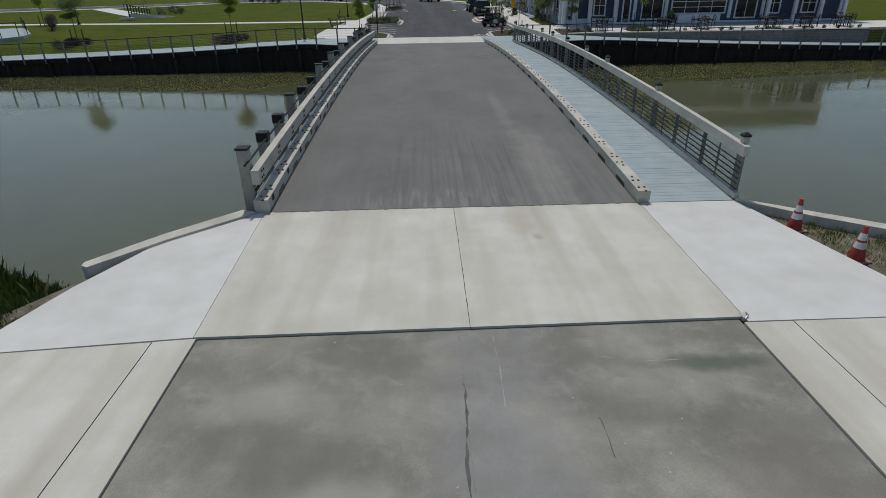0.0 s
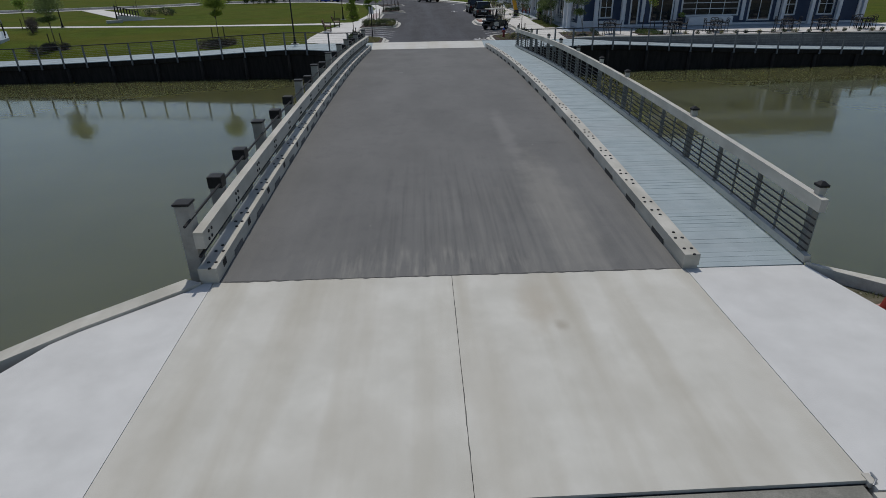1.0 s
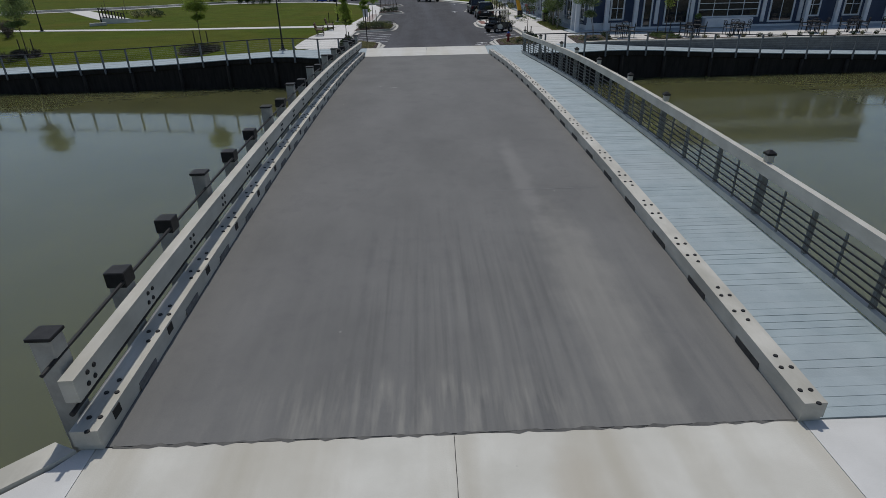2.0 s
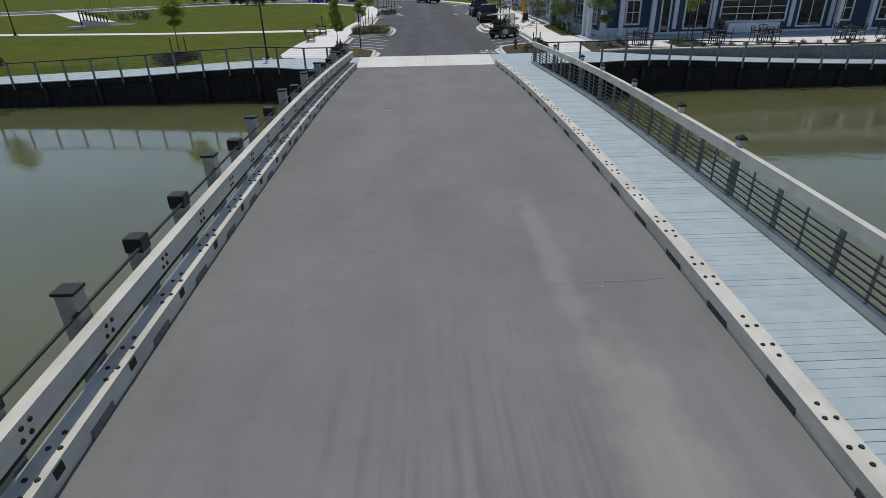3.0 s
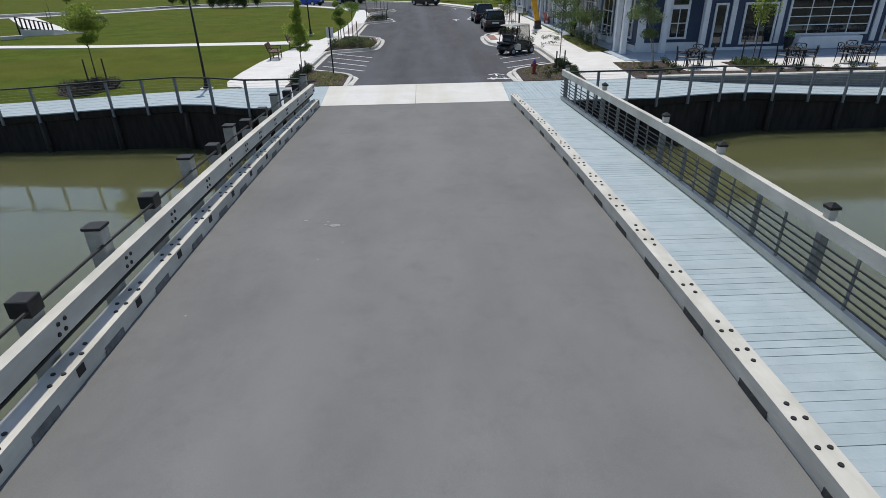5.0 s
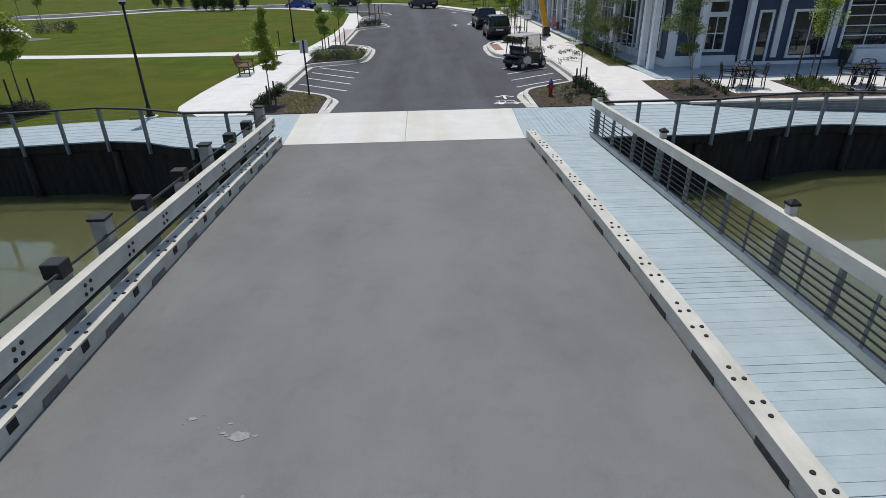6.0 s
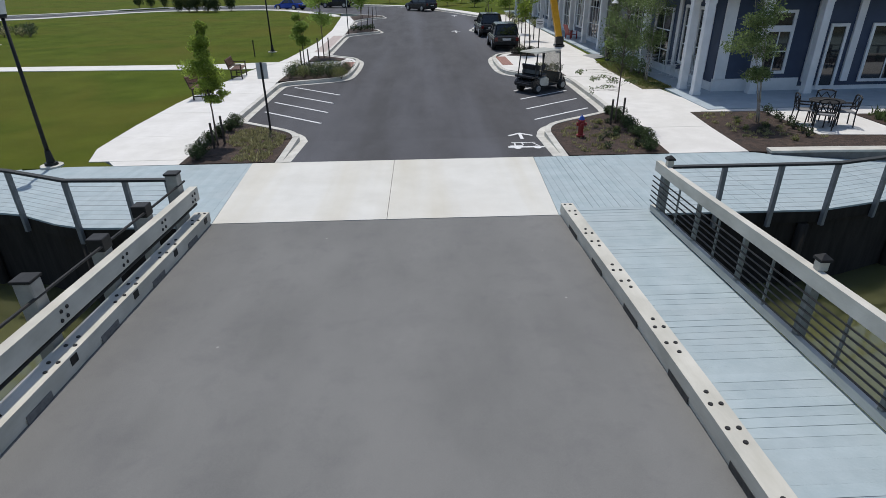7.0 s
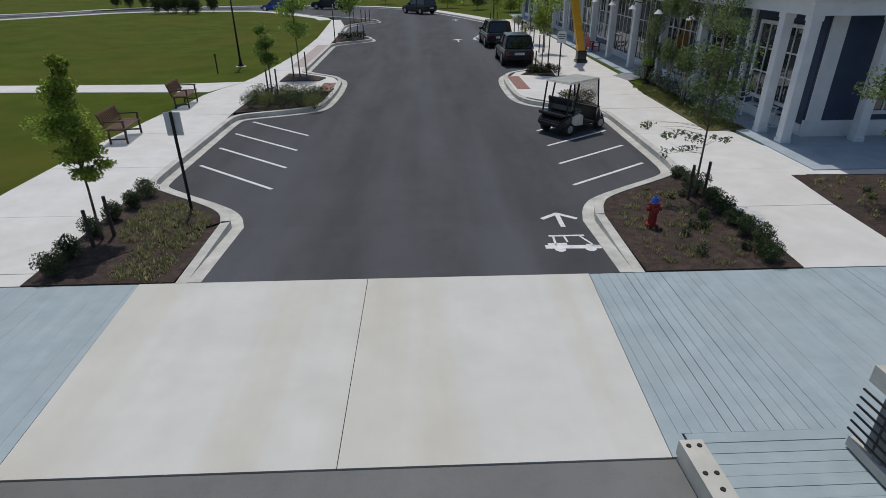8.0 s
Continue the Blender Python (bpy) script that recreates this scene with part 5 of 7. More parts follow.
# west street trees
tree(-5.12, 45.2, 3.3, [(0.02, 0, 1.75, 0.52, 0.52, 0.34, 1.6), (0.02, 0, 2.2, 0.58, 0.58, 0.42, 2.4), (0.08, 0, 2.7, 0.46, 0.46, 0.38, 1.5), (0.16, 0, 3.15, 0.25, 0.25, 0.24, 0.6), (0.2, -0.1, 1.42, 0.4, 0.36, 0.26, 0.6), (-0.12, 0.1, 1.45, 0.34, 0.32, 0.24, 0.45)], LEAF_Y, n=8200, size=0.072, seed=11,
     label="slim young street tree with fresh green leaves in a mulch bed", stakes=((0.0, -0.32, 0.74), (0.14, 0.16, 0.82)), trunk=0.028)
tree(-5.1, 58.8, 3.0, [(0.05, 0, 1.45, 0.62, 0.62, 0.42, 1.6), (0.0, 0, 2.0, 0.66, 0.66, 0.45, 2), (0.05, 0, 2.5, 0.42, 0.42, 0.35, 0.9)], LEAF, n=3600, size=0.085, seed=12, label="young street tree between stakes in a shrub bed", stakes=((-0.15, 0, 1.0), (0.2, 0.1, 1.0)))
tree(-4.8, 63.1, 4.3, [(0, 0, 2.2, 0.9, 0.9, 0.6, 2), (0, 0, 3.0, 0.9, 0.9, 0.6, 2), (0.1, 0, 3.8, 0.6, 0.6, 0.5, 1)], LEAF, n=2400, size=0.12, seed=13, label="young street tree between stakes at the kerb", stakes=((-0.3, 0, 1.1), (0.3, 0.1, 1.1)))
tree(-5.4, 93.5, 4.2, [(0, 0, 2.3, 0.9, 0.9, 0.9, 3), (0.1, 0, 3.4, 0.6, 0.6, 0.6, 1)], LEAF, n=1000, size=0.17, seed=17, label="young tree in the far island beside stakes", stakes=((0.7, 0, 1.1), (1.1, 0.1, 1.1), (1.5, 0, 1.1)))
tree(-4.1, 79.0, 4.2, [(0, 0, 2.5, 0.9, 0.9, 1.1, 3), (0.1, 0, 3.6, 0.5, 0.5, 0.5, 1)], LEAF, n=1300, size=0.15, seed=14, label="young tree in a far kerbed island", stakes=((0.5, 0, 1.0), (0.9, 0.1, 1.0)))
# lawn trees
tree(-14.74, 46.05, 3.4, [(0.0, 0, 1.95, 0.75, 0.7, 0.4, 1.2), (0.0, 0, 2.65, 1.15, 1.1, 0.6, 3.4), (0.05, 0.1, 3.25, 0.85, 0.8, 0.42, 1.8)], LEAF_Y, n=6000, size=0.09, seed=15, label="small round lawn tree with two stakes in a shrub bed", stakes=((-0.4, 0, 1.15), (0.4, 0.1, 1.15)), lean_to=(0.05, 0), base=-0.13)
tree(-26.45, 46.6, 4.0, [(0, 0, 1.9, 0.95, 0.95, 0.5, 1.2), (0, 0, 2.7, 1.35, 1.3, 0.7, 3), (0.1, 0.1, 3.5, 1.0, 1.0, 0.55, 1.6)], LEAF_D, n=5200, size=0.10, seed=16, label="small lawn tree with two stakes in a shrub bed", stakes=((-0.4, 0, 1.0), (0.4, 0.1, 1.0)), base=-0.27)
for i, (x, y, h) in enumerate(((-44.9, 94.2, 4.2), (-38, 62, 3.6), (-40.1, 90, 3.8))):
    tree(x, y, h, [(0, 0, h * 0.66, 1.0, 1.0, 0.9, 3)], LEAF, n=700, size=0.17, seed=20 + i, label="small young tree at the lawn's edge", stakes=((-0.4, 0, 0.9),))
# east trees
tree(6.87, 46.75, 3.6, [(-0.35, -0.1, 1.36, 0.32, 0.3, 0.16, 0.12), (-0.75, 0.0, 1.46, 0.34, 0.3, 0.15, 0.13), (-1.15, 0.1, 1.62, 0.28, 0.25, 0.15, 0.08), (-0.6, -0.25, 1.2, 0.3, 0.25, 0.12, 0.08), (0.35, 0, 1.32, 0.28, 0.28, 0.14, 0.09), (-0.9, -0.2, 1.1, 0.2, 0.2, 0.1, 0.04),
                        (0.05, 0, 1.85, 0.62, 0.6, 0.32, 0.6), (-0.05, 0, 2.35, 0.85, 0.8, 0.45, 1.3), (0, 0, 2.95, 0.85, 0.8, 0.45, 1.2), (0.05, 0, 3.5, 0.5, 0.5, 0.4, 0.5)], LEAF_D, n=3300, size=0.07, seed=31,
     label="young street tree with a drooping branch and stakes", stakes=((-0.2, -0.15, 0.8), (0.24, 0.05, 0.8)), trunk=0.028)
tree(11.35, 46.5, 4.2, [(-0.5, 0, 1.6, 0.75, 0.75, 0.4, 1.3), (-0.65, 0, 2.3, 1.0, 0.9, 0.55, 2.6), (-0.75, 0, 3.1, 0.9, 0.85, 0.55, 2.0), (-0.8, 0, 3.8, 0.6, 0.6, 0.4, 0.9)], LEAF_D, BARK_W, trunk=0.018, stems=4, limb=0.006, n=7000, size=0.075, seed=32, label="multi stemmed pale barked tree in a mulch bed", lean_to=(-0.8, 0))
tree(16.35, 46.9, 3.6, [(0, 0, 2.5, 0.7, 0.7, 0.9, 2), (0.1, 0, 3.2, 0.5, 0.5, 0.5, 1)], LEAF_Y, BARK, trunk=0.03, n=1600, size=0.09, seed=33, label="yellow green young tree with stakes by the terrace", stakes=((-0.55, 0, 1.2), (0.35, 0.1, 1.2)))
for i, (x, y, h) in enumerate(((10.5, 54.0, 4.5), (10.6, 56.2, 4.6), (10.8, 58.2, 4.2), (11.0, 60.6, 3.6))):
    tree(x, y, h, [(0, 0, h * 0.35, 0.6, 0.65, 0.8, 1.6), (0, 0, h * 0.75, 0.75, 0.8, 1.0, 2)], LEAF_D, BARK_W, trunk=0.022, stems=3, n=4200, size=0.075, seed=40 + i, label="wispy multi stemmed tree growing before the porch columns")
for i, (x, y, h) in enumerate(((6.75, 63.4, 4.2), (8.3, 70.5, 4.5), (8.2, 75, 4.5), (8.4, 81, 4.6), (6.3, 79.8, 4.2), (7.6, 90, 4.4))):
    tree(x, y, h, [(0, 0, h * 0.66, 0.85, 0.85, 1.1, 3)], LEAF if i % 2 else LEAF_Y, n=1100, size=0.14, seed=50 + i, label="young street tree beside the parked cars", stakes=((-0.3, 0, 1.0), (0.3, 0, 1.0)))

# shrubs
for i, (x, y) in enumerate(((-5.24, 43.8), (-5.28, 44.45), (-5.38, 45.4), (-5.30, 46.1), (-5.24, 46.8), (-5.20, 47.45))):
    shrub(x, y, (0.31, 0.25, 0.27, 0.25, 0.29, 0.31)[i], 0.46, SHRUB_L if i % 2 else SHRUB, 100 + i, "compact grey green shrub in the mulch bed", n=1700, size=0.038)
for i, (x, y) in enumerate(((7.05, 48.05), (7.06, 47.5), (7.0, 46.95), (7.06, 46.4), (7.08, 45.85), (7.04, 45.3), (6.98, 44.75), (6.96, 44.2), (6.9, 43.8))):
    shrub(x, y, 0.29, 0.34 + 0.16 * ((i * 7) % 5) / 4, SHRUB_L if i % 2 else SHRUB, 120 + i, "compact dark green shrub in the mulch bed", n=1300, size=0.040)
for i in range(15):
    shrub(-5.3 + 0.58 * (i % 5), 56.25 + 0.75 * (i // 5) + 0.2 * (i % 2), 0.55, 0.62, (SHRUB_L, WEED, SHRUB)[i % 3], 140 + i, "leafy low shrub in the kerbed island", n=900, size=0.05)
for i in range(4):
    shrub(-3.3 - 0.5 * i, 78.9 + 0.5 * (i % 2), 0.45, 0.5, SHRUB, 150 + i, "low shrub in a far island", n=120, size=0.14)
for i in range(5):
    shrub(6.2 + 0.25 * i, 56.55 + 0.12 * (i % 2), 0.3, 0.5, DRYGRASS if i % 2 else SHRUB, 160 + i, "low shrub beside the parked cart", n=320, size=0.06)
for i in range(7):
    shrub(6.2 + 0.2 * i, 63.3 + 0.15 * (i % 3), 0.32, 0.42, SHRUB_L if i % 2 else SHRUB_B, 610 + i, "low grey shrub in the bed at the parking bay", n=320, size=0.07)
for j, (cx, cy) in enumerate(((-14.7, 45.2), (-26.4, 45.6))):
    for i in range(16):
        a = rng.uniform(0, 6.28)
        q = rng.uniform(0.2, 1.0)
        x, y = cx + 1.35 * q * math.cos(a), cy + 1.15 * q * math.sin(a)
        shrub(x, y, 0.45, 0.5, SHRUB_B, 170 + 20 * j + i, "low purplish shrub under a lawn tree", n=420, size=0.055, base=lawn_z(x, y) - 0.02)
    bm = B()
    prism(bm, [(cx + 1.35 * math.cos(6.28 * k / 20), cy + 1.15 * math.sin(6.28 * k / 20)) for k in range(20)], lambda x, y: lawn_z(x, y) - 0.3, lambda x, y: lawn_z(x, y) + 0.02)
    structure("planting_bed_%d" % (8 + j), bm, MULCH, "oval mulch bed round a lawn tree", "bed")
for i in range(16):
    y = 78.6 + 6.0 * rng.random()
    shrub(-34.0 + 3.4 * rng.random() - 0.55 * (y - 78.6), y, 0.65, 0.8, (SHRUB, DRYGRASS, SHRUB_L)[i % 3], 220 + i, "tawny shrub beside the footbridge path", n=120, size=0.14)
for i, (x, y) in enumerate(((-30.0, 108.3), (-28.9, 108.5), (-27.8, 108.2), (-26.3, 107.9), (-25.3, 107.7), (-23.7, 109.0), (-40.5, 120.5), (-38.6, 120.2), (-36.8, 120.4))):
    shrub(x, y, 0.95, 2.2, SHRUB, 240 + i, "dense evergreen bush beyond the lawn", n=1500, size=0.17)
tufts("dry_tufts", [(x, y, 0.02, rng.uniform(0.3, 1.1)) for x, y in ((rng.uniform(-5.0, -3.35), rng.uniform(43.6, 46.9)) for _ in range(360)) if x > -4.25 - 0.75 * max(y - 44.6, 0) and x < -3.35 - 0.7 * max(y - 45.9, 0)], 0.11, DRYGRASS, "straw coloured ground cover in the mulch bed", 7)
tufts("dry_tufts", [(x, y, 0.02, rng.uniform(0.3, 0.8)) for x, y in ((rng.uniform(4.9, 6.9), rng.uniform(43.6, 47.4)) for _ in range(90)) if x > 4.95 + 0.9 * max(y - 46.2, 0)], 0.13, DRYGRASS, "straw coloured ground cover in the mulch bed", 8)
def bank_spots(n):
    """Grass on the near bank: thick by the water, thin towards the road."""
    out = []
    while len(out) < n:
        x = -6.0 - 22.0 * rng.random() ** 1.6
        y = lerp_line(NEAR, x) + 1.3 - 6.8 * rng.random() ** 1.4
        edge = -5.85 - 0.30 * (8.4 - y)
        if x > edge - 0.35 * rng.random() or (x > -6.7 and y > 6.4 and x > -5.99 - 0.25 * rng.random()):
            continue
        d = lerp_line(NEAR, x) - y
        out.append((x, y, -0.11 if d > 2.2 else (-0.12 - 0.123 * (2.2 - d) if d > 0.9 else (-0.28 - 0.6 * (0.9 - d) if d > 0 else -0.9 + 0.95 * d)), rng.uniform(0.4, 1.25) * (1.0 if d > 0.5 else 1.7)))
    return out


tufts("bank_grass", bank_spots(7500), 0.20, REED, "soft green grass on the canal bank", 9, blades=15, spread=0.20, width=0.0035)
tufts("seed_stalks", bank_spots(900), 0.34, DRYGRASS, "tall thin seed stalks in the bank grass", 19, blades=2, spread=0.15, width=0.002)
tufts("weeds", [(x, y, -0.13, rng.uniform(0.3, 1.3)) for x, y in ((rng.uniform(5.7, 9.2), rng.uniform(6.4, 10.3)) for _ in range(800))
      if x > 5.75 + (10.6 - y) * 0.23 and y < 10.35 - (x - 5.7) * 0.75], 0.085, WEED, "low weeds on dark soil", 10, blades=9, spread=0.13, width=0.006)

t = thing("lawn_marker", "thin dark green marker stake in the lawn", "stake", (-9.1, 64.5, -0.03))
bm = B()
box(bm, -0.03, 0.03, -0.02, 0.02, -0.1, 0.85, 0.004)
part("stake", bm, STAKE, t)
bm = B()
box(bm, -0.05, 0.05, -0.03, 0.03, 0.851, 0.93, 0.006)
part("cap", bm, SHRUB, t)
for ax, ay in ((3.64, 78.4), (4.5, 96.0)):
    t = thing("lane_arrow", "small white painted arrow on the asphalt", "road marking", (ax, ay, 0.0), group="lane arrows")
    for nm, q in (("arrow_shaft", [(-0.05, -0.9), (0.05, -0.9), (0.05, 0.4), (-0.05, 0.4)]), ("arrow_head", [(-0.4, 0.3), (0.4, 0.3), (0.0, 0.9)])):
        bm = B()
        prism(bm, q, -0.125, -0.112 if nm == "arrow_shaft" else -0.110)
        part(nm, bm, WHITELINE, t)


# ---- street furniture ----
def street_lamp(x, y, h=4.1):
    t = thing("street_lamp", "black fluted street lamp with a frosted lantern", "street lamp", (x, y, 0), group="street lamps")
    bm = B()
    bmesh.ops.create_cone(bm, cap_ends=True, segments=20, radius1=0.27, radius2=0.27, depth=0.2, matrix=Matrix.Translation((0, 0, -0.07)))
    part("footing", bm, CURBC, t, "pale round concrete footing")
    bm = B()
    rod(bm, (0, 0, 0.04), (0, 0, 0.10), 0.16, 0.15, 12)
    rod(bm, (0, 0, 0.10), (0, 0, 0.42), 0.10, 0.065, 12)
    part("base", bm, BLACK, t)
    bm = B()
    rod(bm, (0, 0, 0.42), (0, 0, h - 0.5), 0.052, 0.038, 12)
    rod(bm, (0, 0, h - 0.52), (0, 0, h - 0.44), 0.09, 0.11, 12)
    part("pole", bm, BLACK, t, smooth=True)
    bm = B()
    rod(bm, (0, 0, h - 0.44), (0, 0, h - 0.02), 0.11, 0.17, 10)
    lan = part("lantern", bm, LANTERN, t, "frosted white lantern")
    bm = B()
    rod(bm, (0, 0, h - 0.02), (0, 0, h + 0.12), 0.19, 0.03, 10)
    part("lantern_cap", bm, BLACK, lan)
    return t


street_lamp(-8.92, 43.66)
for x, y in ((-8.5, 66.4), (-34.8, 62.3)):
    street_lamp(x, y, 4.3)


def parking_sign(x, y, h, label, turn=0.0, w=0.32, hh=0.46):
    t = thing("parking_sign", label, "sign", (x, y, 0), turn)
    bm = B()
    rod(bm, (0, 0, -0.1), (0, 0, h), 0.032, 0.032, 8)
    part("post", bm, BLACK, t)
    bm = B()
    box(bm, -w / 2, w / 2, -0.045, -0.034, h - hh - 0.02, h - 0.02, 0.002)
    pl = part("panel", bm, SIGNW, t, "white metal panel")
    bm = B()
    for i, (ww, zz) in enumerate(((0.7, 0.36), (0.8, 0.26), (0.6, 0.18))):
        box(bm, -w * ww / 2, w * ww / 2, -0.049, -0.046, h - hh + zz - 0.03, h - hh + zz)
    part("print_bars", bm, CARDARK, pl)
    return t


parking_sign(-3.93, 46.52, 2.1, "small parking sign on a black post in the island", 180)
parking_sign(-4.9, 76.3, 2.5, "street sign seen edge on, on a thin black post", 90)
parking_sign(7.35, 62.3, 2.0, "small white sign on a post by the sidewalk", 0, 0.42, 0.5)


def bench(x, y, turn):
    t = thing("park_bench", "slatted red brown bench on dark wooden legs", "bench", (x, y, 0.0), turn, group="park benches")
    sl = B()
    box(sl, -0.72, 0.72, -0.03, 0.03, -0.014, 0.014, 0.004)
    slat = mesh_of(sl, "slat", WOODRED)
    for i in range(6):
        piece("slat", slat, pose(0, -0.24 + 0.088 * i, 0.45), t)
    for zz, dy in ((0.53, 0.27), (0.87, 0.385)):
        piece("slat", slat, pose(0, dy, zz, 72), t)
    sl = B()
    box(sl, -0.026, 0.026, -0.012, 0.012, 0.0, 0.34, 0.003)
    upright = mesh_of(sl, "back_slat", WOODRED)
    for i in range(13):
        piece("back_slat", upright, pose(-0.63 + 0.105 * i, 0.272, 0.54, -18), t)
    for sx in (-0.6, 0.6):
        bm = B()
        box(bm, sx - 0.02, sx + 0.02, -0.26, -0.21, 0.0, 0.43)
        box(bm, sx - 0.02, sx + 0.02, 0.20, 0.25, 0.0, 0.43)
        box(bm, sx - 0.02, sx + 0.02, -0.27, 0.26, 0.395, 0.435)
        obox(bm, pose(sx, 0.28, 0.42, -17), 0.04, 0.045, 0.49)
        box(bm, sx - 0.025, sx + 0.025, -0.28, 0.30, 0.63, 0.665)
        box(bm, sx - 0.02, sx + 0.02, -0.26, -0.21, 0.43, 0.63)
        box(bm, sx - 0.02, sx + 0.02, -0.21, 0.20, 0.12, 0.16)
        part("side_frame", bm, STAKE, t, "dark wooden end frame")
    return t


bench(-8.0, 52.45, 96)
bench(-7.9, 57.1, 96)

# hydrant
t = thing("fire_hydrant", "red fire hydrant with a blue bonnet", "fire hydrant", (5.37, 45.28, 0.02))
t.matrix_basis = t.matrix_basis @ Matrix.Diagonal((0.8, 0.8, 0.92, 1))
bm = B()
rod(bm, (0, 0, -0.05), (0, 0, 0.06), 0.15, 0.15, 12)
rod(bm, (0, 0, 0.06), (0, 0, 0.50), 0.10, 0.10, 12)
rod(bm, (0, 0, 0.50), (0, 0, 0.54), 0.135, 0.135, 12)
part("barrel", bm, REDPAINT, t, smooth=False)
bm = B()
rod(bm, (0, 0, 0.54), (0, 0, 0.64), 0.115, 0.06, 12)
rod(bm, (0, 0, 0.64), (0, 0, 0.69), 0.03, 0.025, 6)
part("bonnet", bm, BLUEPAINT, t, "blue bonnet")
for d in ((1, 0), (-1, 0), (0, -1)):
    bm = B()
    rod(bm, (0.08 * d[0], 0.08 * d[1], 0.40), (0.18 * d[0], 0.18 * d[1], 0.40), 0.055, 0.06, 10)
    part("outlet", bm, REDPAINT, t)


def cone(x, y, z, tip_red=True):
    t = thing("traffic_cone", "scuffed orange and white traffic cone on weedy soil", "traffic cone", (x, y, z), 12)
    bm = B()
    box(bm, -0.16, 0.16, -0.16, 0.16, 0, 0.035, 0.01)
    part("base", bm, CONEBASE, t, "faded pinkish rubber base")
    bands = [(0.035, 0.23, 0.125, 0.088, ORANGE), (0.23, 0.33, 0.088, 0.070, CONEWHITE), (0.33, 0.365, 0.070, 0.064, ORANGE), (0.365, 0.475, 0.064, 0.046, CONEWHITE), (0.475, 0.56, 0.046, 0.030, ORANGE), (0.56, 0.585, 0.034, 0.034, ORANGE)]
    for z0, z1, r0, r1, mt in bands:
        bm = B()
        rod(bm, (0, 0, z0), (0, 0, z1), r0, r1, 20)
        part("band", bm, mt, t, smooth=False)
    return t


cone(5.90, 9.62, -0.13)
cone(6.17, 8.44, -0.13)


# ---- vehicles ----
def wheel(parent, x, y, r, w, rim=CHROME):
    bm = B()
    rod(bm, (x - w / 2, y, r), (x + w / 2, y, r), r, r, 20)
    bmesh.ops.bevel(bm, geom=[e for e in bm.edges if len(e.link_faces) == 2 and any(len(f.verts) > 4 for f in e.link_faces)], offset=0.03, segments=1, affect="EDGES")
    wh = part("wheel", bm, RUBBER, parent)
    s = 1 if x > 0 else -1
    bm = B()
    rod(bm, (x + s * (w / 2 - 0.005), y, r), (x + s * (w / 2 + 0.012), y, r), r * 0.62, r * 0.55, 14)
    part("rim", bm, rim, wh)


def loft(bm, sections):
    """Rings of equal count, each a list of points, joined to a closed body."""
    rings = [[bm.verts.new(p) for p in s] for s in sections]
    k = len(rings[0])
    for a, b in zip(rings, rings[1:]):
        for i in range(k):
            bm.faces.new((a[i], a[(i + 1) % k], b[(i + 1) % k], b[i]))
    bm.faces.new(rings[0][::-1])
    bm.faces.new(rings[-1])
    bmesh.ops.recalc_face_normals(bm, faces=bm.faces[:])


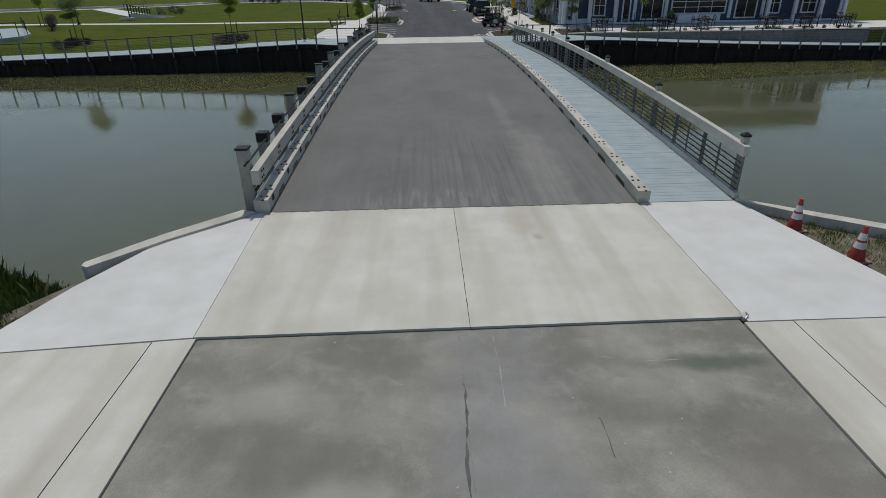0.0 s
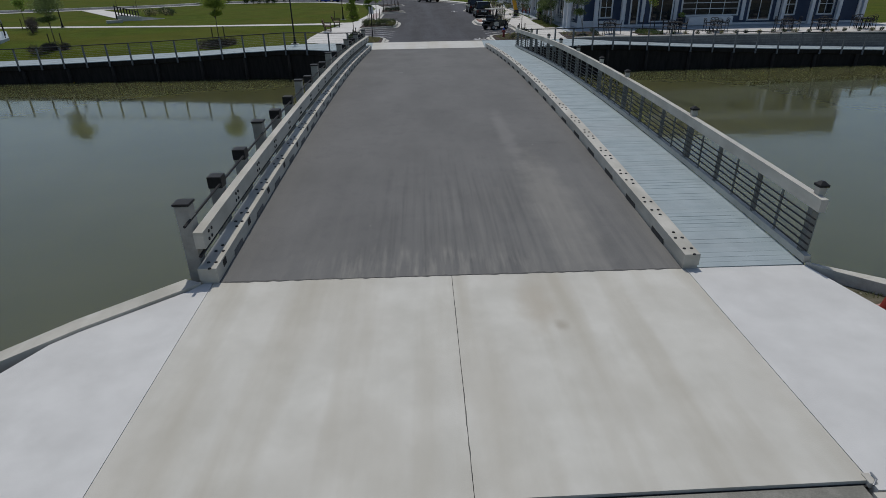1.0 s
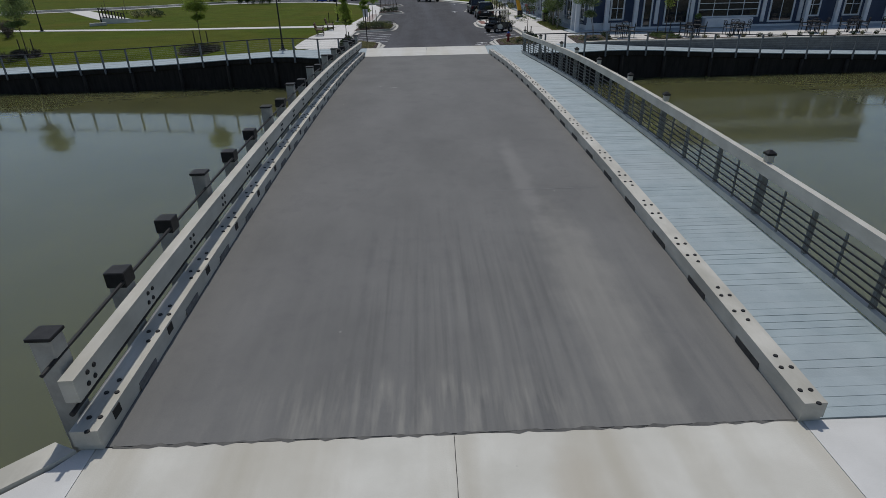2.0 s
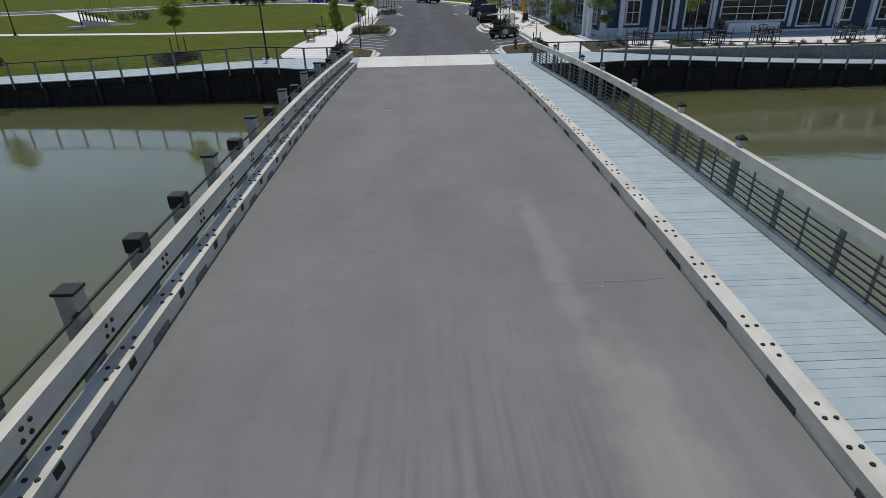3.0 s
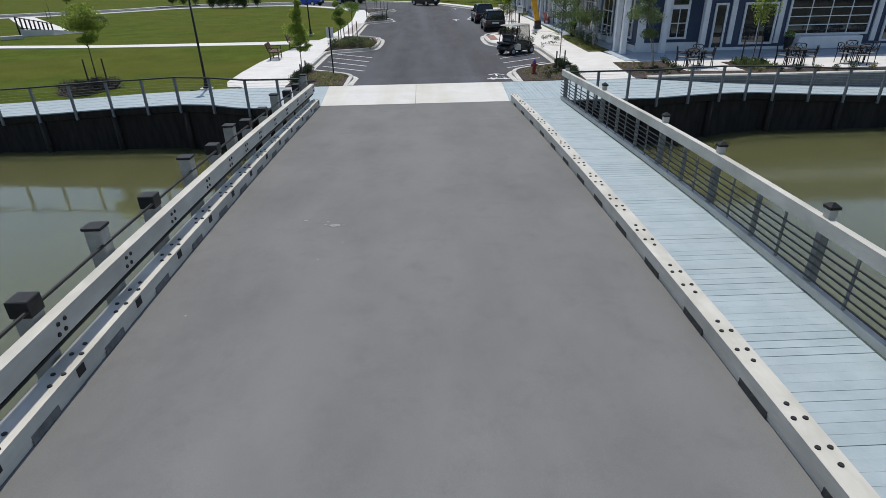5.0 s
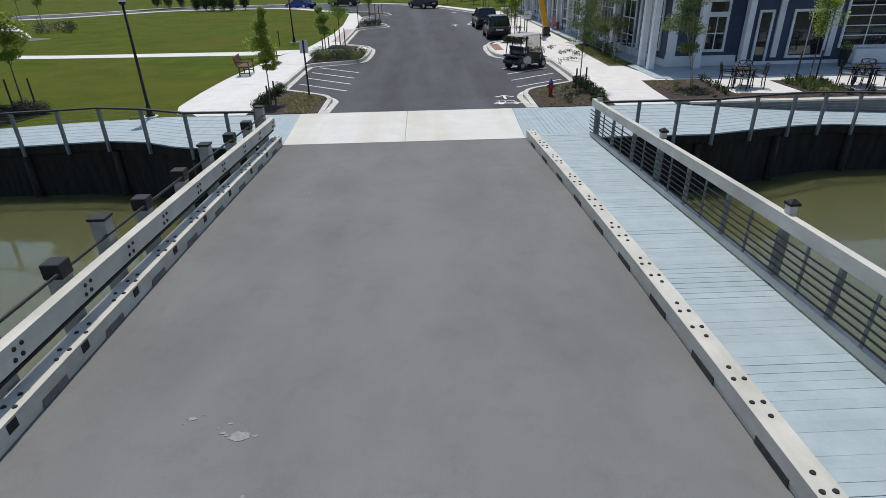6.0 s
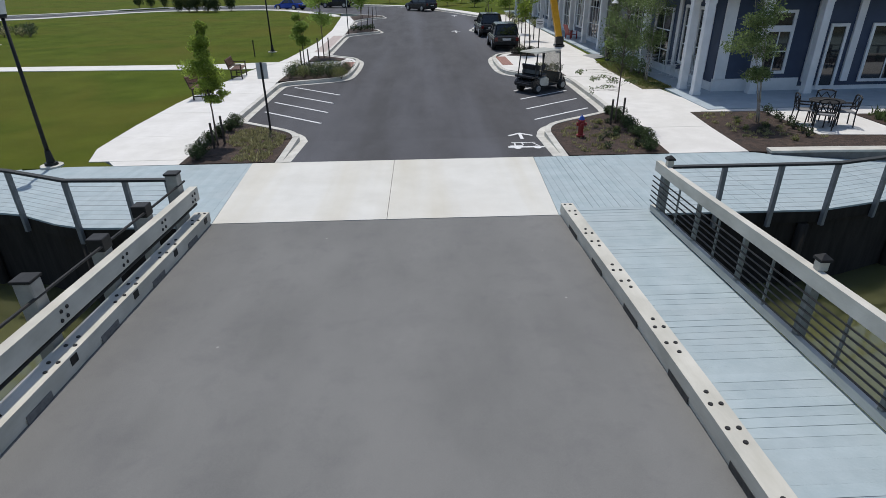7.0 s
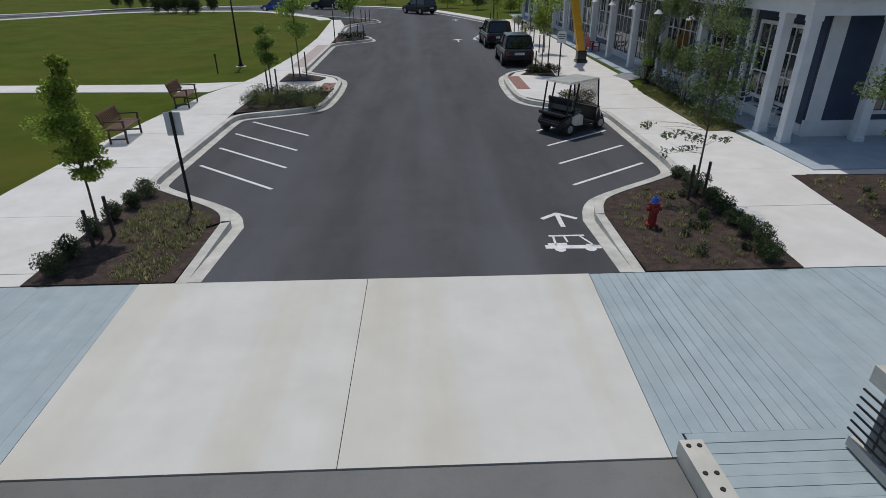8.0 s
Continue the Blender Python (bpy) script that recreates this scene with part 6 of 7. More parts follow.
def car(x, y, turn, paint, label, suv=True, length=4.6, width=1.86, height=1.72):
    """Nose along +y, standing on the street."""
    t = thing("car", label, "car", (x, y, -0.12), turn, group="parked cars")
    L, W, H = length / 2, width / 2, height
    belt = H * 0.60

    def ring(yy, w, z0, z1):
        return [(-w, yy, z0 + 0.12), (-w * 0.93, yy, z0), (w * 0.93, yy, z0), (w, yy, z0 + 0.12), (w, yy, z1 - 0.16), (w * 0.90, yy, z1), (-w * 0.90, yy, z1), (-w, yy, z1 - 0.16)]
    bm = B()
    loft(bm, [ring(-L, W * 0.86, 0.42, belt - 0.12), ring(-L + 0.12, W * 0.97, 0.30, belt), ring(-L * 0.45, W, 0.24, belt + 0.02), ring(L * 0.25, W, 0.24, belt), ring(L * 0.62, W * 0.98, 0.24, belt - 0.08),
              ring(L - 0.22, W * 0.92, 0.28, belt - 0.20), ring(L, W * 0.78, 0.38, belt - 0.36)])
    bmesh.ops.bevel(bm, geom=bm.edges[:], offset=0.05, segments=2, affect="EDGES")
    body = part("body", bm, paint, t, smooth=False)
    bm = B()
    back = -L + (0.18 if suv else 0.75)
    def cab(yy, w, z):
        return [(-w, yy, z), (w, yy, z)]
    lo = [(-W * 0.90, back, belt), (W * 0.90, back, belt), (W * 0.90, L * 0.42, belt - 0.02), (-W * 0.90, L * 0.42, belt - 0.02)]
    hi = [(-W * 0.74, back + (0.22 if suv else 0.6), H), (W * 0.74, back + (0.22 if suv else 0.6), H), (W * 0.74, L * 0.02, H), (-W * 0.74, L * 0.02, H)]
    loft(bm, [lo, hi])
    bmesh.ops.bevel(bm, geom=bm.edges[:], offset=0.05, segments=2, affect="EDGES")
    part("cabin_glass", bm, CARGLASS, t, "dark tinted windows")
    bm = B()
    r = [(p[0] * 1.04, p[1], H - 0.03) for p in hi]
    r2 = [(p[0] * 0.96, p[1] + (0.05 if p[1] < 0 else -0.05), H + 0.05) for p in hi]
    loft(bm, [r, r2])
    bmesh.ops.bevel(bm, geom=bm.edges[:], offset=0.03, segments=2, affect="EDGES")
    part("roof", bm, paint, t)
    for a, b in zip(lo, hi):
        bm = B()
        rod(bm, a, b, 0.045, 0.04, 6)
        part("pillar", bm, paint, t)
    for sx in (-1, 1):
        bm = B()
        rod(bm, (sx * W * 0.91, L * -0.25, belt - 0.02), (sx * W * 0.76, L * -0.25, H), 0.04, 0.035, 6)
        part("pillar", bm, paint, t)
        for yy in (-L * 0.60, L * 0.62):
            wheel(t, sx * (W - 0.10), yy, 0.36, 0.24)
        bm = B()
        box(bm, sx * W * 0.80 - 0.10, sx * W * 0.80 + 0.10, -L - 0.012, -L + 0.10, belt - 0.34, belt - 0.12, 0.02)
        part("tail_lamp", bm, TAIL, t, "red tail lamp")
        bm = B()
        box(bm, sx * W * 0.62 - 0.14, sx * W * 0.62 + 0.14, L - 0.14, L - 0.02, belt - 0.44, belt - 0.30, 0.02)
        part("headlamp", bm, SIGNW, t)
        bm = B()
        box(bm, sx * (W + 0.02) - 0.10, sx * (W + 0.02) + 0.10, L * 0.30, L * 0.30 + 0.09, belt - 0.02, belt + 0.12, 0.02)
        part("mirror", bm, paint, t)
    bm = B()
    box(bm, -W * 0.8, W * 0.8, -L - 0.04, -L + 0.15, 0.36, 0.58, 0.03)
    part("bumper", bm, RUBBER, t)
    bm = B()
    box(bm, -0.26, 0.26, -L - 0.052, -L - 0.041, 0.62, 0.74)
    part("number_plate", bm, SIGNW, t)
    return t


car(6.05, 67.9, 0, CARDARK, "dark grey parked SUV with a silver roof edge", True, 4.2, 1.62, 1.50)
car(5.95, 75.7, 2, CARDARK, "black parked SUV at the kerb", True, 4.3, 1.70, 1.58)
car(0.8, 105.9, 38, CARDARK, "black car on the far bend of the street")
car(-16.6, 111.6, 60, CARBLUE, "bright blue car on the far street", False, 4.4, 1.8, 1.45)
car(-10.9, 115.6, 75, CARDARK, "dark car on the far street", True)


CARTROOF = surface("weathered cart roof", (0.30, 0.30, 0.26), (0.40, 0.395, 0.35), 5, 0.5, 0.05, 40)


def golf_cart(x, y, turn):
    t = thing("golf_cart", "black and cream golf cart with a pale roof, parked", "golf cart", (x, y, -0.12), turn)
    t.matrix_basis = t.matrix_basis @ Matrix.Diagonal((0.94, 0.92, 0.86, 1))
    for sx in (-0.48, 0.48):
        for yy in (-0.78, 0.82):
            wheel(t, sx, yy, 0.23, 0.19, SIGNBACK)
    bm = B()
    box(bm, -0.52, 0.52, -0.5, 0.75, 0.26, 0.34, 0.02)
    part("floor_pan", bm, RUBBER, t)
    bm = B()
    loft(bm, [[(-0.56, -0.7, 0.36), (0.56, -0.7, 0.36), (0.56, -0.7, 0.66), (-0.56, -0.7, 0.66)],
              [(-0.58, -0.35, 0.32), (0.58, -0.35, 0.32), (0.58, -0.35, 0.74), (-0.58, -0.35, 0.74)],
              [(-0.54, -0.12, 0.30), (0.54, -0.12, 0.30), (0.54, -0.12, 0.62), (-0.54, -0.12, 0.62)]])
    part("side_body", bm, CARTCREAM, t, "cream body below the seat")
    bm = B()
    loft(bm, [[(-0.46, -1.26, 0.34), (0.46, -1.26, 0.34), (0.46, -1.26, 0.50), (-0.46, -1.26, 0.50)], [(-0.55, -1.08, 0.30), (0.55, -1.08, 0.30), (0.55, -1.08, 0.64), (-0.55, -1.08, 0.64)],
              [(-0.57, -0.71, 0.32), (0.57, -0.71, 0.32), (0.57, -0.71, 0.70), (-0.57, -0.71, 0.70)]])
    bmesh.ops.bevel(bm, geom=bm.edges[:], offset=0.04, segments=2, affect="EDGES")
    part("rear_body", bm, CARDARK, t, "black rear body")
    bm = B()
    loft(bm, [[(-0.52, 0.55, 0.30), (0.52, 0.55, 0.30), (0.52, 0.60, 0.82), (-0.52, 0.60, 0.82)],
              [(-0.54, 0.85, 0.32), (0.54, 0.85, 0.32), (0.46, 0.80, 0.80), (-0.46, 0.80, 0.80)],
              [(-0.44, 1.15, 0.36), (0.44, 1.15, 0.36), (0.34, 1.10, 0.56), (-0.34, 1.10, 0.56)]])
    part("front_cowl", bm, CARDARK, t, "black front cowl")
    for yy, zz, b in ((-0.42, 0.74, 1), (-0.98, 0.70, -1)):
        bm = B()
        box(bm, -0.52, 0.52, yy - 0.22, yy + 0.22, zz, zz + 0.12, 0.03)
        part("seat", bm, CARDARK, t)
        bm = B()
        obox(bm, pose(0, yy - 0.24 * b, zz + 0.12, 12 * b), 1.0, 0.09, 0.42, 0.03)
        part("seat_back", bm, CARDARK, t)
    bm = B()
    loft(bm, [[(-0.52, -0.92, 1.80), (0.52, -0.92, 1.80), (0.52, 0.62, 1.83), (-0.52, 0.62, 1.83)], [(-0.47, -0.86, 1.86), (0.47, -0.86, 1.86), (0.47, 0.56, 1.88), (-0.47, 0.56, 1.88)]])
    part("roof", bm, CARTROOF, t, "pale weathered roof")
    for sx in (-0.52, 0.52):
        for a, b in (((sx, -1.0, 0.5), (sx * 0.95, -0.86, 1.80)), ((sx, -0.62, 0.7), (sx * 0.95, -0.45, 1.80)), ((sx, 0.66, 0.8), (sx * 0.95, 0.55, 1.82))):
            bm = B()
            rod(bm, a, b, 0.03, 0.03, 6)
            part("strut", bm, BLACK, t)
    bm = B()
    box(bm, -0.47, 0.47, 0.605, 0.615, 0.84, 1.80)
    part("windscreen", bm, WINDSCREEN, t, "clear windscreen")
    bm = B()
    rod(bm, (-0.25, 0.55, 0.75), (-0.25, 0.32, 0.98), 0.02, 0.02, 6)
    bmesh.ops.create_cone(bm, cap_ends=True, segments=16, radius1=0.17, radius2=0.17, depth=0.025, matrix=pose(-0.25, 0.31, 0.99, 45))
    part("steering_wheel", bm, BLACK, t)
    return t


def clear_glass():
    m = bpy.data.materials.new("clear screen")
    m.use_nodes = True
    n, l = m.node_tree.nodes, m.node_tree.links
    o = n["Material Output"]
    tr, gl, mx = n.new("ShaderNodeBsdfTransparent"), n.new("ShaderNodeBsdfGlossy"), n.new("ShaderNodeMixShader")
    gl.inputs["Roughness"].default_value = 0.25
    gl.inputs["Color"].default_value = (0.30, 0.30, 0.25, 1)
    mx.inputs[0].default_value = 0.38
    l.new(tr.outputs[0], mx.inputs[1])
    l.new(gl.outputs[0], mx.inputs[2])
    l.new(mx.outputs[0], o.inputs[0])
    return m


WINDSCREEN = clear_glass()
golf_cart(5.75, 53.2, -54)

# boom lift
t = thing("boom_lift", "yellow boom lift standing on the sidewalk", "boom lift", (9.5, 66.6, 0.0), 0)
bm = B()
box(bm, -0.24, 0.24, -0.26, 0.26, 0.12, 0.62, 0.05)
box(bm, -0.3, 0.3, -0.32, 0.32, 0.0, 0.14, 0.03)
part("chassis", bm, CARDARK, t)
bm = B()
obox(bm, pose(0, 0, 0.4, 0, -13), 0.36, 0.42, 4.0, 0.02)
part("boom", bm, YELLOW, t, "yellow telescopic boom")
bm = B()
obox(bm, pose(-0.69, 0, 3.4, 0, -8), 0.26, 0.30, 3.6, 0.02)
part("inner_boom", bm, YELLOW, t)
t = thing("adirondack_chair", "red slatted garden chair by the shopfront", "chair", (11.25, 70.7, 0), 110)
bm = B()
obox(bm, pose(0, 0, 0.30, 8), 0.55, 0.5, 0.04)
part("seat", bm, REDPAINT, t)
bm = B()
for i in range(5):
    obox(bm, pose(-0.22 + 0.11 * i, 0.24, 0.28, -22), 0.095, 0.025, 0.72)
part("backrest", bm, REDPAINT, t)
for sx in (-0.3, 0.3):
    bm = B()
    box(bm, sx - 0.03, sx + 0.03, -0.3, -0.24, 0, 0.52)
    box(bm, sx - 0.03, sx + 0.03, 0.2, 0.26, 0, 0.52)
    box(bm, sx - 0.06, sx + 0.06, -0.32, 0.3, 0.52, 0.55)
    part("arm_frame", bm, REDPAINT, t)

# ---- terrace ----
flat("terrace", [(10.0, 48.16), (12.4, 48.05), (12.35, 45.0), (14.9, 44.75), (15.0, 47.4), (16.85, 47.3), (16.9, 44.97), (24, 44.75), (40, 44.7), (40, 50.6), (34.9, 50.6), (10.55, 50.6)], -0.24, 0.004, WALKC, "bright concrete terrace before the building")
# front edge follows the building's shadow line; that shade is in the floor's colour
flat("porch_floor", [(10.62, 48.4), (35.2, 48.6), (35.2, 51.35), (12.70, 51.35), (12.70, 101), (10.62, 101), (10.62, 62.7), (11.05, 62.6), (11.05, 52.3), (10.62, 52.2)], -0.2, 0.03, PORCH, "porch floor with the building's blue shade put into its colour")
flat("planting_bed_10", [(9.458, 43.5), (9.9, 43.42), (11.3, 43.15), (13.0, 43.1), (34, 42.9), (40, 42.9), (40, 44.68), (24, 44.73), (16.85, 44.95), (16.8, 47.25), (15.05, 47.35), (14.95, 44.7), (12.3, 44.95), (12.35, 48.0), (9.865, 48.09), (9.636, 45.96)], -0.24, 0.01, MULCH, "mulch bed between terrace and seat wall", "bed")
flat("planting_bed_11", [(9.72, 52.22), (11.04, 52.3), (11.04, 60.2), (10.55, 60.0), (9.8, 57.5)], -0.24, 0.015, VERGE, "thin olive grass strip along the porch", "bed")

# seat wall
w = tagged(new("seat_wall"), "low smooth grey seat wall with a pale coping", "wall", "", "structure")
wall_pts = [(9.9, 43.35), (11.3, 43.10), (13.0, 43.05), (34.0, 42.85)]
heights = [0.04, 0.11, 0.09, 0.08]


def wall_h(x):
    return lerp_line([(p[0], h) for p, h in zip(wall_pts, heights)], x)


fine_pts = [(x, lerp_line(wall_pts, x)) for x in [wall_pts[0][0] + 1.8 * k for k in range(13)]]
outer, inner = offset_line(fine_pts, -0.13), offset_line(fine_pts, 0.13)
c_out, c_in = offset_line(fine_pts, -0.17), offset_line(fine_pts, 0.17)
for k in range(len(fine_pts) - 1):
    bm = B()
    prism(bm, [outer[k], outer[k + 1], inner[k + 1], inner[k]], lambda x, y: ramp(x) - 0.3, lambda x, y: wall_h(x))
    part("wall_panel", bm, STONE, w)
    bm = B()
    g0, g1 = Vector(c_out[k]).lerp(Vector(c_out[k + 1]), 0.002), Vector(c_in[k]).lerp(Vector(c_in[k + 1]), 0.002)
    prism(bm, [tuple(g0), c_out[k + 1], c_in[k + 1], tuple(g1)], lambda x, y: wall_h(x) + 0.002, lambda x, y: wall_h(x) + 0.06)
    part("coping", bm, CAPSTONE, w, "pale coping")
for i in range(20):
    x = 15.3 + 0.87 * i + rng.uniform(-0.12, 0.12)
    shrub(x, 44.3 + rng.uniform(-0.1, 0.1), 0.20 + 0.05 * rng.random(), 0.30, SHRUB if i % 3 else DRYGRASS, 300 + i, "small rounded grey green shrub along the seat wall", n=320, size=0.05)
for i in range(8):
    shrub(11.85 + 0.06 * i + 0.08 * (i % 2), 44.75 + 0.45 * i, 0.2, 0.3, SHRUB, 330 + i, "small dark shrub in the terrace bed", n=110, size=0.06)
tufts("dry_tufts", [(rng.uniform(9.9, 12.3), rng.uniform(44.4, 47.8), 0.01, rng.uniform(0.3, 0.8)) for _ in range(60)], 0.13, DRYGRASS, "straw coloured ground cover in the terrace bed", 31)
tufts("ornamental_grass", [(rng.uniform(15.2, 16.7), rng.uniform(44.9, 47.2), 0.01, rng.uniform(0.5, 1.1)) for _ in range(110)], 0.28, LEAF_D, "green ornamental grass in the terrace bed", 32, blades=14)
tufts("dry_tufts", [(rng.uniform(9.9, 10.95), rng.uniform(52.5, 59.5), 0.015, rng.uniform(0.5, 1.0)) for _ in range(420)], 0.09, WEED, "green ground cover along the porch", 33)
for i in range(9):
    shrub(10.8, 55.0 + 0.75 * i, 0.40, 0.75, SHRUB if i % 2 else LEAF_D, 350 + i, "leafy shrub at the porch edge", n=190, size=0.08)


def cafe_chair(group_at, x, y, turn):
    t = thing("terrace_chair", "black metal terrace chair with a lattice back", "chair", (x, y, 0.01), turn, group="terrace chairs")
    bm = B()
    box(bm, -0.24, 0.24, -0.23, 0.23, 0.42, 0.455, 0.01)
    part("seat", bm, SEATD, t, "grey seat pad")
    for sx in (-0.24, 0.24):
        for sy, top in ((-0.23, 0.62), (0.23, 0.86)):
            bm = B()
            rod(bm, (sx, sy * 1.12, 0), (sx, sy, 0.44), 0.02, 0.02, 6)
            rod(bm, (sx, sy, 0.44), (sx, sy + (0.05 if sy > 0 else 0), top), 0.02, 0.02, 6)
            part("leg", bm, BLACK, t)
        bm = B()
        rod(bm, (sx, -0.24, 0.62), (sx, 0.26, 0.64), 0.022, 0.022, 6)
        part("armrest", bm, BLACK, t)
    bm = B()
    for a, b, za, zb in ((-0.25, -0.12, 0.86, 0.91), (-0.12, 0.12, 0.91, 0.91), (0.12, 0.25, 0.91, 0.86)):
        rod(bm, (a, 0.28, za), (b, 0.28, zb), 0.022, 0.022, 6)
    for a, b in ((-0.24, 0.0), (0.0, 0.24)):
        rod(bm, (a, 0.25, 0.52), (b, 0.28, 0.85), 0.015, 0.015, 5)
        rod(bm, (b, 0.25, 0.52), (a, 0.28, 0.85), 0.015, 0.015, 5)
    rod(bm, (-0.24, 0.25, 0.52), (0.24, 0.25, 0.52), 0.016, 0.016, 5)
    part("backrest", bm, BLACK, t)
    return t


SEATD = surface("grey seat fabric", (0.15, 0.15, 0.16), (0.21, 0.21, 0.22), 14, 0.9, 0.1, 80)


def cafe_table(x, y, turn):
    t = thing("terrace_table", "round black metal terrace table", "table", (x, y, 0.01), turn, group="terrace tables")
    bm = B()
    rod(bm, (0, 0, 0.705), (0, 0, 0.735), 0.47, 0.48, 28)
    rod(bm, (0, 0, 0.735), (0, 0, 0.742), 0.48, 0.465, 28)
    part("tabletop", bm, BLACK, t)
    for sx in (-0.3, 0.3):
        for sy in (-0.3, 0.3):
            bm = B()
            rod(bm, (sx, sy, 0), (sx * 0.9, sy * 0.9, 0.70), 0.02, 0.02, 6)
            part("leg", bm, BLACK, t)
    return t


first_table, first_chair = None, None
for tx, ty, ta in ((13.1, 46.1, 20), (17.7, 45.75, 10), (20.85, 46.1, 35), (26.2, 46.3, 25), (28.9, 46.2, 10), (31.8, 46.2, 40)):
    if first_table is None:
        first_table = cafe_table(tx, ty, ta)
    else:
        copy_thing(first_table, pose(tx, ty, 0.01, 0, 0, ta))
    for k in range(4):
        a = radians(ta + 90 * k + 45 + (7 if k % 2 else -6))
        px, py = tx + 0.54 * math.cos(a), ty + 0.54 * math.sin(a)
        turn = math.degrees(a) - 90
        if first_chair is None:
            first_chair = cafe_chair(None, px, py, turn)
        else:
            copy_thing(first_chair, pose(px, py, 0.01, 0, 0, turn))


# ---- building ----
def siding(wall, mat, x0, x1, y, z0, z1, step=0.18, dep=0.02, axis="x"):
    """Lap boards; along x at depth y, or along y at depth x."""
    z = z0
    while z < z1 - 0.01:
        zt = min(z + step, z1)
        if axis == "x":
            v = [(x0, y - dep, z), (x1, y - dep, z), (x1, y - 0.004, zt), (x0, y - 0.004, zt), (x0, y + 0.1, z), (x1, y + 0.1, z), (x1, y + 0.1, zt), (x0, y + 0.1, zt)]
        else:
            v = [(y - dep, x1, z), (y - dep, x0, z), (y - 0.004, x0, zt), (y - 0.004, x1, zt), (y + 0.1, x1, z), (y + 0.1, x0, z), (y + 0.1, x0, zt), (y + 0.1, x1, zt)]
        bm = B()
        q = [bm.verts.new(p) for p in v]
        for f in ((0, 1, 2, 3), (0, 4, 5, 1), (3, 2, 6, 7), (0, 3, 7, 4), (1, 5, 6, 2)):
            bm.faces.new([q[i] for i in f])
        part("siding_board", bm, mat, wall)
        z = zt


house = thing("pavilion_building", "navy blue waterfront building with white porch columns and large windows", "building")


def opening(kind, a0, a1, z0, z1, cols, rws, axis="x", depth=51.4, frame_w=0.11):
    """A framed window or door set on the wall; a0, a1 along the wall."""
    def bx(bm, u0, u1, d0, d1, za, zb):
        if axis == "x":
            box(bm, u0, u1, depth + d0, depth + d1, za, zb)
        else:
            box(bm, depth + d0, depth + d1, u0, u1, za, zb)
    bm = B()
    bx(bm, a0, a1, -0.034, -0.024, z0, z1)
    win = part(kind, bm, GLASS, house, "dark glazing in a white frame")
    bm = B()
    bx(bm, a0 - frame_w, a0, -0.09, -0.021, z0 - frame_w, z1 + frame_w)
    bx(bm, a1, a1 + frame_w, -0.09, -0.021, z0 - frame_w, z1 + frame_w)
    bx(bm, a0, a1, -0.09, -0.021, z1, z1 + frame_w)
    bx(bm, a0, a1, -0.09, -0.021, z0 - frame_w, z0)
    part("frame", bm, WHITE, win)
    bm = B()
    g = 0.045
    for i in range(1, cols):
        u = a0 + (a1 - a0) * i / cols
        bx(bm, u - g / 2, u + g / 2, -0.06, -0.035, z0, z1)
    for j in range(1, rws):
        zz = z0 + (z1 - z0) * j / rws
        bx(bm, a0, a1, -0.055, -0.035, zz - g / 2, zz + g / 2)
    if bm.verts:
        part("glazing_grid", bm, WHITE, win)
    else:
        bm.free()


WALL_Y, SIDE_X, EAVE = 51.4, 12.15, 3.40
bm = B()
box(bm, 12.26, 35.0, WALL_Y + 0.101, WALL_Y + 0.109, 0.0, EAVE + 0.3)
front_wall = part("front_wall", bm, BLUE_D, house, "navy lap siding")
siding(front_wall, BLUE, 12.15, 15.5, WALL_Y, 0.50, EAVE + 0.3)
siding(front_wall, BLUE, 15.5, 35.0, WALL_Y, 0.18, EAVE + 0.3)
bm = B()
box(bm, SIDE_X + 0.101, SIDE_X + 0.109, WALL_Y + 0.12, 101.0, 0.0, EAVE + 0.3)
side_wall = part("side_wall", bm, BLUE_D, house, "navy lap siding")
siding(side_wall, BLUE, 51.5, 101.0, SIDE_X, 0.35, EAVE + 0.3, axis="y")
bm = B()
box(bm, 12.10, 15.5, WALL_Y - 0.06, WALL_Y + 0.05, 0.031, 0.50)
box(bm, 15.5, 35.05, WALL_Y - 0.06, WALL_Y + 0.05, 0.031, 0.18)
box(bm, SIDE_X - 0.06, SIDE_X + 0.05, 51.46, 101, 0.031, 0.35)
part("plinth", bm, WHITE, house, "white base board")
bm = B()
box(bm, 12.27, 35.0, WALL_Y + 0.11, 66.0, -0.1, EAVE + 0.25)
box(bm, 12.27, 30.0, 66.0, 101, -0.1, EAVE + 0.25)
part("core", bm, BLUE_D, house)
# columns
pb = B()
box(pb, -0.14, 0.14, -0.14, 0.14, 0.03, EAVE, 0.012)
box(pb, -0.155, 0.155, -0.155, 0.155, 0.03, 0.16, 0.008)
box(pb, -0.16, 0.16, -0.16, 0.16, EAVE - 0.14, EAVE, 0.008)
COL = mesh_of(pb, "column", WHITE)
for x, y in [(11.22, 50.8), (11.22, 52.0), (13.4, 50.85), (15.5, 50.75), (28.3, 50.7), (30.6, 50.7), (32.8, 50.7), (34.8, 50.7)]:
    piece("column", COL, pose(x, y, 0), house)
for k in range(12):
    piece("column", COL, pose(11.45, 57.3 + 3.6 * k, 0), house)
pb = B()
box(pb, -0.14, 0.14, -0.05, 0.05, 0.35, EAVE, 0.006)
PIL = mesh_of(pb, "pilaster", WHITE)
for x in (15.75, 17.3, 19.95, 25.4, 28.2, 31.0, 33.2, 34.9):
    piece("pilaster", PIL, pose(x, WALL_Y - 0.055, 0), house)
pb = B()
box(pb, 12.09, 12.53, 51.27, 51.335, 0.50, EAVE, 0.006)
part("corner_board", pb, WHITE, house)
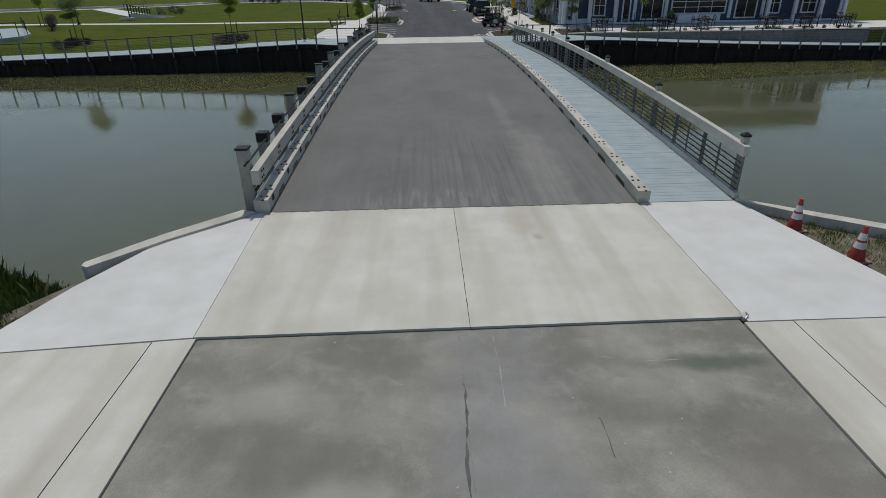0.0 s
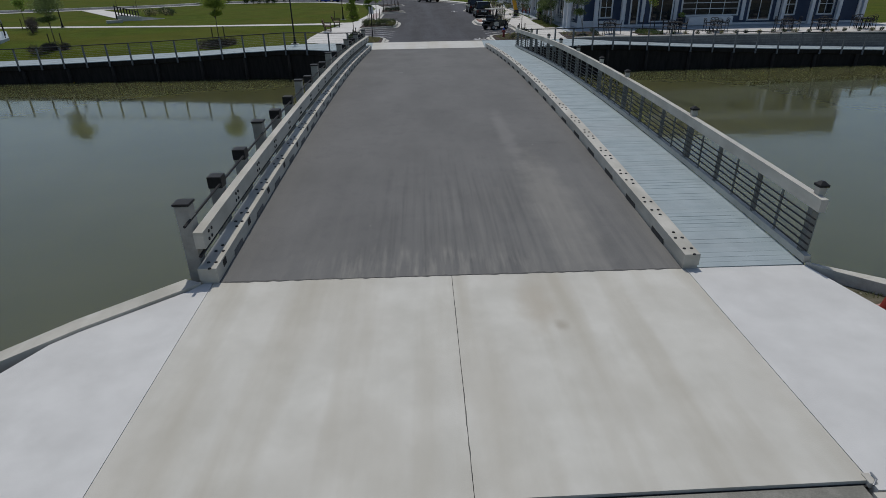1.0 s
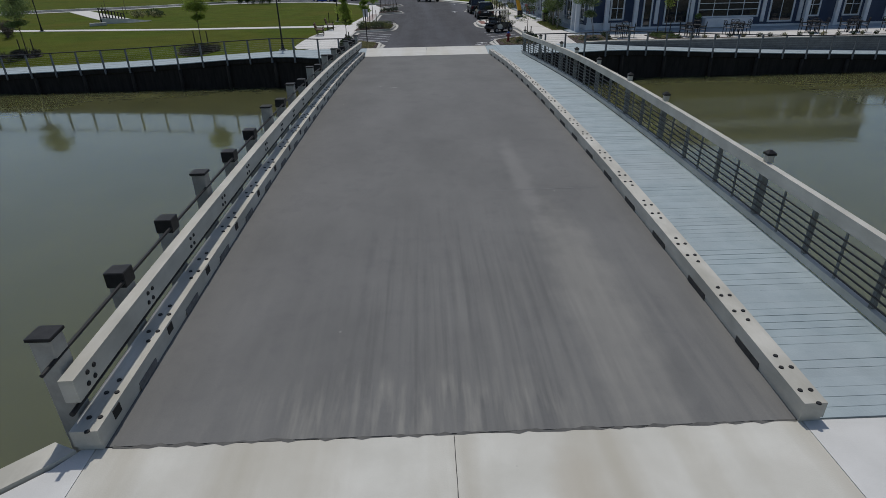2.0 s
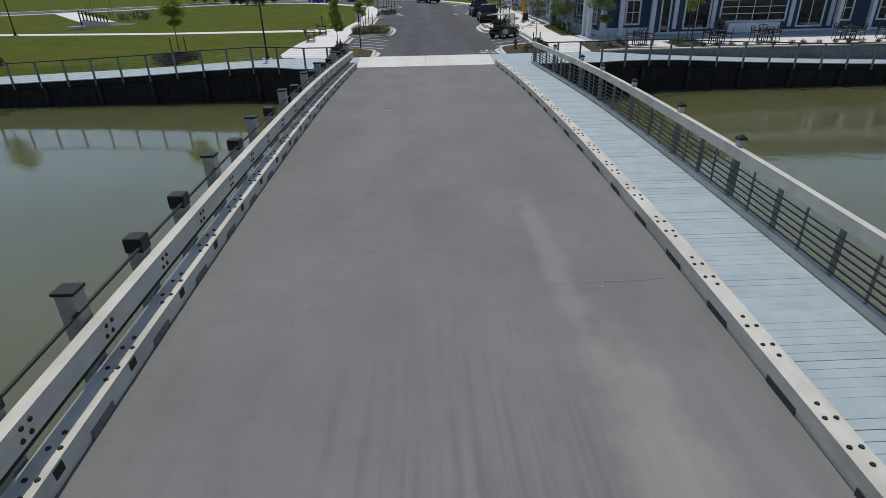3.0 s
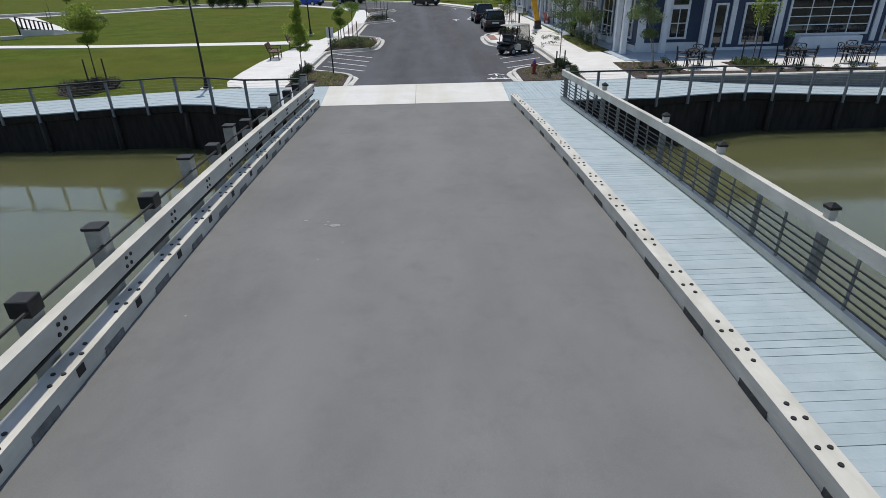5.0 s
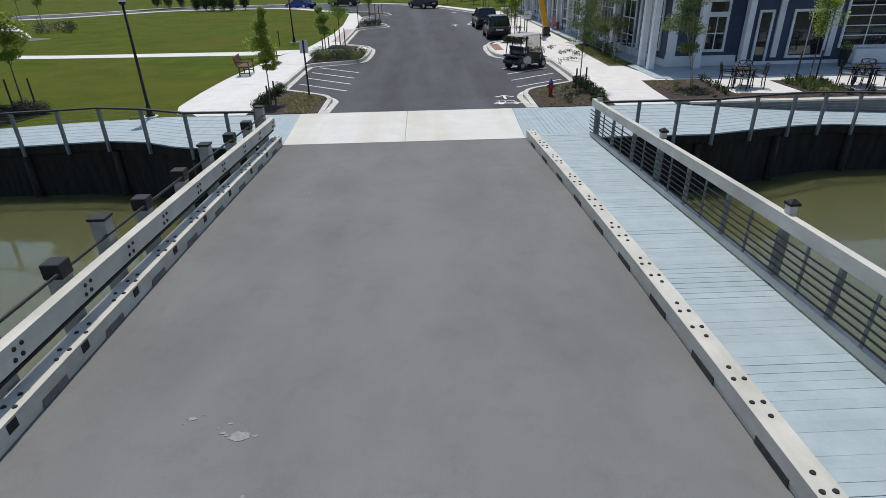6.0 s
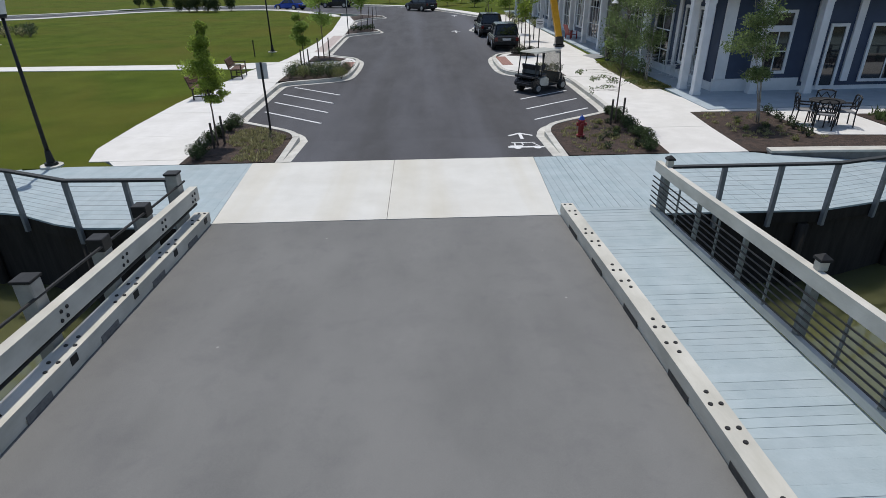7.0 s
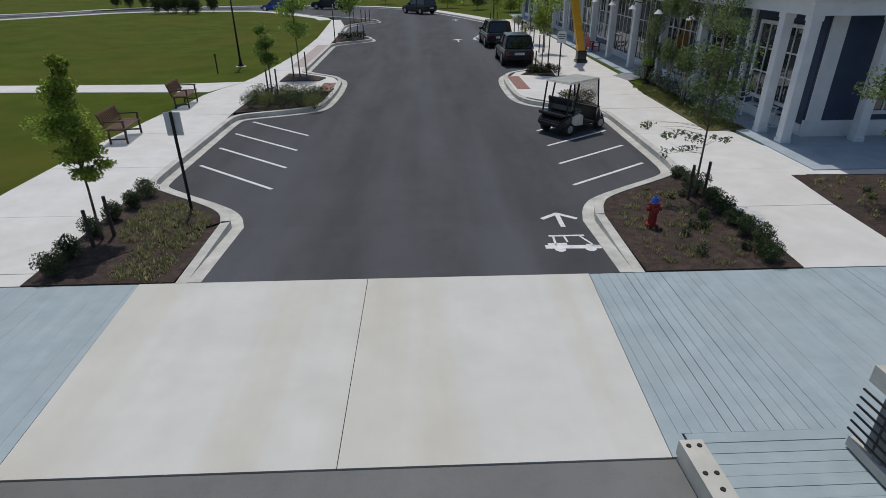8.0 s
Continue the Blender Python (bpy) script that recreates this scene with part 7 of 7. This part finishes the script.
for k in range(1, 13):
    piece("pilaster", PIL, pose(SIDE_X - 0.055, 51.6 + 3.6 * k, 0, 0, 0, 90), house)
# porch beam, soffit and roof
bm = B()
box(bm, 10.95, 35.2, 50.52, 50.88, EAVE, EAVE + 0.34)
box(bm, 11.0, 11.36, 50.89, 101, EAVE, EAVE + 0.34)
part("porch_beam", bm, WHITE, house, "white porch beam")
bm = B()
box(bm, 10.8, 35.4, 50.4, 53.5, EAVE + 0.35, EAVE + 0.42)
box(bm, 10.8, 13.2, 53.5, 101, EAVE + 0.35, EAVE + 0.42)
part("soffit", bm, WHITE, house)
bm = B()
loft(bm, [[(10.75, 50.35, EAVE + 0.421), (35.4, 50.35, EAVE + 0.421), (35.4, 101.2, EAVE + 0.421), (10.75, 101.2, EAVE + 0.421)],
          [(10.75, 50.35, EAVE + 0.5), (35.4, 50.35, EAVE + 0.5), (35.4, 101.2, EAVE + 0.5), (10.75, 101.2, EAVE + 0.5)]])
part("porch_roof", bm, WHITE, house)
bm = B()
box(bm, 11.31, 35.0, 50.61, 58.0, EAVE + 0.501, 5.29)
box(bm, 11.31, 20.0, 58.0, 101.0, EAVE + 0.501, 5.29)
upper_wall = part("upper_wall", bm, BLUE_D, house, "navy lap siding")
siding(upper_wall, BLUE, 11.2, 35.0, 50.5, EAVE + 0.501, 5.3)
siding(upper_wall, BLUE, 50.61, 101.0, 11.2, EAVE + 0.501, 5.3, axis="y")
bm = B()
loft(bm, [[(10.9, 50.2, 5.3), (35.4, 50.2, 5.3), (35.4, 101.2, 5.3), (10.9, 101.2, 5.3)], [(18.5, 58.0, 7.6), (29, 58.0, 7.6), (29, 95, 7.6), (18.5, 95, 7.6)]])
part("roof", bm, STONE, house, "low grey roof")
# openings
opening("window", 13.9, 14.74, 0.78, 2.20, 2, 2)
opening("transom_window", 13.9, 14.74, 2.42, 2.85, 1, 1)
opening("door", 16.35, 16.85, 0.14, 2.35, 1, 1)
opening("double_door", 17.98, 19.62, 0.42, 2.35, 2, 1)
opening("glazed_door", 20.47, 24.95, 0.82, 3.0, 4, 5)
bm = B()
box(bm, 20.8, 24.4, WALL_Y - 0.75, WALL_Y - 0.10, 0.05, 0.72, 0.05)
part("counter", bm, WHITE, house, "white panel under the glazed door")
opening("double_door", 25.95, 27.6, 0.42, 2.35, 2, 1)
opening("window", 28.6, 29.6, 0.75, 2.9, 2, 3)
opening("window", 31.6, 32.7, 0.75, 2.9, 2, 3)
for k in range(12):
    y0 = 52.2 + 3.6 * k
    if k in (2, 3, 4, 6, 7):
        opening("storefront", y0 - 0.25, y0 + 2.75, 0.2, 3.15, 5, 3, "y", SIDE_X, 0.07)
    elif k % 3 == 1:
        opening("double_door", y0 + 0.2, y0 + 2.0, 0.14, 2.7, 2, 3, "y", SIDE_X)
    else:
        opening("window", y0 + 0.1, y0 + 1.1, 0.75, 2.9, 2, 3, "y", SIDE_X)
        opening("window", y0 + 1.45, y0 + 2.4, 0.75, 2.9, 2, 3, "y", SIDE_X)


def barn_lamp(y):
    t = thing("wall_lamp", "white gooseneck shade lamp on the porch beam", "lamp", (10.95, y, 2.95), group="wall lamps")
    bm = B()
    rod(bm, (0, 0, 0.15), (-0.30, 0, 0.22), 0.02, 0.02, 6)
    rod(bm, (-0.30, 0, 0.22), (-0.38, 0, 0.05), 0.02, 0.02, 6)
    part("arm", bm, BLACK, t)
    bm = B()
    rod(bm, (-0.38, 0, -0.10), (-0.38, 0, 0.06), 0.19, 0.05, 14)
    part("shade", bm, WHITE, t)


for k in range(7):
    barn_lamp(56.55 + 3.05 * k)


def rocking_chair(x, y, turn):
    t = thing("rocking_chair", "white slatted rocking chair on the porch", "chair", (x, y, 0.03), turn, group="rocking chairs")
    bm = B()
    box(bm, -0.26, 0.26, -0.24, 0.24, 0.42, 0.45, 0.008)
    part("seat", bm, WHITE, t)
    bm = B()
    for i in range(6):
        obox(bm, pose(-0.22 + 0.088 * i, 0.24, 0.44, -14), 0.05, 0.018, 0.66)
    obox(bm, pose(0, 0.40, 1.06, -14), 0.56, 0.03, 0.08)
    part("backrest", bm, WHITE, t)
    for sx in (-0.28, 0.28):
        bm = B()
        rod(bm, (sx, -0.24, 0.03), (sx, -0.24, 0.62), 0.02, 0.02, 6)
        rod(bm, (sx, 0.24, 0.03), (sx, 0.24, 0.62), 0.02, 0.02, 6)
        box(bm, sx - 0.04, sx + 0.04, -0.30, 0.28, 0.62, 0.645)
        part("side_frame", bm, WHITE, t)
        bm = B()
        for k in range(6):
            u0, u1 = -0.4 + 0.85 * k / 6, -0.4 + 0.85 * (k + 1) / 6
            rod(bm, (sx, u0, 0.02 + 0.25 * (u0 - 0.02) ** 2), (sx, u1, 0.02 + 0.25 * (u1 - 0.02) ** 2), 0.018, 0.018, 5)
        part("rocker", bm, WHITE, t)
    return t


first = rocking_chair(12.0, 52.7, 20)
for x, y, a in ((12.05, 53.9, -60), (12.0, 55.1, -75), (12.0, 57.4, -80), (12.0, 58.7, -70)):
    copy_thing(first, pose(x, y, 0.03, 0, 0, a))


def planter(x, y):
    t = thing("urn_planter", "tall dark urn with trailing plants on the sidewalk", "planter", (x, y, 0.004))
    bm = B()
    rod(bm, (0, 0, 0), (0, 0, 0.1), 0.16, 0.14, 12)
    rod(bm, (0, 0, 0.1), (0, 0, 0.75), 0.16, 0.27, 12)
    part("urn", bm, CARDARK, t)
    bm = B()
    leaf_cloud(bm, (0, 0, 0.88), (0.27, 0.27, 0.24), 300, 0.09, random.Random(4), 0.2)
    part("plant", bm, LEAF, t)


planter(10.75, 60.3)
planter(20.05, 50.3)
bm = B()
prism(bm, [(9.93, 62.3), (10.2, 60.9), (11.1, 61.5), (10.8, 63.1)], 0.006, 0.016)
structure("utility_cover", bm, SIGNBACK, "grey metal access cover in the sidewalk", "cover")

# ---- footbridge in the park ----
t = thing("park_footbridge", "pale boarded footbridge with dark rail posts in the lawn", "footbridge")


def bridge_z(y):
    return 0.55 * min(max((73.5 - y) / 3.2, 0), 1)


bm = B()
prism(bm, [(-33.5, 70.2), (-31.3, 71.4), (-29.7, 73.4), (-31.6, 74.0), (-34.8, 73.6)], -0.1, lambda x, y: bridge_z(y) + 0.01)
part("deck", bm, WALKC, t)
(xa, ya), (xb, yb) = (-33.4, 70.2), (-32.3, 73.0)
for i in range(9):
    f = i / 8
    pb = B()
    px, py = xa + (xb - xa) * f, ya + (yb - ya) * f
    box(pb, px - 0.045, px + 0.045, py - 0.045, py + 0.045, -0.1, bridge_z(py) + 0.98 - 0.25 * f)
    part("post", pb, BLACK, t)
rb = B()
for z0, z1 in ((0.12, 0.10), (0.95, 0.70)):
    rod(rb, (xa, ya, bridge_z(ya) + z0), (xb, yb, bridge_z(yb) + z1), 0.035, 0.035, 6)
part("rail", rb, BLACK, t)
bm = B()
obox(bm, pose(-32.6, 67.9, -0.03, 0, 0, 38), 1.5, 0.35, 0.3, 0.03)
structure("kerb_block", bm, CURBC, "pale concrete headwall beside the footbridge", "wall")

# low plants in the beds
for i in range(10):
    shrub(5.75 + 0.95 * rng.random(), 43.9 + 3.3 * rng.random(), 0.15, 0.2, (SHRUB, SHRUB_L, WEED)[i % 3], 400 + i, "small low plant in the mulch bed", n=120, size=0.05)
for i in range(7):
    shrub(10.1 + 1.6 * rng.random(), 44.3 + 3.3 * rng.random(), 0.14, 0.16, (WEED, SHRUB_L)[i % 2], 420 + i, "small low plant in the mulch bed", n=100, size=0.05)

# boarded overlook at the pond, west of the lawn
flat("overlook_deck", [(-33.1, 48.3), (-32.6, 50.0), (-33.4, 52.3), (-38.0, 59.0), (-46.0, 57.0), (-44.0, 45.5)], -0.8, 0.03, PLANK, "blue grey boarded overlook beside the lawn", "boardwalk")
t = thing("overlook_railing", "thin dark railing round the boarded overlook", "railing")
rim = [(-33.3, 48.5), (-32.9, 50.0), (-33.6, 52.2), (-35.1, 54.5), (-36.6, 56.7), (-38.0, 58.7)]
for x, y in rim:
    part("post", rod(B(), (x, y, 0.0), (x, y, 1.05), 0.03, 0.03, 6), BLACK, t)
part("top_rail", tube(B(), [(x, y, 1.06) for x, y in rim], 0.03, 6), BLACK, t)
for i in range(6):
    shrub(-34.3 - 0.25 * i + 0.6 * rng.random(), 56.2 + 0.5 * i, 0.5, 1.3, SHRUB_B, 450 + i, "tall dark shrub at the lawn's edge", n=260, size=0.11)
for i in range(22):
    shrub(8.6 + 2.6 * rng.random() + 0.06 * i, 80.0 + 0.6 * i, 0.5, 0.5, (WEED, PALEFLOWER, SHRUB_L)[i % 3], 470 + i, "low shrub with pale flowers beside the far sidewalk", n=260, size=0.09)
for i, (x, y, h) in enumerate(((4.5, 114.0, 4.0), (8.0, 110.5, 4.4), (11.5, 106.0, 4.2), (14.5, 103.0, 4.6), (7.0, 121.0, 5.0), (-4.0, 124.0, 5.0), (-12.0, 127.0, 5.2))):
    tree(x, y, h, [(0, 0, h * 0.2, 1.9, 1.4, 0.8, 2), (0, 0, h * 0.45, 1.7, 1.3, 0.9, 2.5), (0, 0, h * 0.75, 1.2, 1.1, 0.9, 1.6)], (LEAF_Y, LEAF_D)[i % 2], n=2600, size=0.19, seed=500 + i, label="leafy young tree beyond the bend of the street")
